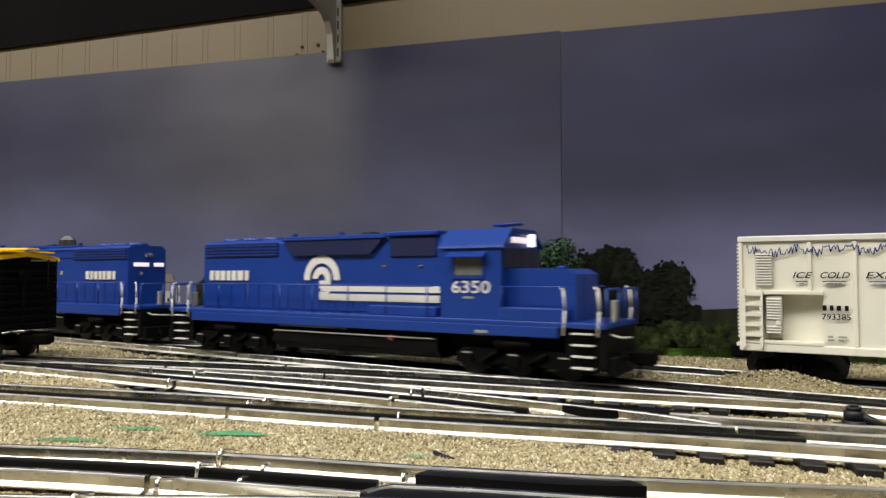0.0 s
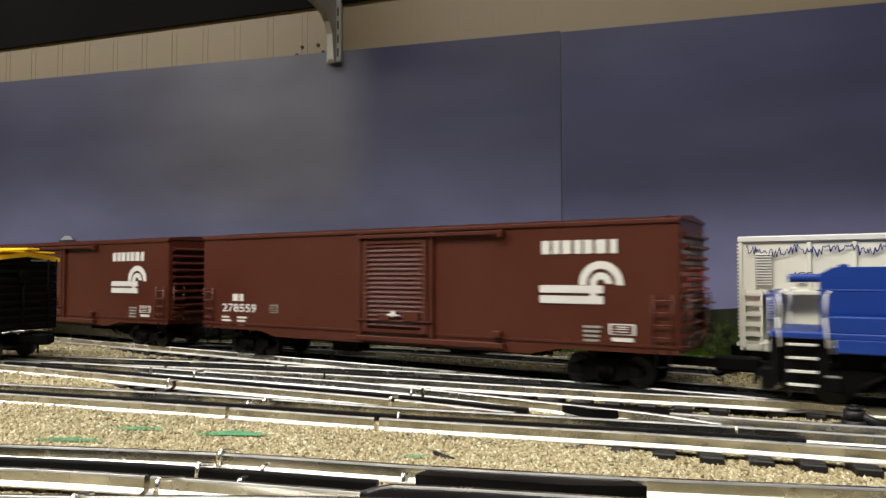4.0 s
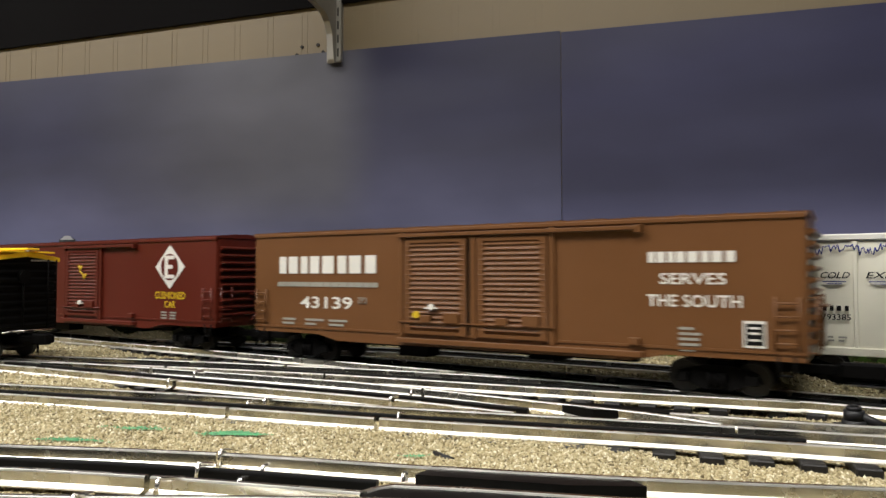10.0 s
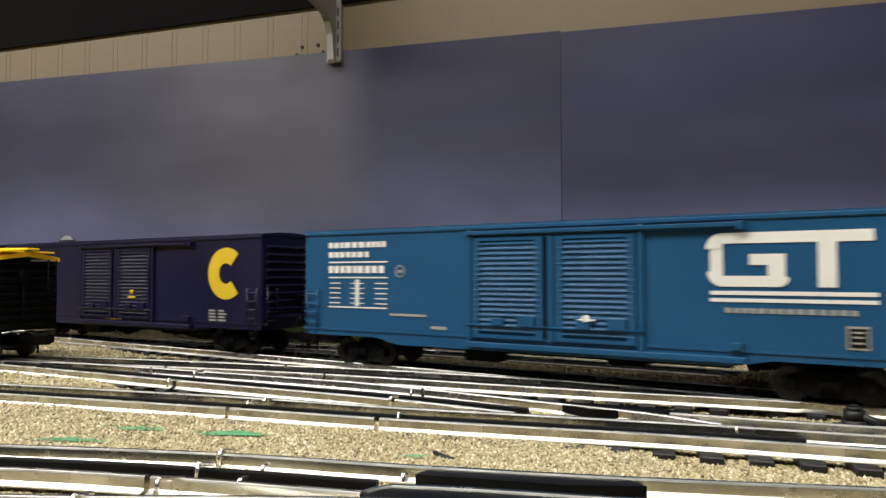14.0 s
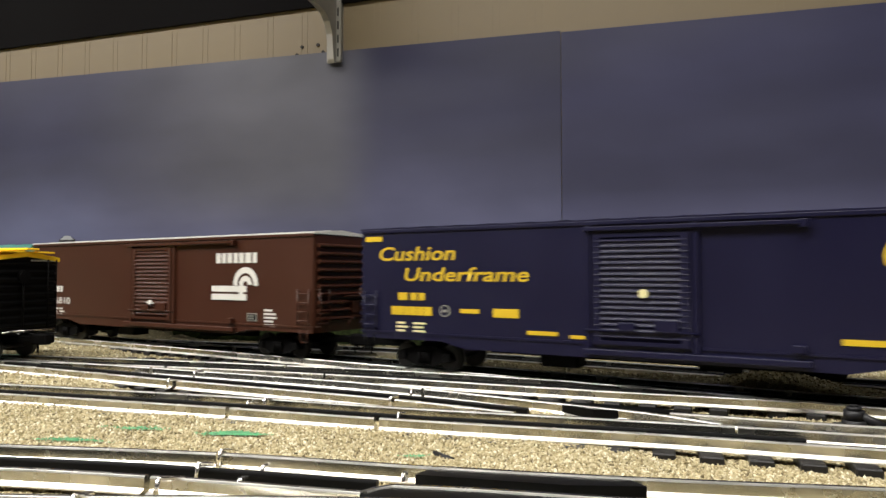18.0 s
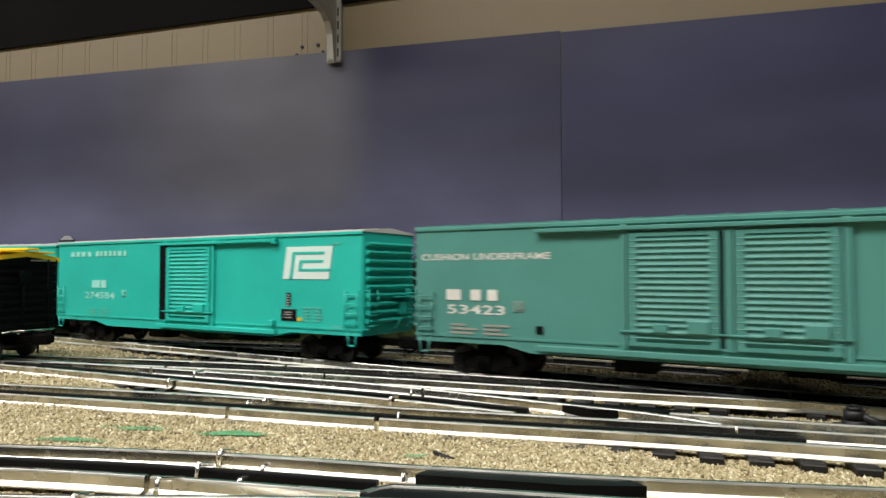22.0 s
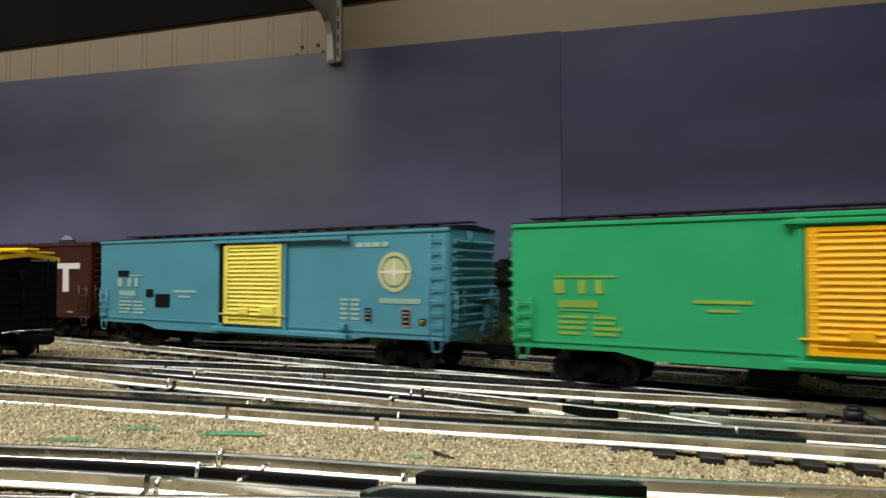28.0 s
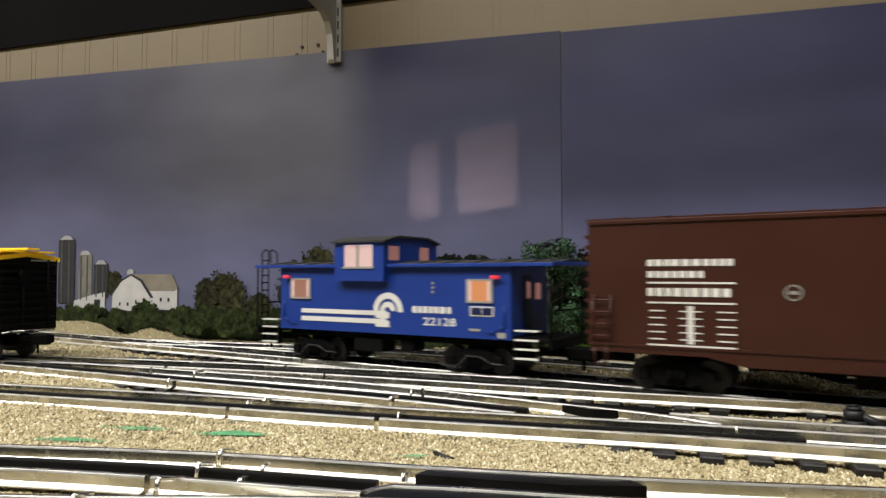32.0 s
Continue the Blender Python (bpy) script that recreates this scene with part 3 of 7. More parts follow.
def stones(name, count, near, far, power, seed, size):
    """Loose grains of ballast over a stretch of the table."""
    rng = np.random.default_rng(seed)
    u = rng.random(count)
    y = (near ** power + u * (far ** power - near ** power)) ** (1 / power)
    x = (rng.random(count) * 2 - 1) * 0.70 * y
    keep = [i for i in range(count) if -(WALL_INV @ Vector((x[i], y[i], 0))).y > 0.004]
    x, y = x[keep], y[keep]
    n = len(x)
    z = np.array([ground_z(px, py) for px, py in zip(x, y)])
    base = np.array([(1, 0, 0), (-1, 0, 0), (0, 1, 0), (0, -1, 0), (0, 0, 1), (0, 0, -1)], float)
    quads = np.array([(0, 2, 4), (2, 1, 4), (1, 3, 4), (3, 0, 4), (2, 0, 5), (1, 2, 5), (3, 1, 5), (0, 3, 5)])
    r = size * rng.uniform(0.55, 1.25, (n, 1, 1))
    v = base[None] * r * rng.uniform(0.55, 1.3, (n, 6, 1)) + rng.normal(0, 0.22, (n, 6, 3)) * r
    ang = rng.random(n) * 2 * np.pi
    tilt = rng.random(n) * 2 * np.pi
    ca, sa, ct, st = np.cos(ang), np.sin(ang), np.cos(tilt), np.sin(tilt)
    v = np.stack([v[..., 0], v[..., 1] * ct[:, None] - v[..., 2] * st[:, None], v[..., 1] * st[:, None] + v[..., 2] * ct[:, None]], -1)
    v = np.stack([v[..., 0] * ca[:, None] - v[..., 1] * sa[:, None], v[..., 0] * sa[:, None] + v[..., 1] * ca[:, None], v[..., 2]], -1)
    v += np.stack([x, y, z + 0.25 * size], -1)[:, None, :]
    tri = (quads[None] + 6 * np.arange(n)[:, None, None]).reshape(-1, 3)
    me = bpy.data.meshes.new(name)
    me.vertices.add(n * 6)
    me.vertices.foreach_set("co", v.reshape(-1))
    me.loops.add(len(tri) * 3)
    me.loops.foreach_set("vertex_index", tri.reshape(-1).astype(np.int32))
    me.polygons.add(len(tri))
    me.polygons.foreach_set("loop_start", np.arange(0, len(tri) * 3, 3, dtype=np.int32))
    me.polygons.foreach_set("loop_total", np.full(len(tri), 3, dtype=np.int32))
    me.update(calc_edges=True)
    tagged(part(name, me, STONE, None, "loose tan and cream grains of ballast"), "", "gravel", "", "stuff")


# ---- tracks ----
def smooth_line(pts, step=0.004):
    """A smooth line through points of the plan."""
    p = [Vector((x, y, 0)) for x, y in pts]
    run = [0.0]
    for a, b in zip(p, p[1:]):
        run.append(run[-1] + (b - a).length)
    last = len(p) - 1
    slope = [(p[min(k + 1, last)] - p[max(k - 1, 0)]) / (run[min(k + 1, last)] - run[max(k - 1, 0)]) for k in range(len(p))]
    res = []
    for k in range(last):
        h = run[k + 1] - run[k]
        n = max(1, int(h / step))
        for i in range(n):
            t = i / n
            res.append(p[k] * (2 * t ** 3 - 3 * t * t + 1) + slope[k] * (h * (t ** 3 - 2 * t * t + t)) + p[k + 1] * (3 * t * t - 2 * t ** 3) + slope[k + 1] * (h * (t ** 3 - t * t)))
    return res + [p[-1]]


RAIL_PROFILE = [(-0.0038, -0.0056), (-0.0038, -0.0052), (-0.0018, -0.0045), (-0.00140, -0.0041), (-0.0015, -0.0008), (-0.0013, -0.0003), (-0.0008, -0.0001), (0.0008, -0.0001), (0.0013, -0.0003), (0.0015, -0.0008), (0.00140, -0.0041), (0.0018, -0.0045), (0.0038, -0.0052), (0.0038, -0.0056)]


def rail(name, line, mat, parent, drop=0.0, width=1.0, label=""):
    bm, rings = bmesh.new(), []
    for i, p in enumerate(line):
        h = (line[min(i + 1, len(line) - 1)] - line[max(i - 1, 0)]).normalized()
        side = Vector((-h.y, h.x, 0))
        rings.append([bm.verts.new(p + side * (o * width) + Vector((0, 0, z - drop))) for o, z in RAIL_PROFILE])
    n = len(RAIL_PROFILE)
    for a, b in zip(rings, rings[1:]):
        for i in range(n):
            f = bm.faces.new((a[i], b[i], b[(i + 1) % n], a[(i + 1) % n]))
            f.material_index = 1 if i in (0, 1, 2, 4, 5, 7, 8, 10, 11, 12) else 0
    bm.faces.new(rings[0]), bm.faces.new(rings[-1][::-1])
    bmesh.ops.recalc_face_normals(bm, faces=bm.faces)
    return part(name, bm, [mat, RAIL_FOOT if mat is STEEL else mat], parent, label)


TIE_MESH = finish(boxes([(-0.0045, 0.0045, -0.0235, 0.0235, -0.0100, -0.0057)], 0.0005), "tie")
TIE_MESH.materials.append(TIE)
LONG_TIE = finish(boxes([(-0.0045, 0.0045, -0.0350, 0.0350, -0.0100, -0.0062)], 0.0005), "tie")
LONG_TIE.materials.append(TIE)


def ties_along(line, parent, spacing=0.0182, start=0.0, mesh=None):
    """Ties across a line of the plan."""
    run, prev = start, line[0]
    for p in line[1:]:
        seg = (p - prev).length
        h = (p - prev).normalized() if seg > 1e-9 else Vector((1, 0, 0))
        while run < seg:
            q = prev + h * run
            ob = new("tie", mesh or TIE_MESH)
            ob.parent = parent
            ob.matrix_basis = Matrix.Translation(q) @ Matrix.Rotation(math.atan2(h.y, h.x), 4, "Z")
            run += spacing
        run -= seg
        prev = p


def between(l1, k):
    """A line beside another, k metres to its left."""
    res = []
    for i, p in enumerate(l1):
        h = (l1[min(i + 1, len(l1) - 1)] - l1[max(i - 1, 0)]).normalized()
        res.append(p + Vector((-h.y, h.x, 0)) * k)
    return res


def clip_line(line, x0, x1):
    """The stretch of a line between two values of x, cut exactly."""
    res = []
    for p, q in zip(line, line[1:]):
        if x0 <= p.x <= x1:
            res.append(p)
        for x in sorted((x0, x1), reverse=q.x < p.x):
            if min(p.x, q.x) < x < max(p.x, q.x):
                res.append(p + (q - p) * ((x - p.x) / (q.x - p.x)))
    if x0 <= line[-1].x <= x1:
        res.append(line[-1])
    return res


def tracks():
    # running line
    t = empty("track", Matrix(), "running line of shiny three-rail track on black ties", "track", "tracks", "structure")
    pts = curve_of(main_line, -9.0, 9.0, 0.03)
    for off, mat, name in ((-0.0159, STEEL, "rail"), (0.0159, STEEL, "rail"), (0.0, RAIL_DARK, "centre_rail")):
        rail(name, [p + Vector((-h.y, h.x, 0)) * off for p, h in pts], mat, t, 0.0010 if off == 0 else 0.0)
    ties_along([p for p, h in curve_of(main_line, -1.0, 1.2, 0.03)], t)
    # siding of the refrigerator car, leaving the running line behind it
    t = empty("track", Matrix(), "siding of three-rail track beside the running line", "track", "tracks", "structure")
    pts = [(p + Vector((-h.y, h.x, 0)) * (0.074 * smooth(s, -0.42, -0.02)), h) for s, (p, h) in ((s0 * 0.03, main_line(s0 * 0.03)) for s0 in range(-12, 160))]
    for off, mat, name in ((-0.0159, STEEL, "rail"), (0.0159, STEEL, "rail"), (0.0, RAIL_DARK, "centre_rail")):
        rail(name, [p + Vector((-h.y, h.x, 0)) * off for p, h in pts], mat, t, 0.0010 if off == 0 else 0.0)
    ties_along([p for p, h in pts if -0.2 < p.x < 0.9], t)
    # nearest track with its turnout
    t = empty("track", Matrix(), "nearest three-rail track with a turnout frog", "track", "tracks", "structure")
    far = smooth_line([(-1.5, 0.455), (-0.1723, 0.2707), (-0.0869, 0.2588), (-0.0047, 0.2402), (0.0584, 0.2279), (0.1372, 0.2160), (1.2, 0.056)])
    near = smooth_line([(-1.5, 0.424), (-0.1521, 0.2392), (-0.0894, 0.2279), (-0.0248, 0.2126)])
    rail("rail", clip_line(far, -2, -0.0835), STEEL, t)
    rail("rail", clip_line(far, -0.0815, 2), STEEL, t)
    rail("rail", clip_line(near, -2, -0.0975), STEEL, t)
    rail("rail", clip_line(near, -0.0955, 2), STEEL, t)
    rail("rail", smooth_line([(-0.0240, 0.2130), (-0.0158, 0.2194), (0.0655, 0.2042), (1.2, 0.010)]), STEEL, t, label="bent wing rail of the turnout")
    rail("rail", smooth_line([(-1.2, 0.30), (-0.1333, 0.2099), (-0.024, 0.2063), (0.3, 0.170), (1.1, 0.03)]), STEEL, t)
    rail("centre_rail", between(near, 0.0150), RAIL_DARK, t, 0.0010)
    # second track
    t = empty("track", Matrix(), "second three-rail track running into a turnout", "track", "tracks", "structure")
    b_near = smooth_line([(-1.5, 0.757), (-0.2472, 0.3873), (-0.1081, 0.3462), (-0.0309, 0.3215), (0.041, 0.3018), (0.0932, 0.2880), (0.1673, 0.2640), (1.4, -0.13)])
    b_far = smooth_line([(-1.5, 0.786), (-0.269, 0.4212), (-0.1182, 0.3783), (-0.0179, 0.3450), (0.0326, 0.3308), (0.1279, 0.3035), (0.182, 0.2858), (1.4, -0.10)])
    cut = ((-2, -0.1075), (-0.1055, -0.0315), (-0.0290, 0.1915), (0.193, 2))
    for x0, x1 in cut:
        rail("rail", clip_line(b_near, x0, x1), STEEL, t)
    for x0, x1 in ((-2, -0.0935), (-0.0915, 0.1274), (0.1284, 2)):
        rail("rail", clip_line(b_far, x0, x1), STEEL, t)
    mid = [p + (q - p) * 0.5 for p, q in zip(b_near, [min(b_far, key=lambda k: abs(k.x - p.x)) for p in b_near])]
    rail("centre_rail", clip_line(mid, -1.4, 0.148), RAIL_DARK, t, 0.0010)
    rail("rail", smooth_line([(0.1090, 0.3335), (0.1202, 0.3287), (0.1582, 0.3133), (0.1918, 0.3016), (1.4, -0.135)]), STEEL, t, label="closure rail of the turnout")
    ties_along(clip_line(mid, -0.9, 0.7), t)
    # diverging track between the second track and the running line
    t = empty("track", Matrix(), "diverging three-rail track of the turnout", "track", "tracks", "structure")
    c1 = smooth_line([(-1.1, 0.84), (-0.3267, 0.5111), (-0.1714, 0.4370), (-0.0285, 0.3705), (0.0345, 0.3345)])
    c2 = smooth_line([(-1.1, 0.875), (-0.3534, 0.5528), (-0.2064, 0.4925), (-0.0578, 0.4290), (-0.0078, 0.4010), (0.0488, 0.3640), (0.0977, 0.3330), (0.124, 0.3090)])
    rail("rail", clip_line(c1, -2, -0.1690), STEEL, t)
    rail("rail", clip_line(c1, -0.1660, -0.0265), STEEL, t)
    rail("rail", clip_line(c1, -0.0250, 1), STEEL, t)
    rail("rail", clip_line(c2, -2, -0.2075), STEEL, t)
    rail("rail", clip_line(c2, -0.2050, -0.0120), STEEL, t)
    rail("rail", clip_line(c2, -0.0100, 1), STEEL, t)
    rail("centre_rail", between(c1, 0.0165), RAIL_DARK, t, 0.0010)
    ties_along(clip_line(between(c1, 0.0165), -0.9, 0.01), t)
    # track of the black car, joining the running line
    t = empty("track", Matrix(), "three-rail track that joins the running line", "track", "tracks", "structure")
    e1 = smooth_line([(-1.6, 0.86), (-0.3418, 0.5346), (-0.1967, 0.4986), (-0.1023, 0.4700), (-0.0085, 0.4345), (0.0500, 0.4110), (0.1017, 0.3910), (0.150, 0.3745), (0.186, 0.3618)])
    e2 = smooth_line([(-1.6, 0.89), (-0.33, 0.5640), (-0.2023, 0.5320), (-0.1135, 0.5045), (-0.0438, 0.4830), (0.0, 0.4660), (0.0782, 0.4320), (0.1224, 0.4070)])
    rail("rail", clip_line(e1, -2, -0.2000), STEEL, t)
    rail("rail", clip_line(e1, -0.1975, -0.0790), STEEL, t)
    rail("rail", clip_line(e1, -0.0775, 1), STEEL, t)
    rail("rail", clip_line(e2, -2, -0.1150), STEEL, t)
    rail("rail", clip_line(e2, -0.1130, 1), STEEL, t)
    rail("centre_rail", between(e1, 0.0150), RAIL_DARK, t, 0.0010)
    ties_along(clip_line(between(e1, 0.015), -1.0, 0.17), t)
    ties_along(clip_line(between(e1, 0.050), -0.34, 0.06), t, start=0.009, mesh=LONG_TIE)
    ties_along(clip_line(between(c2, 0.012), -0.20, 0.07), t, start=0.006, mesh=LONG_TIE)


room()
backdrop()
ground()
tracks()


# ---- paints of the rolling stock ----
WHITE = paint("white_lettering", (214, 212, 204), 0.5)
YELLOW = paint("yellow_lettering", (204, 172, 34), 0.5)
CREAMY = paint("cream_lettering", (222, 214, 160), 0.5)
DIM = paint("faded_lettering", (146, 145, 136), 0.5)
BLACKP = paint("black_lettering", (9, 9, 10), 0.5, 0.2)
REDP = paint("red_lettering", (205, 48, 30), 0.5)
NAVYP = paint("navy_lettering", (40, 48, 120), 0.5)
TRUCK = material("dark_truck_casting", (0.0028, 0.0026, 0.0026), 0.65, vary=0.3, scale=120.0, bump=0.2, spec=0.07)
WHEEL = material("dark_wheel_metal", (0.012, 0.011, 0.010), 0.45, 0.3, vary=0.25, scale=90.0)
UNDER = material("black_underframe", (0.0038, 0.0038, 0.0038), 0.6, vary=0.3, scale=90.0, spec=0.08)
GLASS = material("dark_window_glass", (0.012, 0.013, 0.015), 0.08, vary=0.1, scale=30.0)
LIT = material("lit_headlight", (1.0, 0.95, 0.95), 0.3, emit=1.6)
LIT_BOARD = material("lit_number_board", (1.0, 0.86, 0.86), 0.3, emit=0.8)
LIT_WARM = material("lit_window", (0.10, 0.06, 0.04), 0.3, emit=0.6, glow=(1.0, 0.36, 0.12))
LIT_LOW = material("low_lit_window", (0.10, 0.06, 0.05), 0.3, emit=0.24, glow=(1.0, 0.42, 0.26))
LIT_CUPOLA = material("lit_cupola_window", (0.2, 0.15, 0.15), 0.3, emit=0.58, glow=(1.0, 0.66, 0.58))
LIT_BULB = material("lit_bulb", (1.0, 0.70, 0.42), 0.3, emit=40000.0)
MARKER = material("red_marker_lens", (0.75, 0.03, 0.04), 0.3, emit=0.35)
MARKER_RED = material("lit_red_marker", (1.0, 0.02, 0.01), 0.3, emit=6000.0)
MARKER_OFF = material("red_lens", (0.30, 0.04, 0.03), 0.4)
CLASS_LENS = material("pale_amber_lens", (0.35, 0.16, 0.09), 0.4)
BROWN = paint("boxcar_brown", (74, 33, 20))
SOUTH_BROWN = paint("light_brown", (101, 66, 36))
RED_BROWN = paint("red_brown", (84, 30, 18))
DK_BROWN = paint("dark_brown", (61, 32, 20))
GT_BLUE = paint("medium_blue", (18, 70, 106))
TS_BLUE = paint("grey_blue", (38, 86, 112))
SEAL_WHITE = paint("soft_white", (208, 226, 218), 0.5)
TEAL_INK = paint("pale_teal_lettering", (150, 216, 202), 0.5)
TEAL_DIM = paint("dim_teal_lettering", (84, 178, 162), 0.5)
GREEN_INK = paint("faded_yellow_lettering", (132, 172, 66), 0.5)
BLUE_INK = paint("faded_cream_lettering", (152, 184, 168), 0.5)
BLUE_SEAL = paint("pale_straw", (186, 188, 132), 0.5)
GREEN_SEAL = paint("pale_yellow_green", (190, 200, 84), 0.5)
GT_BROWN = paint("deep_brown", (55, 25, 14))
NAVY = paint("dark_navy", (12, 11, 42))
JADE = paint("jade_green", (78, 137, 127))
TEAL = paint("bright_teal", (38, 180, 165))
KELLY = paint("kelly_green", (42, 162, 104))
DTI_BLUE = paint("light_blue", (76, 140, 156))
DOOR_YELLOW = paint("golden_yellow", (240, 180, 20))
DOOR_PALE = paint("pale_yellow", (228, 216, 92))
LOCO_BLUE = paint("locomotive_blue", (24, 57, 134), 0.3)
# darker body blue: recess shade put into the colour, also plain dark details
LOCO_DARK = paint("dark_blue_and_recess_shade", (9, 20, 62), 0.5)
ROOF_SILVER = paint("silver_roof", (205, 205, 200), 0.4)
ROOF_BLACK = paint("black_roof", (24, 24, 26), 0.5)
REEFER = paint("off_white", (226, 223, 206), 0.45)
REEFER_G = paint("off_white_grille", (190, 187, 174), 0.5)
CAR_BLACK = paint("car_black", (4, 4, 4), 0.6, 0.1)
ROOF_YELLOW = paint("yellow_roof", (252, 205, 40), 0.5, 0.3)
CABOOSE_BLUE = paint("caboose_blue", (22, 53, 130), 0.4)
ROOF_GREY = paint("dark_grey_roof", (40, 40, 38), 0.6)

SIDE = -0.0318
YD = SIDE - 0.0003


# ---- running gear ----
def wheel_mesh(r, name):
    bm = bmesh.new()
    disc_y(bm, 0, -0.0022, 0.0012, 0, r, 24)
    disc_y(bm, 0, 0.0012, 0.0022, 0, r * 1.09, 24)
    disc_y(bm, 0, -0.0030, -0.0022, 0, r * 0.32, 12)
    return finish(bm, name)


WHEEL_33 = wheel_mesh(0.0088, "wheel")
WHEEL_40 = wheel_mesh(0.0105, "wheel")
for _m in (WHEEL_33, WHEEL_40):
    _m.materials.append(WHEEL)


def freight_frame():
    """Cast side frame of a freight truck, with a spring nest between its windows."""
    bm = bmesh.new()
    prism(bm, [(-0.023, 0.0075), (-0.020, 0.0125), (-0.008, 0.0160), (0.008, 0.0160), (0.020, 0.0125), (0.023, 0.0075), (0.016, 0.0065), (0.008, 0.0030), (-0.008, 0.0030), (-0.016, 0.0065)], -0.0228, -0.0200)
    for x in (-0.0182, 0.0182):
        box(bm, x - 0.0030, x + 0.0030, -0.0245, -0.0225, 0.0062, 0.0120, 0.0005)
    for x in (-0.0035, 0.0, 0.0035):
        rod(bm, (x, -0.0238, 0.0045), (x, -0.0238, 0.0120), 0.0014, 6)
    return finish(bm, "side_frame")


FREIGHT_FRAME = freight_frame()
FREIGHT_FRAME.materials.append(TRUCK)


def freight_truck(parent, x, wheelbase=0.0364):
    t = part("truck", boxes([(x - 0.006, x + 0.006, -0.020, 0.020, 0.010, 0.0185)], 0.0008), TRUCK, parent, "black two-axle truck")
    for flip in (1, -1):
        ob = new("side_frame", FREIGHT_FRAME)
        ob.parent, ob.matrix_basis = t, pose(x, 0, 0, 0, 0, 0 if flip > 0 else 180)
        for k in (-1, 1):
            w = new("wheel", WHEEL_33)
            w.parent, w.matrix_basis = t, pose(x + k * wheelbase / 2, -0.0165 * flip, 0.0088, 0, 0, 0 if flip > 0 else 180)
    for k in (-1, 1):
        bm = bmesh.new()
        rod(bm, (x + k * wheelbase / 2, -0.016, 0.0088), (x + k * wheelbase / 2, 0.016, 0.0088), 0.0018, 8)
        part("axle", bm, WHEEL, t)
    return t


def coupler(parent, x, sign):
    bm = bmesh.new()
    box(bm, *sorted((x - sign * 0.020, x + sign * 0.012)), -0.0028, 0.0028, 0.0125, 0.0175, 0.0004)
    box(bm, *sorted((x + sign * 0.010, x + sign * 0.0235)), -0.0052, 0.0030, 0.0110, 0.0195, 0.0012)
    box(bm, *sorted((x + sign * 0.014, x + sign * 0.0235)), 0.0020, 0.0052, 0.0120, 0.0185, 0.0010)
    rod(bm, (x + sign * 0.013, -0.001, 0.0125), (x + sign * 0.013, -0.001, 0.0045), 0.0009)
    return part("coupler", bm, TRUCK, parent, "black knuckle coupler")


# ---- box cars ----
LEN = 0.388
HL = LEN / 2
HR = HL + 0.005


def ribbed_panel(x0, x1, z0, z1, y, ribs, depth=0.0010, rim=0.0022):
    """A pressed door leaf with rows of rounded horizontal ribs."""
    bm = bmesh.new()
    h = (z1 - z0 - rim * 2.6) / ribs
    za = z0 + rim * 1.3
    outline = [(y + 0.0012, z0), (y, z0)]
    for i in range(ribs):
        zc, r = za + h * (i + 0.5), h * 0.17
        outline += [(y - depth * math.sin(a), zc - r * math.cos(a)) for a in (0.0, 0.5, 1.0, 1.57, 2.14, 2.64, 3.14)]
    outline += [(y, z1), (y + 0.0012, z1)]
    sweep_x(bm, outline, x0, x1)
    # the leaf's two ends lie under its rim and stay open, so that the ribs keep straight highlights
    bmesh.ops.delete(bm, geom=[f for f in bm.faces if len(f.verts) > 4], context="FACES_ONLY")
    for f in bm.faces:
        f.smooth = True
    return bm


def rim_frame(x0, x1, z0, z1, y, w=0.0022, t=0.0009, wide=0.0048):
    """The raised rim round a door leaf, in one piece."""
    bm = bmesh.new()
    out, inn = [(x0, z0), (x1, z0), (x1, z1), (x0, z1)], [(x0 + wide, z0 + w), (x1 - wide, z0 + w), (x1 - wide, z1 - w), (x0 + wide, z1 - w)]
    v = [[bm.verts.new((a, yy, c)) for a, c in ring] for ring, yy in ((out, y), (out, y - t), (inn, y - t), (inn, y))]
    for r0, r1 in zip(v, v[1:]):
        for i in range(4):
            bm.faces.new((r0[i], r0[(i + 1) % 4], r1[(i + 1) % 4], r1[i]))
    bmesh.ops.recalc_face_normals(bm, faces=bm.faces)
    return bm


def car_end(sign, mat, parent, top=0.0965, bot=0.024):
    """A corrugated steel end: tapered ribs across a flat sheet."""
    bm = bmesh.new()
    x = HR if sign > 0 else -HL
    box(bm, *sorted((x - sign * 0.0025, x)), -0.0312, 0.0312, bot, top)
    n, outline = 10, [(x - sign * 0.001, bot + 0.004)]
    h = (top - bot - 0.010) / n
    for i in range(n):
        z = bot + 0.005 + h * i
        outline += [(x, z + h * 0.12), (x + sign * 0.0032, z + h * 0.34), (x + sign * 0.0038, z + h * 0.46), (x + sign * 0.0034, z + h * 0.58), (x, z + h * 0.72)]
    outline += [(x - sign * 0.001, top - 0.004)]
    prism(bm, outline, -0.0285, 0.0285)
    return part("end_panel", bm, mat, parent, "corrugated steel end")


def ladder(x0, x1, z0, z1, rungs, mat, parent, y=None):
    y = SIDE - 0.0022 if y is None else y
    bm = bmesh.new()
    for x in (x0, x1):
        rod(bm, (x, y, z0), (x, y, z1), 0.00055, 5)
    for i in range(rungs):
        z = z0 + (z1 - z0) * (i + 0.5) / rungs
        rod(bm, (x0, y, z), (x1, y, z), 0.00055, 5)
    for x in (x0, x1):
        for z in (z0 + 0.001, z1 - 0.001):
            rod(bm, (x, y, z), (x, SIDE + 0.001, z), 0.0005, 5)
    return part("ladder", bm, mat, parent)


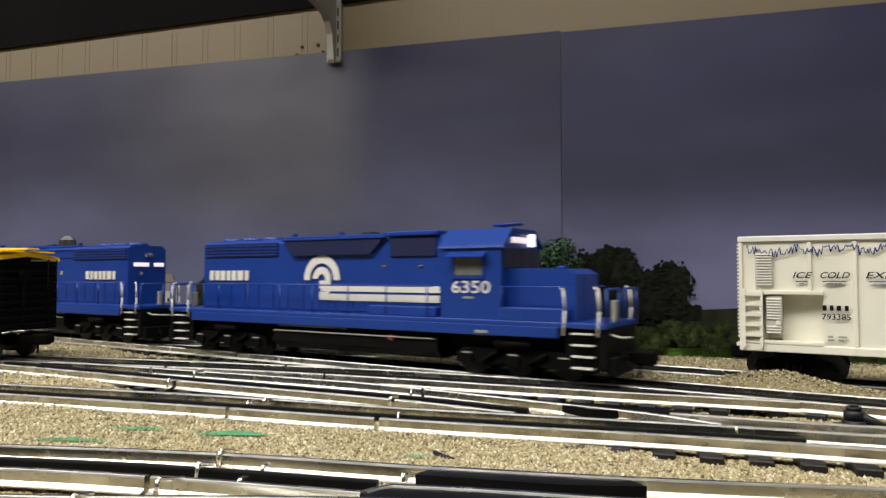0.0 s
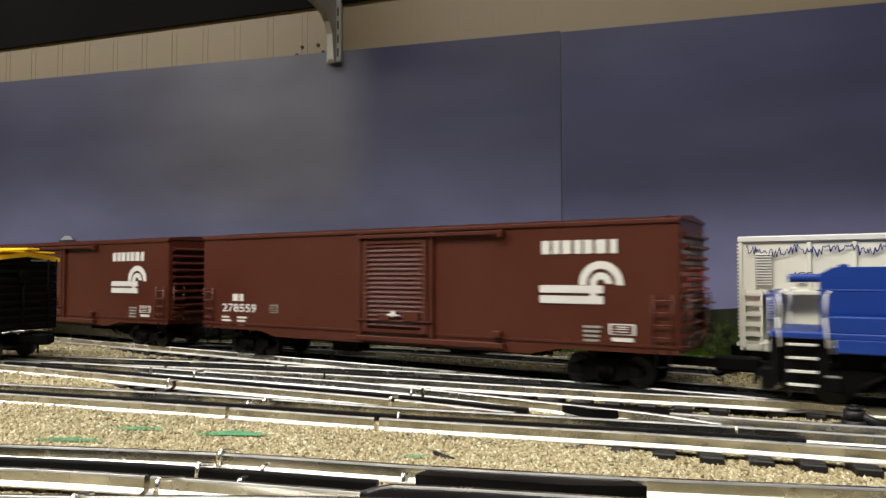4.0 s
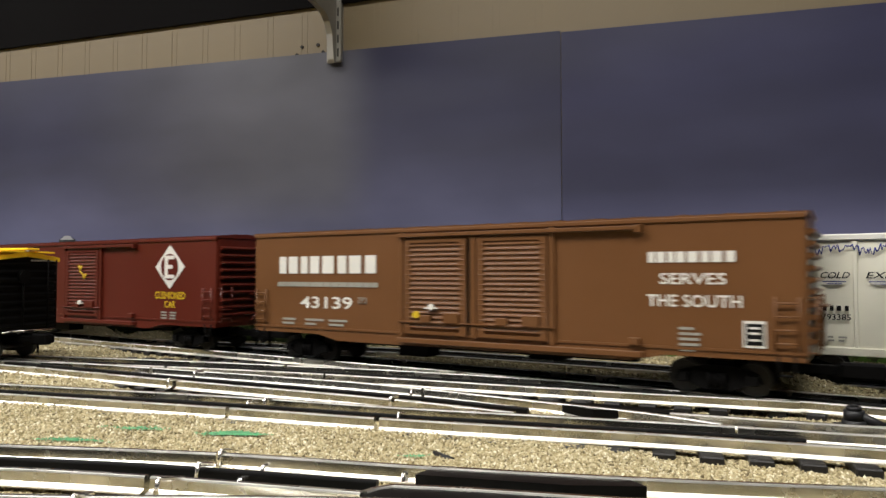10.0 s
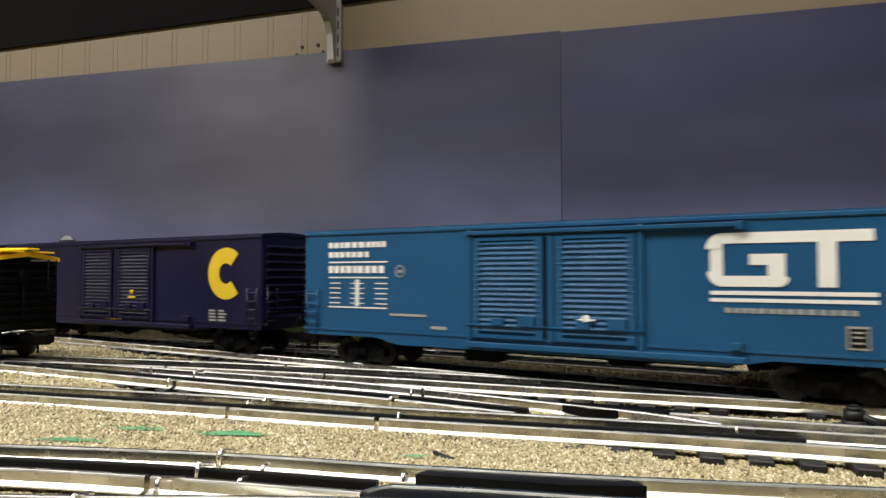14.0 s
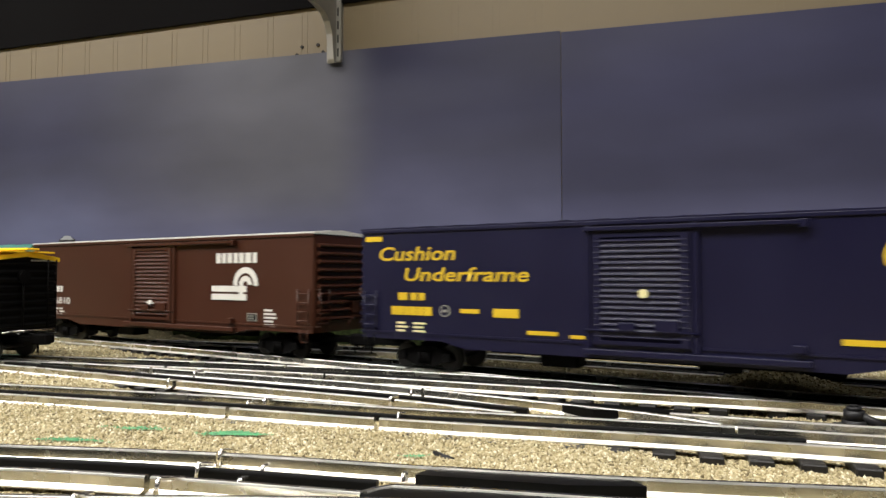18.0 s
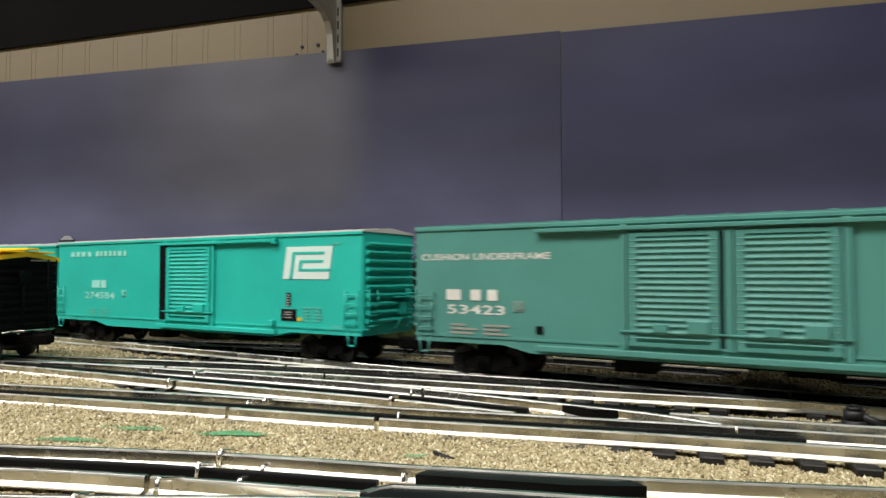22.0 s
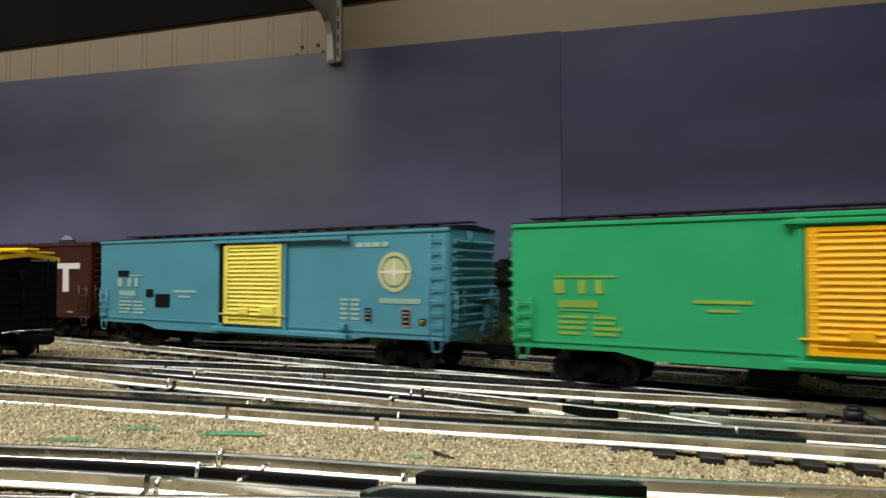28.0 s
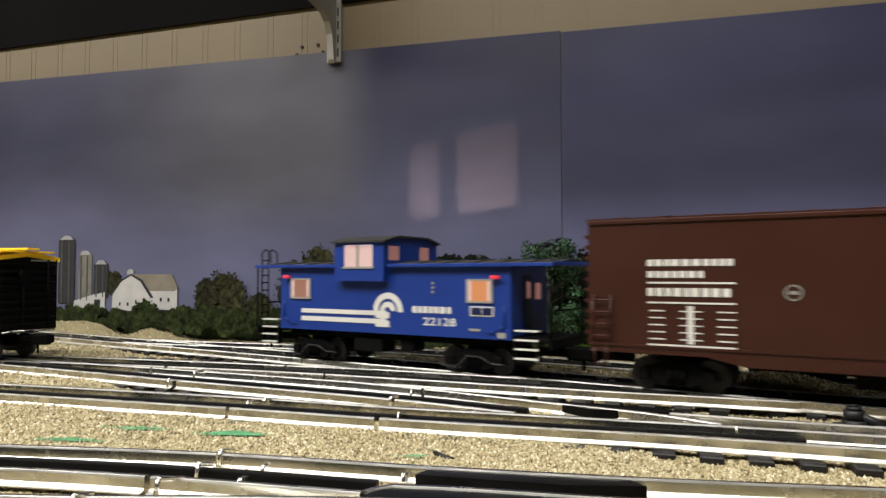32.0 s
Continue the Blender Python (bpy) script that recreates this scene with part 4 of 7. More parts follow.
def boxcar(label, body, doors, roof=None, door_mat=None, tall=False, track=None, steps=True, running_board=False, gap=0.0):
    """A 60-foot box car: body with a deep side sill, corrugated ends, ribbed doors, trucks and couplers."""
    t = empty("boxcar", Matrix(), label, "model train car", "cars of the passing train")
    roof, door_mat = roof or body, door_mat or body
    bm = bmesh.new()
    prism(bm, [(-HL + 0.001, 0.0212), (-0.128, 0.0212), (-0.108, 0.0170), (0.108, 0.0170), (0.128, 0.0212), (HR - 0.001, 0.0212), (HR - 0.001, 0.0962), (-HL + 0.001, 0.0962)], SIDE, -SIDE)
    part("body", bm, body, t)
    # side sill lip and eave strip
    bm = bmesh.new()
    box(bm, -HL, HR, SIDE - 0.0008, SIDE + 0.0005, 0.0248, 0.0262)
    part("side_sill", bm, body, t)
    part("eave", boxes([(-HL, HR, SIDE - 0.0011, SIDE + 0.0006, 0.0948, 0.0972), (-HL, HR, -SIDE - 0.0006, -SIDE + 0.0011, 0.0948, 0.0972)], 0.0003), body, t)
    bm = bmesh.new()
    sweep_x(bm, [(SIDE - 0.0008, 0.0968), (SIDE - 0.0008, 0.0982), (0.0, 0.1008), (-SIDE + 0.0008, 0.0982), (-SIDE + 0.0008, 0.0968)], -HL - 0.0008, HR + 0.0008)
    for i in range(15):
        x = -HL + (HL + HR) * (i + 0.5) / 15
        sweep_x(bm, [(SIDE + 0.0100, 0.0980), (SIDE + 0.0100, 0.0993), (0.0, 0.1013), (-SIDE - 0.0100, 0.0993), (-SIDE - 0.0100, 0.0980)], x - 0.0016, x + 0.0016)
    part("roof", bm, roof, t)
    if running_board:
        bm = boxes([(-HL, HR, -0.0055, 0.0055, 0.1022, 0.1032)] + [(-HL + 0.02 * i, -HL + 0.02 * i + 0.002, -0.004, 0.004, 0.1005, 0.1024) for i in range(1, 19)])
        part("running_board", bm, ROOF_BLACK, t)
    for sign in (-1, 1):
        car_end(sign, body, t)
        freight_truck(t, 0.1535 if sign > 0 else -0.1460)
        coupler(t, HR + 0.002 if sign > 0 else -HL - 0.002, sign)
    part("brake_platform", boxes([(HR + 0.0005, HR + 0.0075, 0.0010, 0.0270, 0.0482, 0.0491)], 0.0002), body, t)
    bm = boxes([(HR + 0.0005, HR + 0.0052, 0.0085, 0.0165, 0.0350, 0.0455)], 0.0006)
    rod(bm, (HR + 0.0040, 0.0125, 0.0350), (HR + 0.0040, 0.0030, 0.0255), 0.0007, 6)
    part("brake_housing", bm, body, t)
    for y0, y1 in ((-0.0295, -0.0190), (0.0190, 0.0295)):
        bm = bmesh.new()
        for y in (y0, y1):
            rod(bm, (HR + 0.0040, y, 0.0250), (HR + 0.0040, y, 0.0550), 0.0005, 5)
        for k in range(4):
            rod(bm, (HR + 0.0040, y0, 0.0285 + 0.0075 * k), (HR + 0.0040, y1, 0.0285 + 0.0075 * k), 0.0006, 5)
        for z in (0.0260, 0.0540):
            rod(bm, (HR, y0, z), (HR + 0.0040, y0, z), 0.0005, 5)
        part("end_ladder", bm, body, t)
    # door leaves, door posts and tracks
    x_min, x_max = min(d[0] for d in doors), max(d[1] for d in doors)
    for x0, x1 in doors:
        dr = part("door", ribbed_panel(x0, x1, 0.0255, 0.0895, SIDE - 0.0016, 18 if not track else 17), door_mat, t)
        part("door_frame", rim_frame(x0, x1, 0.0255, 0.0895, SIDE - 0.0015), door_mat, dr)
        part("latch", boxes([(x0 + (x1 - x0) * 0.28, x0 + (x1 - x0) * 0.46, SIDE - 0.0042, SIDE - 0.0016, 0.0335, 0.0385), (x0 + (x1 - x0) * 0.66, x0 + (x1 - x0) * 0.90, SIDE - 0.0042, SIDE - 0.0016, 0.0335, 0.0405)], 0.0004), door_mat, dr)
        bm = bmesh.new()
        rod(bm, (x0 - 0.004, SIDE - 0.0030, 0.0335), (x1 + 0.005, SIDE - 0.0030, 0.0335), 0.0007)
        part("latch_bar", bm, door_mat, dr)
    part("door_post", boxes([(x_min - 0.0048, x_min - 0.0012, SIDE - 0.0022, SIDE + 0.0005, 0.0225, 0.0945)], 0.0003), body, t)
    part("door_post", boxes([(x_max + 0.0012, x_max + 0.0048, SIDE - 0.0022, SIDE + 0.0005, 0.0225, 0.0945)], 0.0003), body, t)
    if len(doors) == 2:
        xa, xb = doors[0][1], doors[1][0]
        part("door_post", boxes([(xa + 0.0030, xb - 0.0010, SIDE - 0.0024, SIDE + 0.0005, 0.0245, 0.0905)], 0.0003), body, t)
        part("door_gap", boxes([(xa + 0.0004, xa + 0.0024, SIDE - 0.0006, SIDE + 0.0004, 0.0262, 0.0890)]), UNDER, t, "dark slot between the doors")
    if gap:
        part("door_gap", boxes([(x_min - gap - 0.001, x_min - 0.0008, SIDE - 0.0024, SIDE + 0.0004, 0.026, 0.0925)]), UNDER, t, "dark slot beside the door")
    lo, hi = track or (x_min - 0.005, x_max + 0.058)
    part("upper_track", boxes([(lo, hi, SIDE - 0.0042, SIDE + 0.0005, 0.0912, 0.0936)] + [(hi - 0.004, hi, SIDE - 0.0048, SIDE, 0.0895, 0.0940)], 0.0003), body, t)
    part("lower_track", boxes([(lo, hi, SIDE - 0.0046, SIDE + 0.0005, 0.0192, 0.0225), (hi - 0.008, hi - 0.002, SIDE - 0.0040, SIDE, 0.026, 0.0300)], 0.0003), body, t)
    # ladders, steps
    if tall:
        ladder(0.1845, 0.1955, 0.019, 0.0935, 9, body, t)
        ladder(-0.1905, -0.1800, 0.0240, 0.0520, 4, body, t)
        bm = bmesh.new()
        for z in (0.066, 0.078, 0.09):
            rod(bm, (HR + 0.0035, -0.029, z), (HR + 0.0035, -0.019, z), 0.0006, 5)
        part("grab_irons", bm, body, t)
        bm = bmesh.new()
        prism(bm, [(HR + 0.0025, 0.088)] + [(HR + 0.0025 + 0.004 * math.cos(a), 0.092 + 0.004 * math.sin(a)) for a in (-1.2, -0.4, 0.4, 1.2, 2.0)], -0.012, -0.010)
        part("brake_wheel", bm, body, t)
    else:
        ladder(0.1840, 0.1950, 0.0270, 0.0545, 4, body, t)
        ladder(-0.1905, -0.1800, 0.0270, 0.0545, 4, body, t)
    for x in (-0.187, 0.189):
        bm = bent_rod(bmesh.new(), [(x - 0.004, SIDE, 0.0235), (x - 0.003, SIDE, 0.0140), (x + 0.003, SIDE, 0.0140), (x + 0.004, SIDE, 0.0235)], 0.0007, 5)
        part("stirrup_step", bm, body if tall or track else UNDER, t)
    part("underframe", boxes([(-0.105, 0.105, -0.004, 0.004, 0.0125, 0.0175), (-0.06, -0.035, -0.022, -0.006, 0.0085, 0.0175), (0.03, 0.055, 0.0, 0.018, 0.0095, 0.0175)], 0.0006), UNDER, t)
    bm = bmesh.new()
    bent_rod(bm, [(HR + 0.003, 0.010, 0.016), (HR + 0.010, 0.011, 0.006), (HR + 0.020, 0.008, 0.010)], 0.0009)
    part("air_hose", bm, UNDER, t)
    return t


def arch_logo(parent, x, z, r, left=True, length=0.040, mat=None, y=None):
    """A railway company's sign as plain shapes: two nested half rings over two bars."""
    y = YD if y is None else y
    bm = bmesh.new()
    ring_part(bm, x, z, r * 0.66, r, 0, 180, y)
    ring_part(bm, x, z, r * 0.20, r * 0.50, 0, 180, y)
    sgn = 1 if left else -1
    ends = lambda a, b: tuple(sorted((x + sgn * a, x + sgn * b)))
    box(bm, *ends(-r, -r * 0.66), y - 0.00025, y + 0.0002, z - r * 0.06, z)
    box(bm, *ends(r * 0.66, r), y - 0.00025, y + 0.0002, z - r * 0.06, z)
    box(bm, *ends(-r * 0.50, -r * 0.20), y - 0.00040, y + 0.0002, z - r * 0.55, z + r * 0.2)
    box(bm, *ends(-length + r * 0.1, r * 0.1), y - 0.00050, y + 0.0002, z - r * 0.42, z - r * 0.08)
    box(bm, *ends(-length + r * 0.1, r * 0.1), y - 0.00050, y + 0.0002, z - r * 0.90, z - r * 0.55)
    return part("emblem", bm, mat or WHITE, parent, "plain white emblem of arches and bars")


def ring_mark(parent, x, z, r, mat, y=None):
    bm = bmesh.new()
    ring_part(bm, x, z, r * 0.80, r * 0.95, 0, 360, YD if y is None else y, 20)
    box(bm, x - r * 0.45, x + r * 0.45, YD - 0.00025, YD + 0.0002, z - r * 0.2, z + r * 0.2)
    return part("round_mark", bm, mat, parent)


def stroke_emblem(parent, x0, x1, z0, z1, mat):
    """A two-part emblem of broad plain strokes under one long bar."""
    w, h = x1 - x0, z1 - z0
    rects = [(0.05, 1.0, 0.80, 1.0), (0.0, 0.085, 0.14, 0.86), (0.05, 0.46, 0.0, 0.20), (0.375, 0.485, 0.06, 0.60), (0.26, 0.40, 0.40, 0.60), (0.68, 0.79, 0.0, 0.82)]
    bm = bmesh.new()
    for i, (a, b, c, d) in enumerate(rects):
        box(bm, x0 + a * w, x0 + b * w, YD - 0.00025 - 0.00005 * i, YD + 0.0002, z0 + c * h, z0 + d * h)
    r = 0.20 * h
    ring_part(bm, x0 + 0.085 * w, z0 + h - 0.30 * h, 0.0, 0.30 * h, 90, 180, YD - 0.00030, 6)
    ring_part(bm, x0 + 0.085 * w, z0 + 0.28 * h, 0.0, 0.28 * h, 180, 270, YD - 0.00035, 6)
    ring_part(bm, x0 + 0.44 * w, z0 + 0.18 * h, 0.0, 0.18 * h, 270, 360, YD - 0.00040, 6)
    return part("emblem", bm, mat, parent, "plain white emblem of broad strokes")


def capacity_table(parent, x0, x1, z0, z1, mat):
    """A block of small data print, ruled above and below."""
    w, h = x1 - x0, z1 - z0
    rects = [(x0, x1, z1 - 0.0009, z1), (x0, x1, z0, z0 + 0.0009)]
    xm = x0 + 0.5 * w
    rects += [(xm - 0.0016, xm + 0.0016, z0 + 0.0015, z1 - 0.002)]
    for i in range(5):
        z = z0 + h * (0.14 + 0.16 * i)
        rects += [(x0 + 0.02 * w, x0 + 0.20 * w, z, z + 0.0007), (x1 - 0.2 * w, x1, z, z + 0.0007), (xm - 0.006, xm + 0.006, z, z + 0.0006)]
    return bars(rects, YD, mat, parent, "data_table")


def placard(parent, x0, x1, z0, z1, base, rim, inner=None):
    p = bars([(x0, x1, z0, z1)], YD, rim, parent, "placard")
    w, h = (x1 - x0), (z1 - z0)
    bars([(x0 + 0.1 * w, x1 - 0.1 * w, z0 + 0.1 * h, z1 - 0.1 * h)], YD - 0.0003, base, p, "placard_face")
    bars([(x0 + 0.25 * w, x1 - 0.25 * w, z0 + h * k, z0 + h * (k + 0.08)) for k in (0.25, 0.5, 0.7)], YD - 0.0006, inner or rim, p, "placard_print")
    return p


SINGLE = [(-0.0215, 0.0335)]
DOUBLE = [(-0.0470, 0.0018), (0.0100, 0.0585)]


def glint_spot(parent, x, z):
    # a white disc and bar paint in the glint at the latch
    bm = bmesh.new()
    disc_y(bm, x, SIDE - 0.0050, SIDE - 0.0030, z, 0.0021, 14)
    box(bm, x - 0.0052, x + 0.0052, SIDE - 0.0046, SIDE - 0.0028, z - 0.0014, z - 0.0004, 0.0003)
    return part("door_glint", bm, WHITE, parent, "white glint painted on the door")


def brown_arch_car(number):
    t = boxcar("brown box car with a white arch emblem and ribbed door", BROWN, SINGLE)
    bars(wordmark(7, 0.1166, 0.1651, 0.0782, 0.0863), YD, WHITE, t, "company_name")
    arch_logo(t, 0.1539, 0.0604, 0.0133)
    bars(wordmark(2, -0.1574, -0.1439, 0.0441, 0.0499), YD, WHITE, t, "reporting_mark")
    letters(number, -0.170, -0.1302, 0.0352, 0.0418, YD, WHITE, t, "number")
    bars(small_print(-0.170, -0.134, 0.0245, 0.0330, 3, 2, 4), YD, WHITE, t, "small_print")
    bars(small_print(0.1429, 0.1562, 0.0265, 0.0371, 4, 1, 5), YD, DIM, t, "small_print")
    placard(t, 0.1586, 0.1738, 0.0310, 0.0373, BROWN, WHITE)
    bars([(0.1600, 0.1725, 0.0272, 0.0294)], YD, WHITE, t, "marking")
    placard(t, -0.1150, -0.1067, 0.0355, 0.0420, BROWN, DIM)
    glint_spot(t, 0.0068, 0.0385)
    return t


def expressway_car():
    t = boxcar("grey-blue box car with white slogan and a red herald", TS_BLUE, SINGLE)
    for txt, x0, x1, z0, z1 in (("EXPRESSWAY", -0.1510, -0.0700, 0.0842, 0.0908), ("FOR", -0.1230, -0.0960, 0.0716, 0.0780), ("INDUSTRY", -0.1400, -0.0805, 0.0609, 0.0670)):
        letters(txt, x0, x1, z0, z1, YD, WHITE, t, "slogan")
        bars([(x0 + 0.006, x1 - 0.008, z0 - 0.0024, z0 - 0.0012)], YD, WHITE, t, "underline")
    bars(wordmark(4, -0.1752, -0.1447, 0.0530, 0.0586), YD, WHITE, t, "reporting_mark")
    letters("5492", -0.1737, -0.1461, 0.0430, 0.0492, YD, WHITE, t, "number")
    bars([(-0.1752, -0.1447, 0.0510, 0.0518), (-0.1752, -0.1447, 0.0404, 0.0412)], YD, WHITE, t, "underline")
    ring_mark(t, -0.1325, 0.052, 0.0038, DIM)
    bars(small_print(-0.1752, -0.1378, 0.0286, 0.0373, 3, 2, 6), YD, WHITE, t, "small_print")
    bars(small_print(-0.1332, -0.1183, 0.0353, 0.0398, 2, 1, 7) + [(-0.094, -0.079, 0.031, 0.033), (0.0535, 0.0911, 0.0412, 0.0436), (0.1078, 0.1258, 0.0318, 0.0346)], YD, WHITE, t, "small_print")
    # the herald: a tilted white-edged red panel with white blocks
    def tilt(x0, x1, z0, z1):
        c, s, cx, cz = math.cos(0.10), math.sin(0.10), 0.1423, 0.0699
        return [(cx + (x - cx) * c - (z - cz) * 1.08 * s, cz + (x - cx) * s + (z - cz) * 1.08 * c) for x, z in ((x0, z0), (x1, z0), (x1, z1), (x0, z1))]
    h = part("herald", flat_shape([tilt(0.1245, 0.1607, 0.0555, 0.0845)], YD), WHITE, t, "red and white herald panel")
    part("herald_field", flat_shape([tilt(0.1257, 0.1595, 0.0568, 0.0832)], YD - 0.0003), REDP, h)
    rows = wordmark(8, 0.1272, 0.1580, 0.0775, 0.0822) + wordmark(4, 0.1370, 0.1580, 0.0675, 0.0732) + wordmark(9, 0.1268, 0.1584, 0.0578, 0.0628)
    rows += [(0.1262, 0.1590, 0.0756, 0.0764), (0.1345, 0.1590, 0.0650, 0.0658)]
    for q in rows:
        part("herald_block", flat_shape([tilt(*q)], YD - 0.0006), WHITE, h)
    bars(small_print(0.160, 0.178, 0.0300, 0.0440, 5, 1, 9), YD, DIM, t, "small_print")
    glint_spot(t, 0.009, 0.039)
    return t


def slogan_car():
    t = boxcar("light brown double-door box car with a white slogan", SOUTH_BROWN, DOUBLE)
    bars(wordmark(8, -0.1667, -0.0696, 0.0665, 0.0795), YD, WHITE, t, "company_name")
    bars(wordmark(14, -0.1685, -0.0706, 0.0566, 0.0600, 0.1), YD, DIM, t, "small_print")
    letters("43139", -0.1449, -0.0942, 0.0403, 0.0492, YD, WHITE, t, "number")
    placard(t, -0.0886, -0.0815, 0.0446, 0.0492, SOUTH_BROWN, DIM)
    bars(small_print(-0.1631, -0.0927, 0.0246, 0.0340, 3, 3, 12), YD, DIM, t, "small_print")
    bars(wordmark(8, 0.1193, 0.1668, 0.0725, 0.0785), YD, WHITE, t, "company_name")
    letters("SERVES", 0.1255, 0.1605, 0.0604, 0.0667, YD, WHITE, t, "slogan")
    letters("THE SOUTH", 0.1184, 0.1681, 0.0480, 0.0548, YD, WHITE, t, "slogan")
    placard(t, 0.1686, 0.1795, 0.0275, 0.0415, BLACKP, WHITE)
    bars(small_print(0.1357, 0.1505, 0.0240, 0.0385, 5, 1, 13), YD, DIM, t, "small_print")
    bm = bmesh.new()
    disc_y(bm, -0.0367, SIDE - 0.0032, SIDE - 0.0010, 0.0385, 0.0025, 14)
    part("yellow_spot", bm, YELLOW, t)
    glint_spot(t, -0.024, 0.044)
    return t


def diamond_car():
    t = boxcar("red-brown box car with a white diamond emblem", RED_BROWN, SINGLE)
    bars(wordmark(4, -0.1192, -0.0940, 0.0818, 0.0922), YD, WHITE, t, "company_name")
    bars(wordmark(10, -0.1421, -0.0701, 0.0662, 0.0762), YD, WHITE, t, "company_name")
    bars(wordmark(2, -0.1156, -0.1080, 0.0460, 0.0502) + wordmark(6, -0.1218, -0.0984, 0.0378, 0.0427, 0.1), YD, DIM, t, "reporting_mark")
    bars(small_print(-0.1218, -0.088, 0.0246, 0.034, 3, 2, 15) + [(-0.068, -0.040, 0.029, 0.031)], YD, DIM, t, "small_print")
    ring_mark(t, -0.0877, 0.0502, 0.0042, DIM)
    cx, cz = 0.1384, 0.0723
    d = part("emblem", flat_shape([[(cx - 0.0200, cz), (cx, cz - 0.0195), (cx + 0.0200, cz), (cx, cz + 0.0195)]], YD), WHITE, t, "white diamond emblem")
    bm = bmesh.new()
    ring_part(bm, cx, cz, 0.0, 0.0118, 0, 360, YD - 0.0003, 28)
    part("emblem_disc", bm, RED_BROWN, d)
    for a, b, c, e in ((-0.0062, -0.002, -0.010, 0.010), (-0.002, 0.0070, 0.0068, 0.0100), (-0.002, 0.0070, -0.0100, -0.0068), (-0.002, 0.0045, -0.0016, 0.0018)):
        part("emblem_stroke", flat_shape([[(cx + a, cz + c), (cx + b, cz + c), (cx + b, cz + e), (cx + a, cz + e)]], YD - 0.0006), WHITE, d)
    letters("CUSHIONED", 0.1183, 0.1594, 0.0440, 0.0505, YD, YELLOW, t, "slogan")
    letters("CAR", 0.1316, 0.1465, 0.0363, 0.0423, YD, YELLOW, t, "slogan")
    bars(small_print(0.1272, 0.1511, 0.0265, 0.0341, 3, 2, 16), YD, DIM, t, "small_print")
    bm = bmesh.new()
    bent_rod(bm, [(0.003, SIDE - 0.0032, 0.0745), (0.0055, SIDE - 0.0032, 0.0695), (0.008, SIDE - 0.0032, 0.0740), (0.004, SIDE - 0.0032, 0.0690), (0.010, SIDE - 0.0032, 0.0660), (0.0125, SIDE - 0.0032, 0.0610), (0.0155, SIDE - 0.0032, 0.0660), (0.010, SIDE - 0.0032, 0.064)], 0.0008, 5)
    part("scrawl", bm, YELLOW, t, "yellow scrawl on the door")
    glint_spot(t, 0.0065, 0.0385)
    return t


def strokes_blue_car():
    t = boxcar("blue double-door box car with a broad white emblem", GT_BLUE, DOUBLE)
    stroke_emblem(t, 0.0987, 0.1740, 0.0594, 0.0880, WHITE)
    bars([(0.0987, 0.1754, 0.0550, 0.0571), (0.0987, 0.1754, 0.0513, 0.0532)], YD, WHITE, t, "underline")
    bars(wordmark(14, 0.1060, 0.1678, 0.0455, 0.0482, 0.3), YD, DIM, t, "company_name")
    bars(wordmark(10, -0.1702, -0.1168, 0.0852, 0.0892) + wordmark(7, -0.1702, -0.132, 0.0782, 0.0822) + wordmark(9, -0.1702, -0.1180, 0.0668, 0.0720), YD, WHITE, t, "company_name")
    bars([(-0.1702, -0.1168, 0.0742, 0.0752)], YD, WHITE, t, "underline")
    capacity_table(t, -0.1702, -0.1168, 0.0415, 0.0640, WHITE)
    ring_mark(t, -0.1058, 0.0680, 0.0045, DIM)
    placard(t, 0.1618, 0.1715, 0.0290, 0.0405, BLACKP, DIM)
    bars([(-0.114, -0.084, 0.037, 0.0385), (-0.08, -0.068, 0.029, 0.031)], YD, DIM, t, "small_print")
    glint_spot(t, 0.030, 0.040)
    return t


def navy_c_car():
    t = boxcar("navy double-door box car with a yellow round emblem", NAVY, DOUBLE)
    bm = bmesh.new()
    ring_part(bm, 0.157, 0.0665, 0.0085, 0.0215, 48, 312, YD, 30)
    part("emblem", bm, YELLOW, t, "yellow open ring emblem")
    bars(wordmark(7, -0.190, -0.1567, 0.0740, 0.0802) + wordmark(6, -0.187, -0.1560, 0.0664, 0.0724), YD, YELLOW, t, "company_name")
    bm = bmesh.new()
    ring_part(bm, -0.1665, 0.0483, 0.0024, 0.0046, 30, 330, YD, 14)
    ring_part(bm, -0.1505, 0.0483, 0.0024, 0.0046, 0, 360, YD, 16)
    part("reporting_mark", bm, YELLOW, t)
    letters("488049", -0.172, -0.144, 0.0372, 0.0416, YD, YELLOW, t, "number")
    placard(t, -0.1390, -0.1310, 0.0372, 0.0430, NAVY, YELLOW)
    bars(small_print(-0.1715, -0.133, 0.0262, 0.0340, 3, 2, 18) + [(-0.119, -0.109, 0.0290, 0.0304), (-0.01, 0.015, 0.0235, 0.0245)], YD, YELLOW, t, "small_print")
    bars(small_print(0.137, 0.160, 0.0270, 0.0375, 4, 2, 19), YD, DIM, t, "small_print")
    bm = bmesh.new()
    disc_y(bm, 0.034, SIDE - 0.0034, SIDE - 0.0020, 0.0500, 0.0020, 14)
    box(bm, 0.029, 0.039, SIDE - 0.0034, SIDE - 0.0020, 0.044, 0.0462)
    part("yellow_spot", bm, YELLOW, t)
    return t


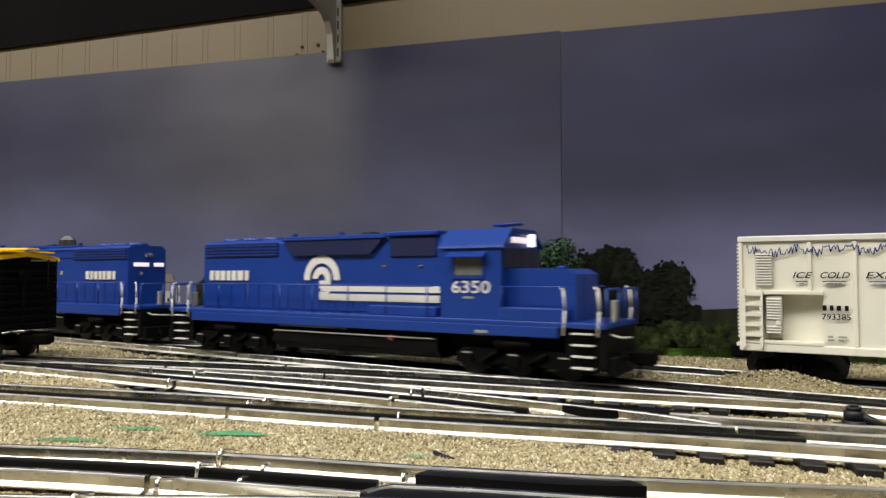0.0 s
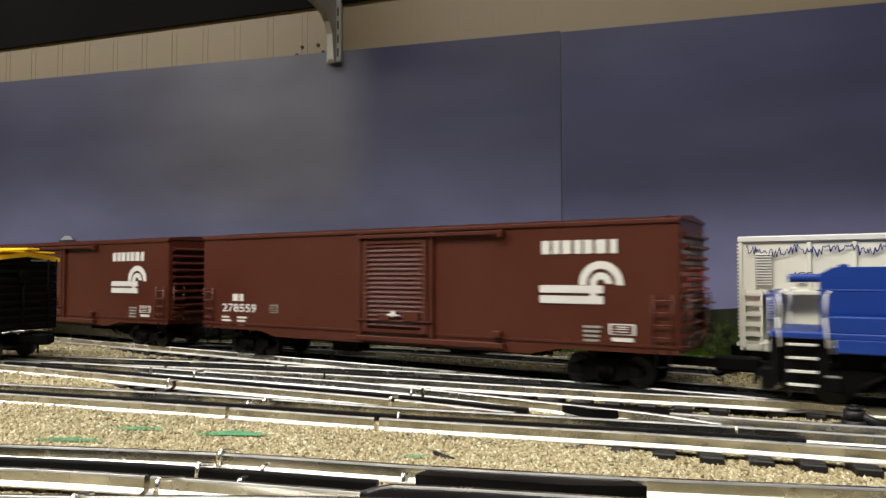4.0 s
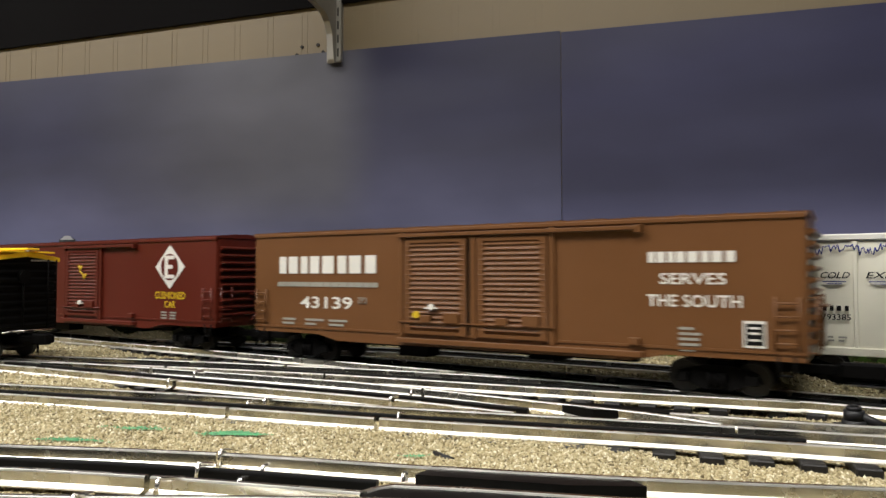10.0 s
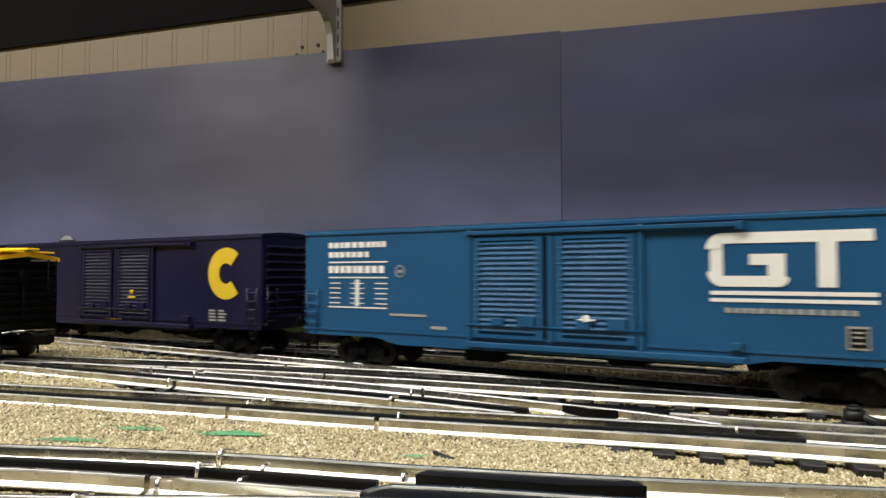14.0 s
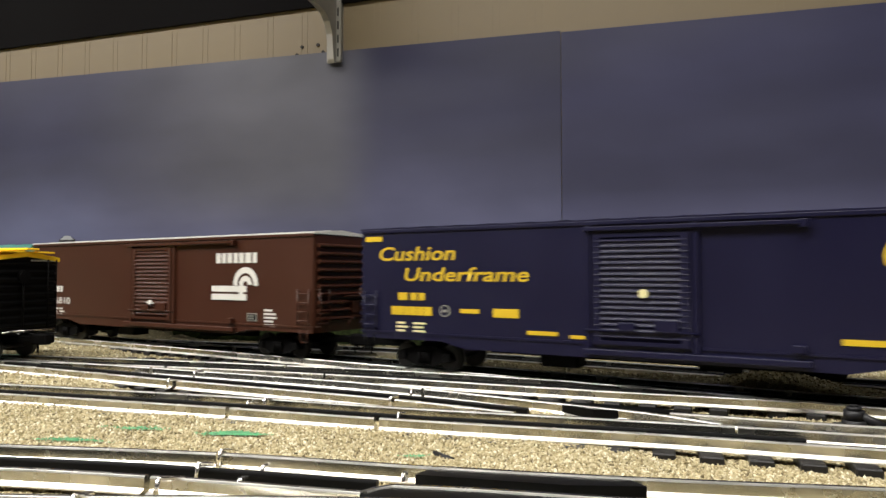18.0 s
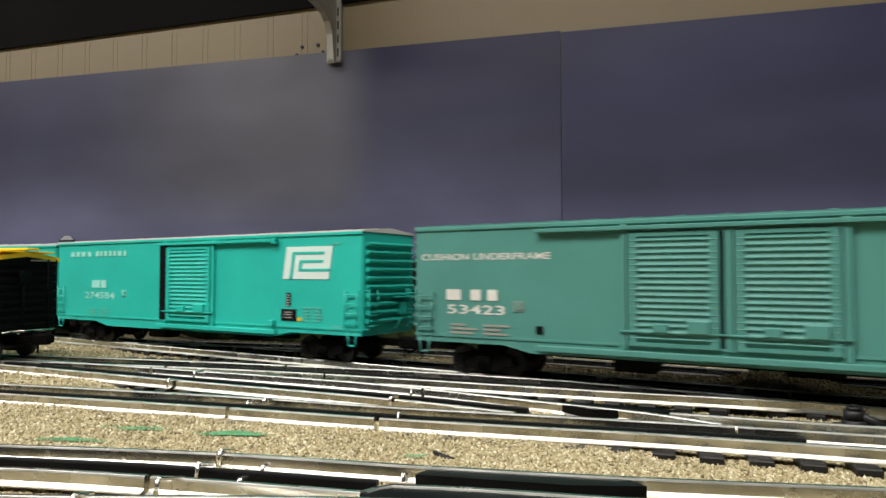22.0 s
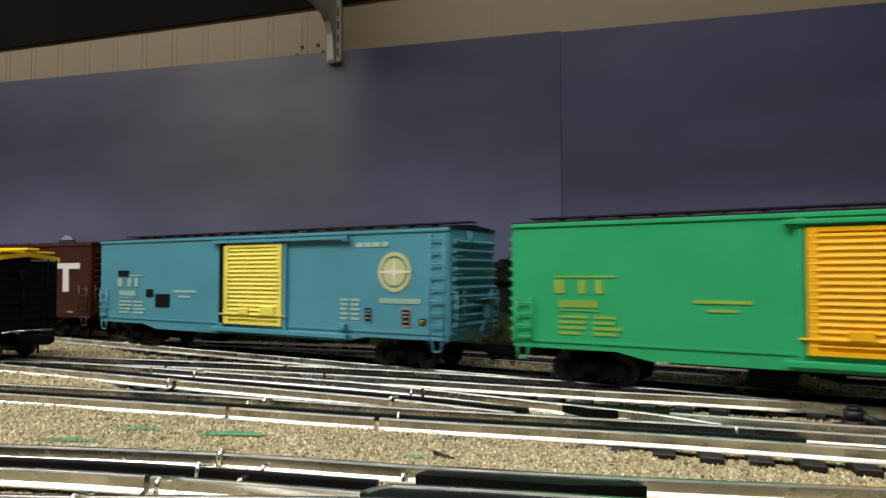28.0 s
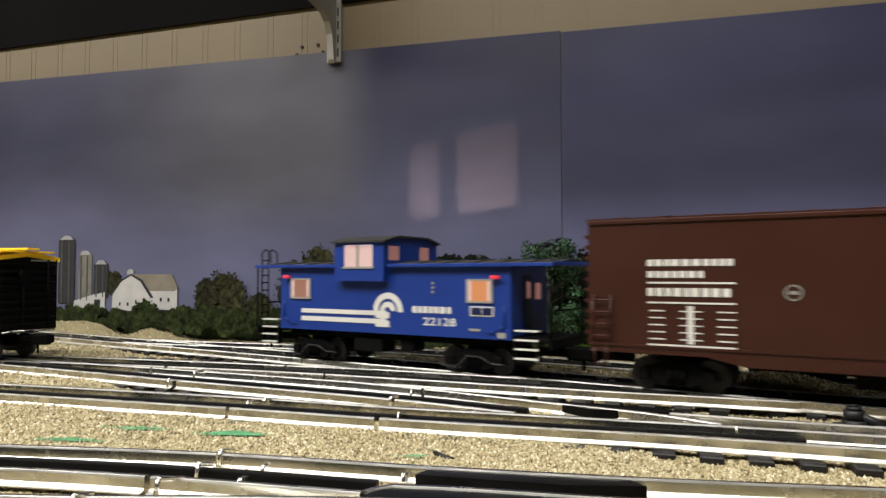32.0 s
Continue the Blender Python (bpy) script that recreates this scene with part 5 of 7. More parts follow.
def navy_cushion_car():
    t = boxcar("navy box car with yellow script and a round seal", NAVY, SINGLE)
    letters("Cushion", -0.1781, -0.1158, 0.0752, 0.0850, YD, YELLOW, t, "slogan", shear=0.25)
    letters("Underframe", -0.1564, -0.0623, 0.0612, 0.0705, YD, YELLOW, t, "slogan", shear=0.25)
    bars(wordmark(3, -0.1616, -0.1384, 0.0482, 0.0533), YD, YELLOW, t, "reporting_mark")
    bars(wordmark(6, -0.1675, -0.1335, 0.0380, 0.0438, 0.1), YD, YELLOW, t, "number_marking")
    ring_mark(t, -0.124, 0.0415, 0.0042, DIM)
    bars([(-0.0878, -0.0698, 0.0384, 0.0440), (-0.112, -0.098, 0.0405, 0.0432), (-0.064, -0.044, 0.0285, 0.031), (-0.036, -0.026, 0.0275, 0.0295), (-0.1905, -0.176, 0.089, 0.0925), (0.105, 0.128, 0.031, 0.034)], YD, YELLOW, t, "marking")
    bars(small_print(-0.163, -0.136, 0.0265, 0.0345, 3, 2, 21) + small_print(0.143, 0.160, 0.0275, 0.0385, 4, 1, 22), YD, CREAMY, t, "small_print")
    bm = bmesh.new()
    ring_part(bm, 0.1339, 0.0748, 0.0088, 0.0108, 0, 360, YD, 26)
    ring_part(bm, 0.1339, 0.0748, 0.0, 0.0055, 0, 180, YD, 14)
    box(bm, 0.1330, 0.1348, YD - 0.00025, YD + 0.0002, 0.0790, 0.0825)
    box(bm, 0.1255, 0.1423, YD - 0.00025, YD + 0.0002, 0.0718, 0.0738)
    box(bm, 0.1270, 0.1408, YD - 0.00025, YD + 0.0002, 0.0675, 0.0705)
    part("emblem", bm, YELLOW, t, "yellow ring emblem with a half disc")
    bm = bmesh.new()
    disc_y(bm, 0.0085, SIDE - 0.0034, SIDE - 0.0020, 0.0550, 0.0026, 14)
    part("yellow_spot", bm, CREAMY, t)
    return t


def silver_roof_car():
    t = boxcar("brown box car with a silver roof edge and white emblem", DK_BROWN, SINGLE, roof=ROOF_SILVER, track=(-0.032, 0.115))
    bars(wordmark(7, 0.0903, 0.1396, 0.0751, 0.0834), YD, WHITE, t, "company_name")
    arch_logo(t, 0.1254, 0.0575, 0.0142, True, 0.0415)
    bars(wordmark(2, -0.150, -0.137, 0.0482, 0.0540), YD, WHITE, t, "reporting_mark")
    letters("216810", -0.166, -0.125, 0.0362, 0.0428, YD, WHITE, t, "number")
    bars(small_print(-0.165, -0.132, 0.0250, 0.0335, 3, 3, 24), YD, WHITE, t, "small_print")
    placard(t, 0.1280, 0.1391, 0.0283, 0.0347, BLACKP, DIM)
    bars(small_print(0.147, 0.163, 0.0280, 0.0395, 4, 1, 25) + [(0.1465, 0.159, 0.0245, 0.0265)], YD, WHITE, t, "small_print")
    glint_spot(t, 0.0075, 0.0410)
    return t


def jade_car():
    t = boxcar("jade green double-door box car with an oval emblem", JADE, DOUBLE, track=(-0.104, 0.115))
    letters("CUSHION UNDERFRAME", -0.1891, -0.0952, 0.0752, 0.0795, YD, WHITE, t, "slogan")
    bars(wordmark(3, -0.1693, -0.1268, 0.0490, 0.0560, 0.4), YD, WHITE, t, "reporting_mark")
    letters("53423", -0.1688, -0.1262, 0.0400, 0.0460, YD, WHITE, t, "number")
    placard(t, -0.1200, -0.1130, 0.0425, 0.0490, JADE, DIM)
    bars(small_print(-0.166, -0.118, 0.0270, 0.0350, 3, 2, 27) + small_print(0.124, 0.170, 0.0255, 0.0370, 4, 3, 28), YD, DIM, t, "small_print")
    oval = [(0.1426 + 0.0134 * math.cos(2 * math.pi * i / 32), 0.0749 + 0.0070 * math.sin(2 * math.pi * i / 32)) for i in range(32)]
    e = part("emblem", flat_shape([oval], YD), WHITE, t, "white oval emblem with black band")
    bars([(0.1290, 0.1562, 0.0730, 0.0738), (0.1290, 0.1562, 0.0762, 0.0770)], YD - 0.0003, BLACKP, e, "emblem_line")
    bars(wordmark(9, 0.1315, 0.1540, 0.0741, 0.0759, 0.2), YD - 0.0003, BLACKP, e, "emblem_print")
    bars([(-0.105, -0.100, 0.029, 0.034), (0.110, 0.115, 0.029, 0.034)], YD, UNDER, t, "marking")
    return t


def teal_car(number, gap):
    t = boxcar("bright teal box car with a silver roof and white emblem", TEAL, [(-0.0195, 0.0375)], roof=ROOF_SILVER, track=(-0.030, 0.115), gap=gap)
    bars(wordmark(4, -0.1704, -0.1335, 0.0832, 0.0880, 0.38) + wordmark(7, -0.1290, -0.0784, 0.0832, 0.0880, 0.38), YD, TEAL_INK, t, "company_name")
    bars(wordmark(2, -0.1343, -0.1101, 0.0530, 0.0602, 0.12), YD, TEAL_INK, t, "reporting_mark")
    letters(number, -0.1459, -0.0980, 0.0425, 0.0490, YD, TEAL_INK, t, "number")
    placard(t, -0.0870, -0.0800, 0.0450, 0.0510, TEAL, TEAL_INK)
    bars(small_print(-0.137, -0.100, 0.0270, 0.0345, 3, 2, 31) + small_print(0.142, 0.163, 0.0300, 0.0420, 5, 2, 32) + [(0.170, 0.180, 0.0262, 0.0280), (0.170, 0.178, 0.088, 0.0895)], YD, TEAL_DIM, t, "small_print")
    # the emblem: a slanted white block with folded grooves
    x0, z0, w, h = 0.1204, 0.0622, 0.0495, 0.0248
    sl = lambda x, z: (x0 + 0.0020 + x * w * 0.94 + (z - 0.5) * 0.004, z0 + z * h)
    quad = lambda a, b, c, d: [sl(a, c), sl(b, c), sl(b, d), sl(a, d)]
    e = part("emblem", flat_shape([quad(0.0, 1.0, 0.0, 1.0)], YD), SEAL_WHITE, t, "white slanted emblem with folded grooves")
    part("emblem_groove", flat_shape([quad(0.22, 0.84, 0.76, 0.84), quad(0.15, 0.22, 0.0, 0.84), quad(0.40, 0.84, 0.50, 0.58), quad(0.33, 0.40, 0.30, 0.58), quad(0.33, 1.0, 0.24, 0.32)], YD - 0.0003), TEAL, e)
    bars([(0.1240, 0.1287, 0.0410, 0.0517)], YD, BLACKP, t, "placard")
    bars([(0.1245, 0.1282, 0.0415 + 0.002 * i, 0.0424 + 0.002 * i) for i in range(5)], YD - 0.0003, DIM, t, "small_print")
    placard(t, 0.1189, 0.1345, 0.0300, 0.0390, BLACKP, BLACKP, DIM)
    bars([(0.1355, 0.140, 0.0300, 0.0330)], YD, YELLOW, t, "marking")
    return t


def star_car(main, door, label, dark_marks):
    t = boxcar(label, main, [(-0.0180, 0.0475)] if dark_marks else [(-0.0295, 0.0325)], roof=ROOF_BLACK, door_mat=door, tall=True, track=(-0.031, 0.114) if dark_marks else (-0.040, 0.107), running_board=True, gap=0.0045 if dark_marks else 0.0)
    ink = BLUE_INK if dark_marks else GREEN_INK
    ox = 0.0090
    bm = bmesh.new()
    ring_part(bm, 0.145 + ox, 0.0675, 0.0112, 0.0140, 0, 360, YD, 30)
    ring_part(bm, 0.145 + ox, 0.0675, 0.0, 0.0098, 0, 360, YD, 24)
    part("emblem", bm, BLUE_SEAL if dark_marks else GREEN_SEAL, t, "round emblem with a four-pointed star")
    part("emblem_star", flat_shape([[(0.145 + ox + r * math.cos(a), 0.0675 + r * math.sin(a)) for r, a in ((0.0155, 0), (0.0022, 0.785), (0.0100, 1.571), (0.0022, 2.356), (0.0155, 3.1416), (0.0022, 3.927), (0.0100, 4.712), (0.0022, 5.498))]], YD - 0.0003), WHITE, t)
    bars(wordmark(3, -0.166, -0.130, 0.0545, 0.0625, 0.55) + [(-0.166, -0.128, 0.0640, 0.0650)], YD, ink, t, "reporting_mark")
    bars(wordmark(6, -0.163, -0.138, 0.0462, 0.0505, 0.15), YD, ink, t, "number_marking")
    bars([(-0.163, -0.138, 0.0440, 0.0446), (-0.085, -0.055, 0.0500, 0.0520), (-0.078, -0.062, 0.0455, 0.0470)], YD, ink, t, "underline")
    bars(small_print(-0.163, -0.120, 0.0300, 0.0430, 4, 2, 34), YD, ink, t, "small_print")
    bars(wordmark(13, 0.141, 0.176, 0.0455, 0.0490, 0.15) + wordmark(4, 0.120, 0.150, 0.0855, 0.0887, 0.2), YD, ink, t, "company_name")
    bars(small_print(0.105, 0.125, 0.0330, 0.0500, 5, 2, 35), YD, ink, t, "small_print")
    if dark_marks:
        bars([(-0.1647, -0.1489, 0.0641, 0.0694), (-0.1227, -0.113, 0.0457, 0.0524), (-0.1093, -0.0898, 0.0369, 0.0484)], YD - 0.0003, BLACKP, t, "patch", "black paint patches")
        placard(t, 0.1277, 0.1344, 0.0314, 0.0430, BLACKP, main, DIM)
        placard(t, 0.1598, 0.1677, 0.0295, 0.0427, BLACKP, DIM, DIM)
        placard(t, 0.1746, 0.1801, 0.0312, 0.0358, BLACKP, BLACKP, YELLOW)
    return t


def strokes_brown_car():
    t = boxcar("brown box car with a broad white emblem", GT_BROWN, SINGLE, track=(-0.033, 0.113))
    stroke_emblem(t, 0.1041, 0.1819, 0.0479, 0.0775, WHITE)
    bars(wordmark(10, -0.1592, -0.1129, 0.0705, 0.0742) + wordmark(7, -0.1592, -0.128, 0.0640, 0.0677) + wordmark(9, -0.1592, -0.1140, 0.0537, 0.0583), YD, WHITE, t, "company_name")
    bars([(-0.1592, -0.1129, 0.0607, 0.0617)], YD, WHITE, t, "underline")
    capacity_table(t, -0.1592, -0.1129, 0.0262, 0.0506, WHITE)
    ring_mark(t, -0.0855, 0.0565, 0.0044, DIM)
    bars([(0.052, 0.058, 0.0255, 0.0285), (0.165, 0.172, 0.0255, 0.0280)], YD, DIM, t, "marking")
    return t


# ---- locomotives ----
# grey tone stands in for reflection and see-through in the side window
CAB_GLASS = material("cab_glass_reflection", (0.15, 0.15, 0.14), 0.15, vary=0.1, scale=60.0)


def loco_frame():
    """Side frame of a three-axle locomotive truck."""
    bm = bmesh.new()
    prism(bm, [(-0.044, 0.0085), (-0.042, 0.0150), (-0.030, 0.0180), (0.030, 0.0180), (0.042, 0.0150), (0.044, 0.0085), (0.030, 0.0065), (0.012, 0.0085), (-0.012, 0.0085), (-0.030, 0.0065)], -0.0250, -0.0215)
    for x in (-0.034, 0.0, 0.034):
        box(bm, x - 0.0042, x + 0.0042, -0.0272, -0.0245, 0.0068, 0.0140, 0.0006)
    for x in (-0.017, 0.017):
        rod(bm, (x - 0.006, -0.0265, 0.0095), (x + 0.006, -0.0265, 0.0165), 0.0014)
    return finish(bm, "side_frame")


LOCO_FRAME = loco_frame()
LOCO_FRAME.materials.append(TRUCK)


def locomotive(number, d, label, word, emblem_x, bar_span):
    """A six-axle road switcher. d is 1 with its cab leading, -1 with its cab at the rear."""
    t = empty("locomotive", Matrix(), label, "model locomotive", "locomotives of the passing train")

    def span(a, b):
        return tuple(sorted((d * a, d * b)))

    def bx(rows, bevel=0.0006):
        return boxes([(*span(r[0], r[1]), *r[2:]) for r in rows], bevel)

    HY = -0.0210
    # frame and walkways
    part("frame", bx([(-0.198, 0.198, -0.0318, 0.0318, 0.0335, 0.0368), (-0.168, 0.168, -0.0320, -0.0290, 0.0268, 0.0340), (-0.168, 0.168, 0.0290, 0.0320, 0.0268, 0.0340)]), LOCO_BLUE, t)
    # long hood
    bm = bmesh.new()
    x0, x1 = span(-0.165, 0.085)
    sweep_x(bm, [(HY, 0.0366), (HY, 0.0905), (HY + 0.004, 0.0940), (-HY - 0.004, 0.0940), (-HY, 0.0905), (-HY, 0.0366)], x0, x1)
    hood = part("hood", bm, LOCO_BLUE, t)
    for i in range(14):
        part("hood_door", bx([(-0.162 + 0.0165 * i, -0.1470 + 0.0165 * i, HY - 0.0006, HY + 0.0004, 0.0385, 0.0590)], 0.0002), LOCO_BLUE, hood)
    part("battery_box", bx([(0.02, 0.078, HY - 0.0060, HY + 0.001, 0.0366, 0.0435)]), LOCO_BLUE, hood)
    # grille, intake and brake hatch have their shade painted in as darker blue
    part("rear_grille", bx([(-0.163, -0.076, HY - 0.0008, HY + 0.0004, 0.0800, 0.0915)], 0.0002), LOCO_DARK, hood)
    part("grille_bar", bx([(-0.163, -0.076, HY - 0.0014, HY - 0.0004, 0.0812 + 0.0026 * i, 0.0822 + 0.0026 * i) for i in range(4)], 0.0), LOCO_BLUE, hood)
    # flared radiator intake, or the plain hood of the second engine with its filter box
    if d > 0:
        bm = bmesh.new()
        a0, a1 = span(-0.068, 0.031)
        b0, b1 = span(-0.058, 0.019)
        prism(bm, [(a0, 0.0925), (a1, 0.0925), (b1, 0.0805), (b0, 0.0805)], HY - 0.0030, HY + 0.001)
        part("radiator_intake", bm, LOCO_DARK, hood, "flared intake, its shade put in as dark blue")
        part("intake_lip", bx([(-0.069, 0.032, HY - 0.0042, HY + 0.001, 0.0922, 0.0936)], 0.0003), LOCO_BLUE, hood)
    else:
        bm = bmesh.new()
        f0, f1 = span(0.0400, 0.0665)
        sweep_x(bm, [(HY, 0.0805), (HY - 0.0030, 0.0795), (HY - 0.0075, 0.0740), (HY - 0.0075, 0.0665), (HY - 0.0060, 0.0640), (HY, 0.0635)], f0, f1)
        part("filter_box", bm, LOCO_BLUE, hood, "bulging blue filter box")
        part("roof_hatch", bx([(-0.0185, 0.0310, -0.0185, 0.0185, 0.0935, 0.0972)], 0.0008), LOCO_BLUE, hood)
        part("hood_seam", bx([(-0.074, 0.0300, HY - 0.0005, HY + 0.0004, 0.0826, 0.0832)], 0.0), LOCO_DARK, hood)
        part("rain_gutter", bx([(-0.165, 0.0300, HY - 0.0010, HY + 0.001, 0.0905, 0.0914)], 0.0002), LOCO_BLUE, hood)
        part("builder_plate", bx([(-0.0565, -0.0520, HY - 0.0008, HY + 0.0004, 0.0655, 0.0695)], 0.0), DIM, hood, "small pale plate")
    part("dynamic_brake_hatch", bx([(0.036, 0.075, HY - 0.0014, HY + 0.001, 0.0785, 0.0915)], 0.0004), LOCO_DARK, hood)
    part("roof_hatch", bx([(0.032, 0.077, HY - 0.0030, -HY + 0.0030, 0.0930, 0.0965)], 0.0008), LOCO_BLUE, hood)
    part("inertial_hatch", bx([(-0.072, 0.026, -0.018, 0.018, 0.0935, 0.0958)], 0.0006), LOCO_BLUE, hood)
    for x in (-0.150, -0.126, -0.102):
        bm = bmesh.new()
        for r, z in ((0.0098, 0.0965), (0.0080, 0.0972)):
            rod(bm, (d * x, 0, 0.0935), (d * x, 0, z), r, 20)
        part("roof_fan", bm, LOCO_BLUE, hood)
    for x in (-0.070, -0.020):
        part("lift_ring", bx([(x, x + 0.003, -0.012, -0.009, 0.0955, 0.0985)], 0.0), LOCO_BLUE, hood)
    part("exhaust", bx([(-0.004, 0.006, -0.005, 0.005, 0.0955, 0.0985)]), ROOF_BLACK, hood)
    for x in (0.030, 0.062):
        bm = boxes([(d * x - 0.0016, d * x + 0.0016, HY - 0.0011, HY, 0.0714, 0.0725)])
        part("class_mark", bm, CLASS_LENS, hood)
    # cab
    cy = -0.0300
    bm = bmesh.new()
    c0, c1 = span(0.0845, 0.1290)
    sweep_x(bm, [(cy, 0.0366), (cy, 0.0840), (cy + 0.0120, 0.0945), (-cy - 0.0120, 0.0945), (-cy, 0.0840), (-cy, 0.0366)], c0, c1)
    cab = part("cab", bm, LOCO_BLUE, t)
    bm = bmesh.new()
    r0, r1 = span(0.0825, 0.1315)
    sweep_x(bm, [(cy - 0.0016, 0.0832), (cy - 0.0012, 0.0846), (cy + 0.0118, 0.0962), (-cy - 0.0118, 0.0962), (-cy + 0.0012, 0.0846), (-cy + 0.0016, 0.0832), (-cy - 0.0115, 0.0946), (cy + 0.0115, 0.0946)], r0, r1)
    part("cab_roof", bm, LOCO_BLUE, cab)
    part("side_window", bx([(0.0945, 0.1155, cy - 0.0004, cy + 0.0008, 0.0650, 0.0785)], 0.0003), CAB_GLASS, cab, "cab side window with its reflection painted grey")
    part("window_frame", bx([(0.0930, 0.1170, cy - 0.0010, cy + 0.0004, 0.0630, 0.0648), (0.0930, 0.1170, cy - 0.0010, cy + 0.0004, 0.0787, 0.0798), (0.0930, 0.0944, cy - 0.0010, cy + 0.0004, 0.0648, 0.0787), (0.1156, 0.1170, cy - 0.0010, cy + 0.0004, 0.0648, 0.0787)], 0.0), LOCO_BLUE, cab)
    bm = bmesh.new()
    s0, s1 = span(0.091, 0.119)
    sweep_x(bm, [(cy, 0.0800), (cy - 0.0065, 0.0770), (cy - 0.0065, 0.0776), (cy, 0.0808)], s0, s1)
    part("sunshade", bm, LOCO_BLUE, cab)
    for y0, y1 in ((-0.0280, -0.0148), (0.0148, 0.0280), (-0.0138, -0.0008), (0.0008, 0.0138)):
        part("windscreen", bx([(0.1287, 0.1297, y0, y1, 0.0708, 0.0830)], 0.0), GLASS, cab, "dark windscreen pane")
    part("number_board", bx([(0.1287, 0.1315, -0.0150, 0.0050, 0.0868, 0.0905)], 0.0003), LIT_BOARD if d > 0 else GLASS, cab, "lit number board" if d > 0 else "")
    for z in (0.0868, 0.0912):
        bm = bmesh.new()
        rod(bm, (d * 0.1290, 0.0125, z), (d * 0.1330, 0.0125, z), 0.0022, 12)
        part("headlight", bm, LIT if d > 0 else PIN, cab, "lit headlight" if d > 0 else "")
    bm = bmesh.new()
    for k in (-0.003, 0.0, 0.003):
        rod(bm, (d * 0.110, k, 0.0995), (d * (0.126 + abs(k)), k, 0.1000), 0.0011)
    rod(bm, (d * 0.117, 0, 0.0955), (d * 0.117, 0, 0.1000), 0.0010)
    part("horn", bm, LOCO_BLUE, cab)
    part("antenna", bx([(0.092, 0.102, 0.004, 0.014, 0.0960, 0.0980)]), LOCO_BLUE, cab)
    # nose
    bm = bmesh.new()
    n0, n1 = (0.1265, 0.1755)
    prism(bm, [(d * n0, 0.0366), (d * n1, 0.0366), (d * n1, 0.0660), (d * (n1 - 0.006), 0.0695), (d * n0, 0.0700)], HY + 0.001, -HY - 0.001)
    nose = part("nose", bm, LOCO_BLUE, t)
    part("nose_door", bx([(0.1750, 0.1761, -0.006, 0.006, 0.0385, 0.0640)], 0.0002), LOCO_BLUE, nose)
    part("sand_filler", bx([(0.162, 0.167, -0.018, -0.012, 0.0690, 0.0712)]), LOCO_BLUE, nose)
    part("step_box", bx([(0.1275, 0.172, -0.0312, HY, 0.0366, 0.0450)], 0.0006), LOCO_BLUE, nose)
    if d < 0:
        for y in (-0.017, 0.017):
            bm, rings = bmesh.new(), []
            for x, r in ((0.1755, 0.0022), (0.1900, 0.0022), (0.1900, 0.0017), (0.1755, 0.0017)):
                rings.append([bm.verts.new((d * x, y + r * math.cos(math.pi * i / 8), 0.0640 + r * math.sin(math.pi * i / 8))) for i in range(16)])
            for p, q in zip(rings, rings[1:]):
                for i in range(16):
                    bm.faces.new((p[i], p[(i + 1) % 16], q[(i + 1) % 16], q[i]))
            bmesh.ops.recalc_face_normals(bm, faces=bm.faces)
            lamp = part("marker_lamp", bm, LOCO_BLUE, nose)
            bm = bmesh.new()
            rod(bm, (d * 0.1760, y, 0.0640), (d * 0.1780, y, 0.0640), 0.0015, 12)
            part("lens", bm, MARKER_RED, lamp, "glowing red lens")
    # rear lamps and boards
    lit_rear = d < 0
    part("rear_number_board", bx([(-0.1672, -0.1650, -0.0150, 0.0005, 0.0735, 0.0772), (-0.1672, -0.1650, 0.0075, 0.0175, 0.0735, 0.0772)], 0.0003), LIT_BOARD if lit_rear else GLASS, hood, "lit number board" if lit_rear else "")
    bm = bmesh.new()
    for y in (-0.0018, 0.0026):
        rod(bm, (d * -0.165, y, 0.0850), (d * -0.1672, y, 0.0850), 0.0019, 12)
    part("rear_headlight", bm, PIN, hood)
    bars([(*span(-0.1690, -0.1650), 0.0655, 0.0685)], -0.008, DIM, hood, "plate")
    # pilots, steps, couplers
    for sgn, xe in ((1, 0.198), (-1, -0.198)):
        p = part("pilot", bx([(xe - sgn * 0.004, xe, -0.0300, 0.0300, 0.0090, 0.0335), (xe - sgn * 0.001, xe + sgn * 0.005, -0.0280, 0.0280, 0.0060, 0.0170)] if sgn > 0 else [(xe, xe + 0.004, -0.0300, 0.0300, 0.0090, 0.0335), (xe - 0.005, xe + 0.001, -0.0280, 0.0280, 0.0060, 0.0170)]), UNDER, t, "black pilot plate")
        for i in range(4):
            z = 0.0095 + 0.0068 * i
            xa = sorted((xe - sgn * 0.008, xe - sgn * 0.0215))
            part("step", bx([(xa[0], xa[1], -0.0322, -0.0270, z, z + 0.0009)], 0.0), WHITE, p, "white-edged step")
        part("step_well", bx([(*sorted((xe - sgn * 0.005, xe - sgn * 0.0265)), -0.0270, -0.0255, 0.0080, 0.0335)], 0.0), UNDER, p)
        coupler(t, d * (xe - sgn * 0.002), d * sgn)
        # white corner handrails
        for x in (xe - sgn * 0.005, xe - sgn * 0.0265):
            for y in (-0.0318, 0.0318):
                bm = bmesh.new()
                bent_rod(bm, [(d * x, y, 0.0290), (d * (x + sgn * 0.0012), y, 0.0440), (d * (x + sgn * 0.0004), y, 0.0560), (d * (x - sgn * 0.002), y * 0.97, 0.0582)], 0.0007, 6)
                part("corner_handrail", bm, WHITE, t, "white corner handrail")
        for y0, y1 in ((-0.0300, -0.0060), (0.0060, 0.0300)):
            bm = bmesh.new()
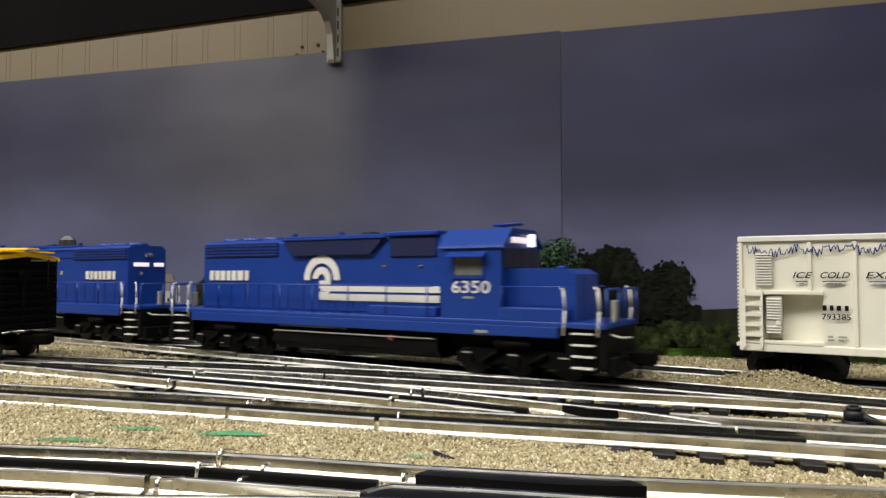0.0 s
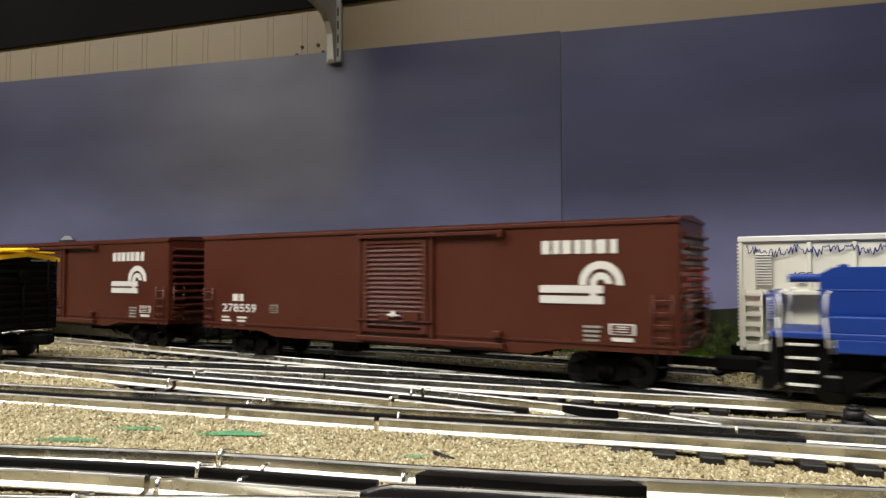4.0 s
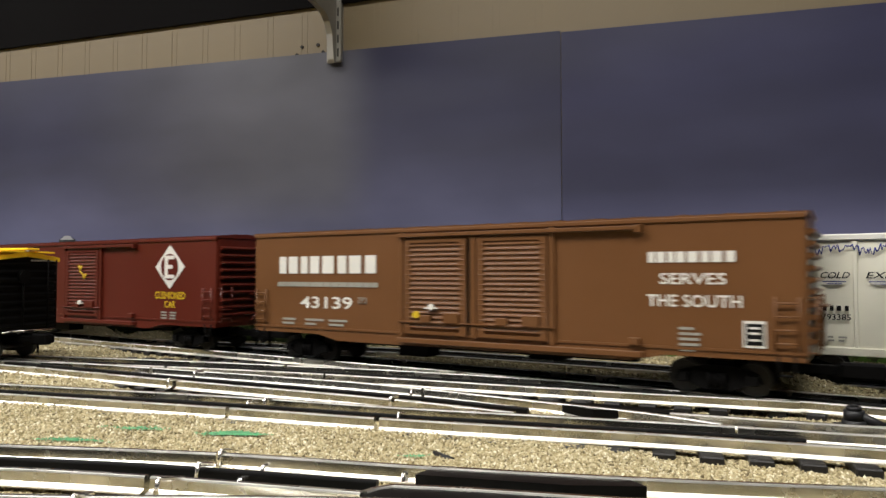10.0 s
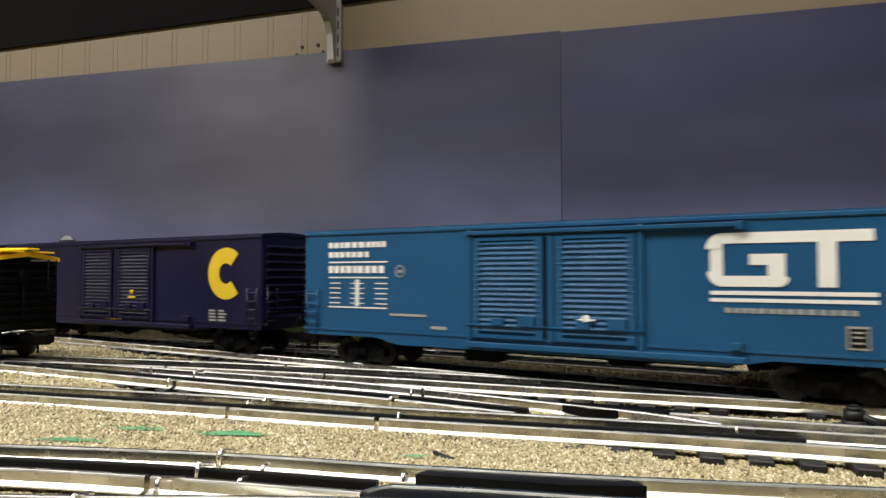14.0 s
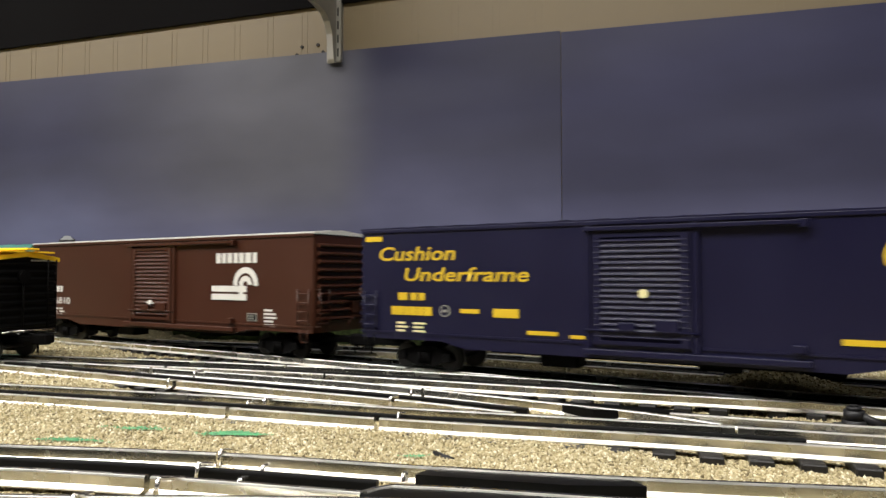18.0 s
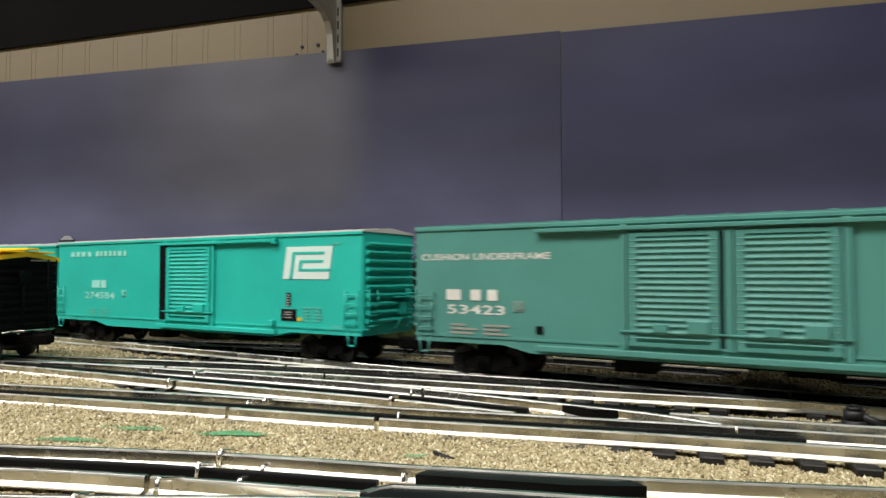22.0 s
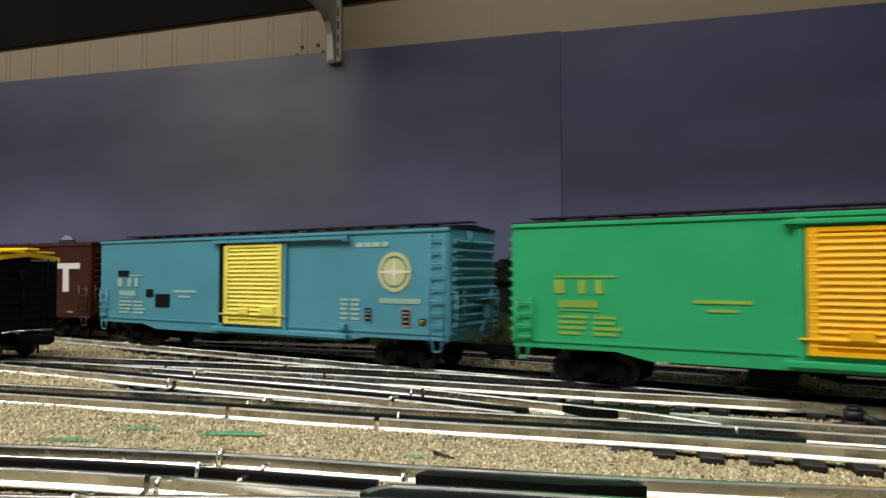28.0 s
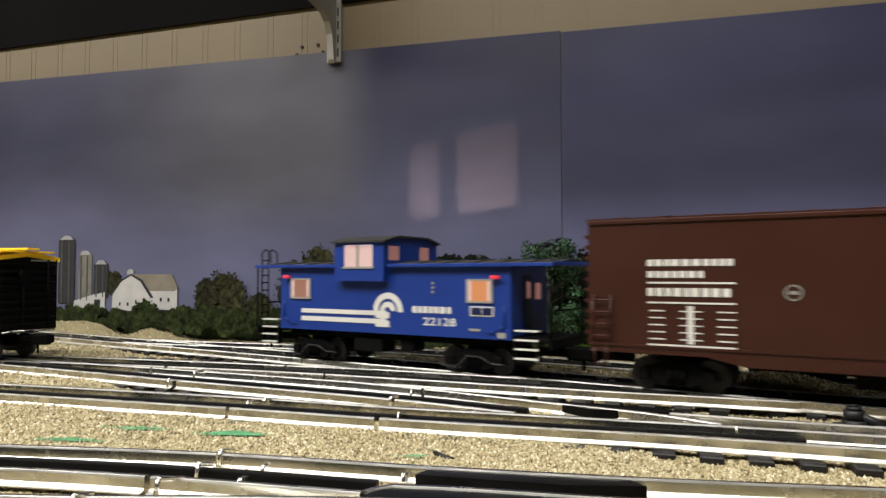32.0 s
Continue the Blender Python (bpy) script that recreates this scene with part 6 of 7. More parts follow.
            bent_rod(bm, [(d * xe, y0, 0.0366), (d * xe, y0, 0.0570), (d * xe, y1, 0.0570), (d * xe, y1, 0.0366)], 0.0008, 5)
            part("end_rail", bm, LOCO_BLUE, t)
        part("m_u_stand", bx([(*sorted((xe - sgn * 0.001, xe - sgn * 0.004)), -0.010, -0.004, 0.0366, 0.0500)]), DIM, t)
        bm = bmesh.new()
        bent_rod(bm, [(d * xe, -0.022, 0.0300), (d * (xe + sgn * 0.006), -0.022, 0.0285), (d * (xe + sgn * 0.006), 0.0, 0.0270)], 0.0007, 5)
        part("uncoupling_lever", bm, WHITE, t)
        bm = bmesh.new()
        for y in (-0.014, 0.012):
            bent_rod(bm, [(d * xe, y, 0.020), (d * (xe + sgn * 0.007), y, 0.014), (d * (xe + sgn * 0.009), y, 0.008)], 0.0010, 5)
        part("air_hose", bm, UNDER, t)
    # long handrails
    for y in (-0.0312, 0.0312):
        bm = bmesh.new()
        rod(bm, (d * -0.172, y, 0.0578), (d * 0.078, y, 0.0578), 0.00055, 5)
        for i in range(8):
            x = -0.168 + 0.0345 * i
            rod(bm, (d * x, y, 0.0368), (d * x, y, 0.0580), 0.0006, 5)
        part("handrail", bm, LOCO_BLUE, t)
        bm = bmesh.new()
        bent_rod(bm, [(d * 0.130, y, 0.0450), (d * 0.130, y, 0.0580), (d * 0.176, y, 0.0580)], 0.00055, 5)
        part("handrail", bm, LOCO_BLUE, t)
    # tank, trucks
    bm = bmesh.new()
    k0, k1 = span(-0.073, 0.080)
    sweep_x(bm, [(-0.0290, 0.0140), (-0.0290, 0.0215), (-0.0255, 0.0262), (0.0255, 0.0262), (0.0290, 0.0215), (0.0290, 0.0140), (0.0220, 0.0085), (-0.0220, 0.0085)], k0, k1)
    tank = part("fuel_tank", bm, UNDER, t, "black fuel tank")
    bm = bmesh.new()
    rod(bm, (d * -0.069, -0.0262, 0.0268), (d * 0.000, -0.0262, 0.0268), 0.0016, 8)
    # the whole reservoir is coloured pale to carry its glint
    part("air_reservoir", bm, DIM, tank, "air reservoir over the tank, its glint painted pale")
    for za, zb in ((-0.071, 0.0222), (-0.066, 0.0272)):
        bm = bmesh.new()
        rod(bm, (d * za, -0.0300, zb), (d * 0.078, -0.0300, zb), 0.0006, 6)
        part("pipe", bm, DIM, tank, "pale pipe along the tank")
    part("fuel_cap", bx([(0.040, 0.044, -0.0302, -0.0285, 0.0195, 0.0235)]), MARKER_OFF, tank, "red fuel cap")
    part("sill_bolster", bx([(-0.165, 0.168, -0.020, 0.020, 0.0180, 0.0336)]), UNDER, t)
    for xc in (-0.128, 0.136):
        tr = part("truck", bx([(xc - 0.03, xc + 0.03, -0.0210, 0.0210, 0.0100, 0.0185)]), TRUCK, t, "black three-axle truck")
        for flip in (1, -1):
            ob = new("side_frame", LOCO_FRAME)
            ob.parent, ob.matrix_basis = tr, pose(d * xc, 0, 0, 0, 0, 0 if flip > 0 else 180)
            for k in (-0.034, 0.0, 0.034):
                w = new("wheel", WHEEL_40)
                w.parent, w.matrix_basis = tr, pose(d * (xc + k), -0.0165 * flip, 0.0105, 0, 0, 0 if flip > 0 else 180)
        bm = bmesh.new()
        rod(bm, (d * xc - 0.013, -0.0275, 0.0215), (d * xc + 0.013, -0.0275, 0.0215), 0.0026, 10)
        part("brake_cylinder", bm, TRUCK, tr)
        # pale bars paint in the highlights on the axle journals
        for k in (-0.034, 0.0, 0.034):
            part("journal_glint", bx([(xc + k - 0.0032, xc + k + 0.0032, -0.0276, -0.0268, 0.0142, 0.0152)], 0.0), DIM, tr, "pale bar painted as a journal highlight")
    # markings: company name, emblem, number
    YH = HY - 0.0009
    bars(wordmark(7, *word, 0.0608, 0.0690), YH, WHITE, t, "company_name")
    arch_logo(t, emblem_x, 0.0625, 0.0180, left=d < 0, length=0.010, y=YH)
    bars([(*bar_span, 0.0530, 0.0576), (*bar_span, 0.0462, 0.0512)], YH, WHITE, t, "stripe", "white hood stripe")
    n0, n1 = span(0.0925, 0.1215) if d > 0 else span(0.0985, 0.1270)
    letters(number, n0, n1, 0.0535, 0.0618, cy - 0.0005, WHITE, t, "number")
    bars([(*span(0.101, 0.109), 0.0500, 0.0514)], cy, DIM, t, "plate")
    bars([(*span(0.111, 0.120), 0.0283, 0.0300)], -0.0322, DIM, t, "plate")
    return t


# ---- caboose ----
MARKER_DIM = material("dim_window", (0.06, 0.04, 0.04), 0.3, emit=0.22, glow=(1.0, 0.45, 0.36))


def caboose():
    t = empty("caboose", Matrix(), "blue caboose with lit windows and a wide cupola", "model caboose", "cars of the passing train")
    y = -0.0290
    # hollow body: floor, four walls with window openings on the far side left plain
    bm = bmesh.new()
    w = 0.0016
    box(bm, -0.100, 0.100, y, y + w, 0.0240, 0.0722)
    body = part("body", bm, CABOOSE_BLUE, t)
    bm = prism(bmesh.new(), [(-0.100, 0.0240), (0.100, 0.0240), (0.100, 0.0722), (0.0040, 0.0722), (0.0040, 0.0605), (-0.0405, 0.0605), (-0.0405, 0.0722), (-0.100, 0.0722)], -y - w, -y)
    part("side_wall", bm, CABOOSE_BLUE, t)
    bm = bmesh.new()
    box(bm, -0.100, 0.100, y + w, -y - w, 0.0240, 0.0260)
    part("floor_plate", bm, UNDER, t)
    for xa in (-0.100, 0.0984):
        part("end_wall", box(bmesh.new(), xa, xa + 0.0016, y + w, -y - w, 0.0260, 0.0722), CABOOSE_BLUE, t)
    bm = bmesh.new()
    sweep_x(bm, [(y - 0.0032, 0.0715), (y - 0.0032, 0.0728), (0.0, 0.0760), (-y + 0.0032, 0.0728), (-y + 0.0032, 0.0715), (0.0, 0.0745)], -0.1245, -0.0418)
    sweep_x(bm, [(y - 0.0032, 0.0715), (y - 0.0032, 0.0728), (0.0, 0.0760), (-y + 0.0032, 0.0728), (-y + 0.0032, 0.0715), (0.0, 0.0745)], 0.0056, 0.1300)
    for x in [-0.115 + 0.0205 * i for i in range(12)]:
        if x < -0.045 or x > 0.008:
            sweep_x(bm, [(y - 0.0025, 0.0727), (y - 0.0025, 0.0734), (0.0, 0.0767), (-y + 0.0025, 0.0734), (-y + 0.0025, 0.0727)], x, x + 0.0018)
    roof = part("roof", bm, ROOF_GREY, t, "dark grey ribbed roof")
    part("roof_edge", boxes([(-0.1248, -0.0418, y - 0.0042, y - 0.0030, 0.0708, 0.0732), (0.0056, 0.1302, y - 0.0042, y - 0.0030, 0.0708, 0.0732), (0.1296, 0.1306, y, -y, 0.0712, 0.0740)], 0.0003), CABOOSE_BLUE, roof)
    # cupola: wider than the body, open inside, with windows all round
    cy0 = -0.0348
    bm = bmesh.new()
    x0, x1, z0, z1 = -0.0405, 0.0040, 0.0610, 0.0890
    box(bm, x0, x1, cy0, cy0 + w, z0, 0.0712), box(bm, x0, x1, cy0, cy0 + w, 0.0872, z1)
    box(bm, x0, -0.0320, cy0, cy0 + w, 0.0712, 0.0872), box(bm, -0.0056, x1, cy0, cy0 + w, 0.0712, 0.0872)
    box(bm, x0, x1, -cy0 - w, -cy0, z0, 0.0712), box(bm, x0, x1, -cy0 - w, -cy0, 0.0872, z1)
    box(bm, x0, -0.0278, -cy0 - w, -cy0, 0.0712, 0.0872), box(bm, -0.0055, x1, -cy0 - w, -cy0, 0.0712, 0.0872)
    box(bm, -0.0203, -0.0168, -cy0 - w, -cy0, 0.0712, 0.0872)
    for xe in (x0, x1 - w):
        box(bm, xe, xe + w, cy0 + w, -cy0 - w, z0, 0.0760), box(bm, xe, xe + w, cy0 + w, -cy0 - w, 0.0862, z1)
        for ya, yb in ((cy0 + w, -0.0285), (-0.0150, 0.0110), (0.0245, -cy0 - w)):
            box(bm, xe, xe + w, ya, yb, 0.0760, 0.0862)
        sweep_x(bm, [(cy0 + 0.0010, z1 - 0.0003), (-0.0200, 0.0932), (0.0200, 0.0932), (-cy0 - 0.0010, z1 - 0.0003)], xe, xe + w)
    box(bm, x0, x1, cy0 + w, -0.0300, z0, z0 + w), box(bm, x0, x1, 0.0300, -cy0 - w, z0, z0 + w)
    cup = part("cupola", bm, CABOOSE_BLUE, t, "wide blue cupola")
    bm = bmesh.new()
    sweep_x(bm, [(cy0 - 0.0022, 0.0886), (cy0 - 0.0022, 0.0898), (-0.020, 0.0938), (0.020, 0.0938), (-cy0 + 0.0022, 0.0898), (-cy0 + 0.0022, 0.0886), (0.020, 0.0922), (-0.020, 0.0922)], x0 - 0.0025, x1 + 0.0025)
    part("cupola_roof", bm, ROOF_GREY, cup, "dark grey cupola roof")
    part("cupola_window", boxes([(-0.0318, -0.0058, cy0 + 0.0006, cy0 + 0.0010, 0.0714, 0.0870)]), LIT_CUPOLA, cup, "lit cupola window")
    part("window_bar", boxes([(-0.0202, -0.0186, cy0 - 0.0004, cy0 + 0.0012, 0.0712, 0.0872), (-0.0330, -0.0045, cy0 - 0.0008, cy0 + 0.0006, 0.0700, 0.0714)]), DIM, cup)
    for ya, yb in ((-0.0285, -0.0150), (0.0110, 0.0245)):
        for xw in (x0 + 0.0008, x1 - 0.0008):
            part("cupola_end_window", boxes([(xw - 0.0002, xw + 0.0002, ya, yb, 0.0760, 0.0862)]), MARKER_DIM, cup, "dimly lit cupola end window")
    # side windows with frames
    for a, b in ((-0.0882, -0.0697), (0.0689, 0.0864)):
        wd = part("window", boxes([(a, b, y - 0.0006, y + 0.0004, 0.0482, 0.0618)]), LIT_WARM if a > 0 else LIT_LOW, body, "warmly lit side window")
        part("window_frame", boxes([(a - 0.0010, b + 0.0010, y - 0.0012, y + 0.0002, 0.0472, 0.0484), (a - 0.0010, b + 0.0010, y - 0.0012, y + 0.0002, 0.0616, 0.0628), (a - 0.0010, a + 0.0006, y - 0.0012, y + 0.0002, 0.0484, 0.0616), (b - 0.0006, b + 0.0010, y - 0.0012, y + 0.0002, 0.0484, 0.0616)]), DIM, wd)
        part("curtain", boxes([(a + 0.0006, a + 0.0026, y - 0.0010, y - 0.0006, 0.0486, 0.0614), (b - 0.0026, b - 0.0006, y - 0.0010, y - 0.0006, 0.0486, 0.0614)]), LIT_CUPOLA, wd)
    part("end_door", boxes([(0.0998, 0.1008, -0.0095, 0.0015, 0.0265, 0.0655)], 0.0003), LOCO_DARK, body)
    part("end_window", boxes([(0.1000, 0.1012, 0.0090, 0.0150, 0.0490, 0.0600)]), MARKER_DIM, body, "dimly lit end window")
    part("end_door_window", boxes([(0.1006, 0.1013, -0.0062, -0.0022, 0.0500, 0.0610)]), MARKER_DIM, body)
    for x in (-0.0915, 0.0905):
        bm = bmesh.new()
        rod(bm, (x, y, 0.0640), (x, y - 0.0040, 0.0640), 0.0013, 10)
        rod(bm, (x - 0.0032, y - 0.003, 0.0640), (x + 0.0024, y - 0.003, 0.0640), 0.0012, 10)
        part("marker_lamp", bm, MARKER, t, "glowing red marker lamp")
    # the lamp inside the cupola
    bm = bmesh.new()
    bmesh.ops.create_icosphere(bm, subdivisions=2, radius=0.0012, matrix=Matrix.Translation((-0.0056, 0.0, 0.0583)))
    part("bulb", bm, LIT_BULB, t, "small glowing bulb")
    # end platforms, steps, ladders, rails
    for s in (-1, 1):
        p = part("platform", boxes([(*sorted((s * 0.100, s * 0.127)), -0.0270, 0.0270, 0.0228, 0.0252), (*sorted((s * 0.1255, s * 0.1275)), -0.0285, 0.0285, 0.0190, 0.0255)], 0.0003), UNDER, t, "black end platform")
        for i in range(4):
            z = 0.0125 + 0.0058 * i
            part("step", boxes([(*sorted((s * 0.1030, s * 0.1190)), -0.0305, -0.0255, z, z + 0.0009)]), WHITE, p, "white-edged step")
        part("step_side", boxes([(*sorted((s * 0.1020, s * 0.1028)), -0.0300, -0.0255, 0.0115, 0.0250), (*sorted((s * 0.1192, s * 0.1200)), -0.0300, -0.0255, 0.0115, 0.0250)]), UNDER, p)
        bm = bmesh.new()
        for yy in (-0.0240, -0.0170):
            bent_rod(bm, [(s * 0.1265, yy, 0.0245), (s * 0.1265, yy, 0.0830), (s * 0.1225, yy, 0.0860), (s * 0.1170, yy, 0.0830), (s * 0.1165, yy, 0.0750)], 0.0006, 5)
        for i in range(9):
            rod(bm, (s * 0.1265, -0.0240, 0.029 + 0.006 * i), (s * 0.1265, -0.0170, 0.029 + 0.006 * i), 0.0005, 5)
        part("end_ladder", bm, UNDER, t)
        bm = bmesh.new()
        for yy in (-0.0285, 0.0285):
            bent_rod(bm, [(s * 0.1265, yy, 0.0245), (s * 0.1265, yy, 0.0720)], 0.0007, 5)
        bent_rod(bm, [(s * 0.1265, -0.0165, 0.0430), (s * 0.1265, 0.0285, 0.0430)], 0.0007, 5)
        part("end_rail", bm, UNDER, t)
        freight_truck(t, s * 0.0700)
        coupler(t, s * 0.1255, s)
    bm = bmesh.new()
    bent_rod(bm, [(-0.0960, y - 0.0014, 0.0460), (-0.0955, y - 0.0014, 0.0330), (-0.0880, y - 0.0014, 0.0290), (-0.0820, y - 0.0014, 0.0290)], 0.00045, 5)
    part("grab_iron", bm, CABOOSE_BLUE, t)
    bm = bmesh.new()
    bent_rod(bm, [(0.0960, y - 0.0014, 0.0460), (0.0955, y - 0.0014, 0.0330), (0.0880, y - 0.0014, 0.0290), (0.0820, y - 0.0014, 0.0290)], 0.00045, 5)
    part("grab_iron", bm, CABOOSE_BLUE, t)
    for x in (-0.0700, 0.0700):
        bm = bmesh.new()
        bent_rod(bm, [(x - 0.024, -0.0262, 0.0050), (x - 0.012, -0.0262, 0.0040), (x - 0.004, -0.0262, 0.0120), (x + 0.006, -0.0262, 0.0118), (x + 0.014, -0.0262, 0.0080), (x + 0.024, -0.0262, 0.0076)], 0.0006, 6)
        part("brake_pipe", bm, ROOF_GREY, t, "pale brake pipe along the trucks")
    part("underframe", boxes([(-0.0985, 0.0985, -0.020, 0.020, 0.0185, 0.0240), (-0.030, -0.004, -0.0250, -0.008, 0.0100, 0.0200), (0.010, 0.022, -0.0230, -0.008, 0.0120, 0.0200)], 0.0006), UNDER, t)
    # smoke jack and markings
    bm = bmesh.new()
    rod(bm, (0.0560, 0.010, 0.0740), (0.0560, 0.010, 0.0800), 0.0016, 10)
    part("stovepipe", bm, ROOF_BLACK, t)
    yb = y - 0.0003
    arch_logo(t, 0.0040, 0.0402, 0.0128, True, 0.012, y=yb)
    bars([(-0.0780, 0.0030, 0.0367, 0.0399), (-0.0780, 0.0030, 0.0308, 0.0342)], yb, WHITE, t, "stripe", "white side stripe")
    bars(wordmark(7, 0.0248, 0.0568, 0.0395, 0.0440), yb, WHITE, t, "company_name")
    letters("22128", 0.0339, 0.0597, 0.0312, 0.0366, yb, WHITE, t, "number")
    bars([(0.0706, 0.0879, 0.0386, 0.0450)], yb, WHITE, t, "placard")
    bars([(0.0716, 0.0790, 0.0394, 0.0442), (0.0798, 0.0869, 0.0394, 0.0442)], yb - 0.0003, LOCO_DARK, t, "placard_face")
    bars([(0.0405, 0.0425, 0.0530 + 0.0030 * i, 0.0548 + 0.0030 * i) for i in range(3)] + [(0.0700, 0.0780, 0.0288, 0.0304), (0.0905, 0.0965, 0.0250, 0.0285)], yb, DIM, t, "small_print")
    return t


# ---- standing cars ----
def refrigerator_car():
    m = Matrix.Translation(MID + N * 0.074 + U * 0.1925) @ Matrix.Rotation(math.atan2(U.y, U.x), 4, "Z") @ Matrix.Diagonal((1.025, 1.0, 0.992, 1.0))
    t = empty("refrigerator_car", m, "off-white refrigerator car standing on the siding", "model train car")
    y, ln, top = -0.0330, 0.470, 0.0888
    bm = boxes([(0.0015, ln, y + 0.0012, -y - 0.0012, 0.0555, top)])
    box(bm, 0.0450, ln, y + 0.0012, -y - 0.0012, 0.0220, 0.0555)
    box(bm, 0.0015, 0.0450, y + 0.0085, -y - 0.0012, 0.0220, 0.0555)
    body = part("body", bm, REEFER, t)
    part("roof", boxes([(-0.0005, ln + 0.001, y - 0.0006, -y + 0.0006, top - 0.0024, top + 0.0014)], 0.0006), WHITE, t)
    part("corner_post", boxes([(0.0, 0.0022, y - 0.0002, y + 0.003, 0.0210, top - 0.002)], 0.0003), REEFER, t)
    part("side_sill", boxes([(0.0, ln, y - 0.0004, y + 0.004, 0.0188, 0.0236)], 0.0004), REEFER, t)
    for i, x in enumerate((0.0372, 0.0600, 0.0850, 0.110, 0.135, 0.160, 0.185, 0.21, 0.235, 0.26, 0.285, 0.31, 0.335, 0.36, 0.385, 0.41, 0.435, 0.458)):
        part("rib", boxes([(x, x + 0.0022, y - 0.0002, y + 0.002, 0.0540 if i == 0 else 0.0236, top - 0.003)], 0.0003), REEFER, t)
    # machinery compartment: louvres, ladder, box
    part("shelf_edge", boxes([(0.0085, 0.0450, y - 0.0014, y + 0.0090, 0.0540, 0.0565)], 0.0003), REEFER, t)
    part("compartment_floor", boxes([(0.0030, 0.0450, y - 0.0008, y + 0.0090, 0.0236, 0.0258)], 0.0003), REEFER, t)
    g1 = part("upper_louvre", boxes([(0.0092, 0.0188, y - 0.0002, y + 0.0020, 0.0590, 0.0800)]), REEFER_G, t, "ribbed white louvre")
    for i in range(12):
        bm = sweep_x(bmesh.new(), [(y - 0.0002, 0.0597 + 0.0017 * i), (y - 0.0014, 0.0599 + 0.0017 * i), (y - 0.0002, 0.0608 + 0.0017 * i)], 0.0096, 0.0184)
        part("slat", bm, WHITE, g1)
    g2 = part("lower_louvre", boxes([(0.0150, 0.0236, y - 0.0002, y + 0.0088, 0.0300, 0.0532)]), REEFER_G, t, "ribbed white louvre")
    for i in range(13):
        if i in (3, 4):
            continue
        bm = sweep_x(bmesh.new(), [(y - 0.0002, 0.0304 + 0.0017 * i), (y - 0.0014, 0.0306 + 0.0017 * i), (y - 0.0002, 0.0315 + 0.0017 * i)], 0.0154, 0.0230)
        part("slat", bm, WHITE, g2)
    part("gauge_box", boxes([(0.0205, 0.0228, y - 0.0022, y, 0.0355, 0.0380)], 0.0003), REEFER, g2)
    bm = bmesh.new()
    for x in (0.0030, 0.0125):
        box(bm, x - 0.0008, x + 0.0008, y - 0.0026, y - 0.0012, 0.0212, 0.0575)
    for i in range(5):
        z = 0.0280 + 0.0063 * i
        box(bm, 0.0030, 0.0125, y - 0.0030, y - 0.0014, z, z + 0.0022)
    part("ladder", bm, REEFER, t)
    bm = boxes([(0.0040, 0.0125, y - 0.0004, y + 0.008, 0.0290, 0.0560)])
    part("ladder_panel", bm, REEFER, t)
    bm = bmesh.new()
    for i in range(26):
        z = 0.0270 + 0.0023 * i
        box(bm, -0.0012, 0.0006, y + 0.0015, -y - 0.0015, z, z + 0.0012)
    part("end_panel", bm, REEFER, t, "ribbed white end")
    part("end_platform", boxes([(-0.0022, 0.0005, y + 0.002, -y - 0.002, 0.0212, 0.0236)], 0.0003), REEFER, t)
    part("door", boxes([(0.205, 0.262, y - 0.0012, y + 0.002, 0.0270, 0.0850)], 0.0004), REEFER, t)
    # icicle garland under the eave
    bm, rnd, x, z = bmesh.new(), random.Random(8), 0.0045, 0.0832
    while x < ln - 0.004:
        nx = x + rnd.uniform(0.0004, 0.0011)
        nz = 0.0812 + rnd.uniform(-0.0034, 0.0030) + 0.0010 * math.sin(x * 260)
        rod(bm, (x, y - 0.0006, z), (nx, y - 0.0006, nz), rnd.uniform(0.00018, 0.00038), 4)
        x, z = nx, nz
    part("icicle_trim", bm, NAVYP, t, "jagged dark blue painted icicle line")
    for txt, a, b in (("ICE", 0.0300, 0.0392), ("COLD", 0.0438, 0.0585), ("EXPRESS", 0.0668, 0.0940)):
        letters(txt, a, b, 0.0640, 0.0678, y - 0.0004, BLACKP, t, "slogan", shear=0.35)
        bars([(a + 0.001, b - 0.002, 0.0618, 0.0624), (a + 0.003, b - 0.004, 0.0606, 0.0611)], y - 0.0004, NAVYP, t, "underline")
    bars(wordmark(4, 0.0446, 0.0590, 0.0449, 0.0480, 0.45), y - 0.0004, BLACKP, t, "reporting_mark")
    letters("793385", 0.0442, 0.0586, 0.0395, 0.0430, y - 0.0004, BLACKP, t, "number")
    bars(small_print(0.0470, 0.0575, 0.0270, 0.0310, 2, 2, 41), y - 0.0004, DIM, t, "small_print")
    for x in (0.029, ln - 0.029):
        freight_truck(t, x)
    coupler(t, 0.014, -1)
    coupler(t, ln + 0.002, 1)
    part("underframe", boxes([(0.090, ln - 0.09, -0.006, 0.006, 0.0140, 0.0215), (0.12, 0.16, -0.024, -0.008, 0.010, 0.0205)], 0.0006), UNDER, t)
    return t


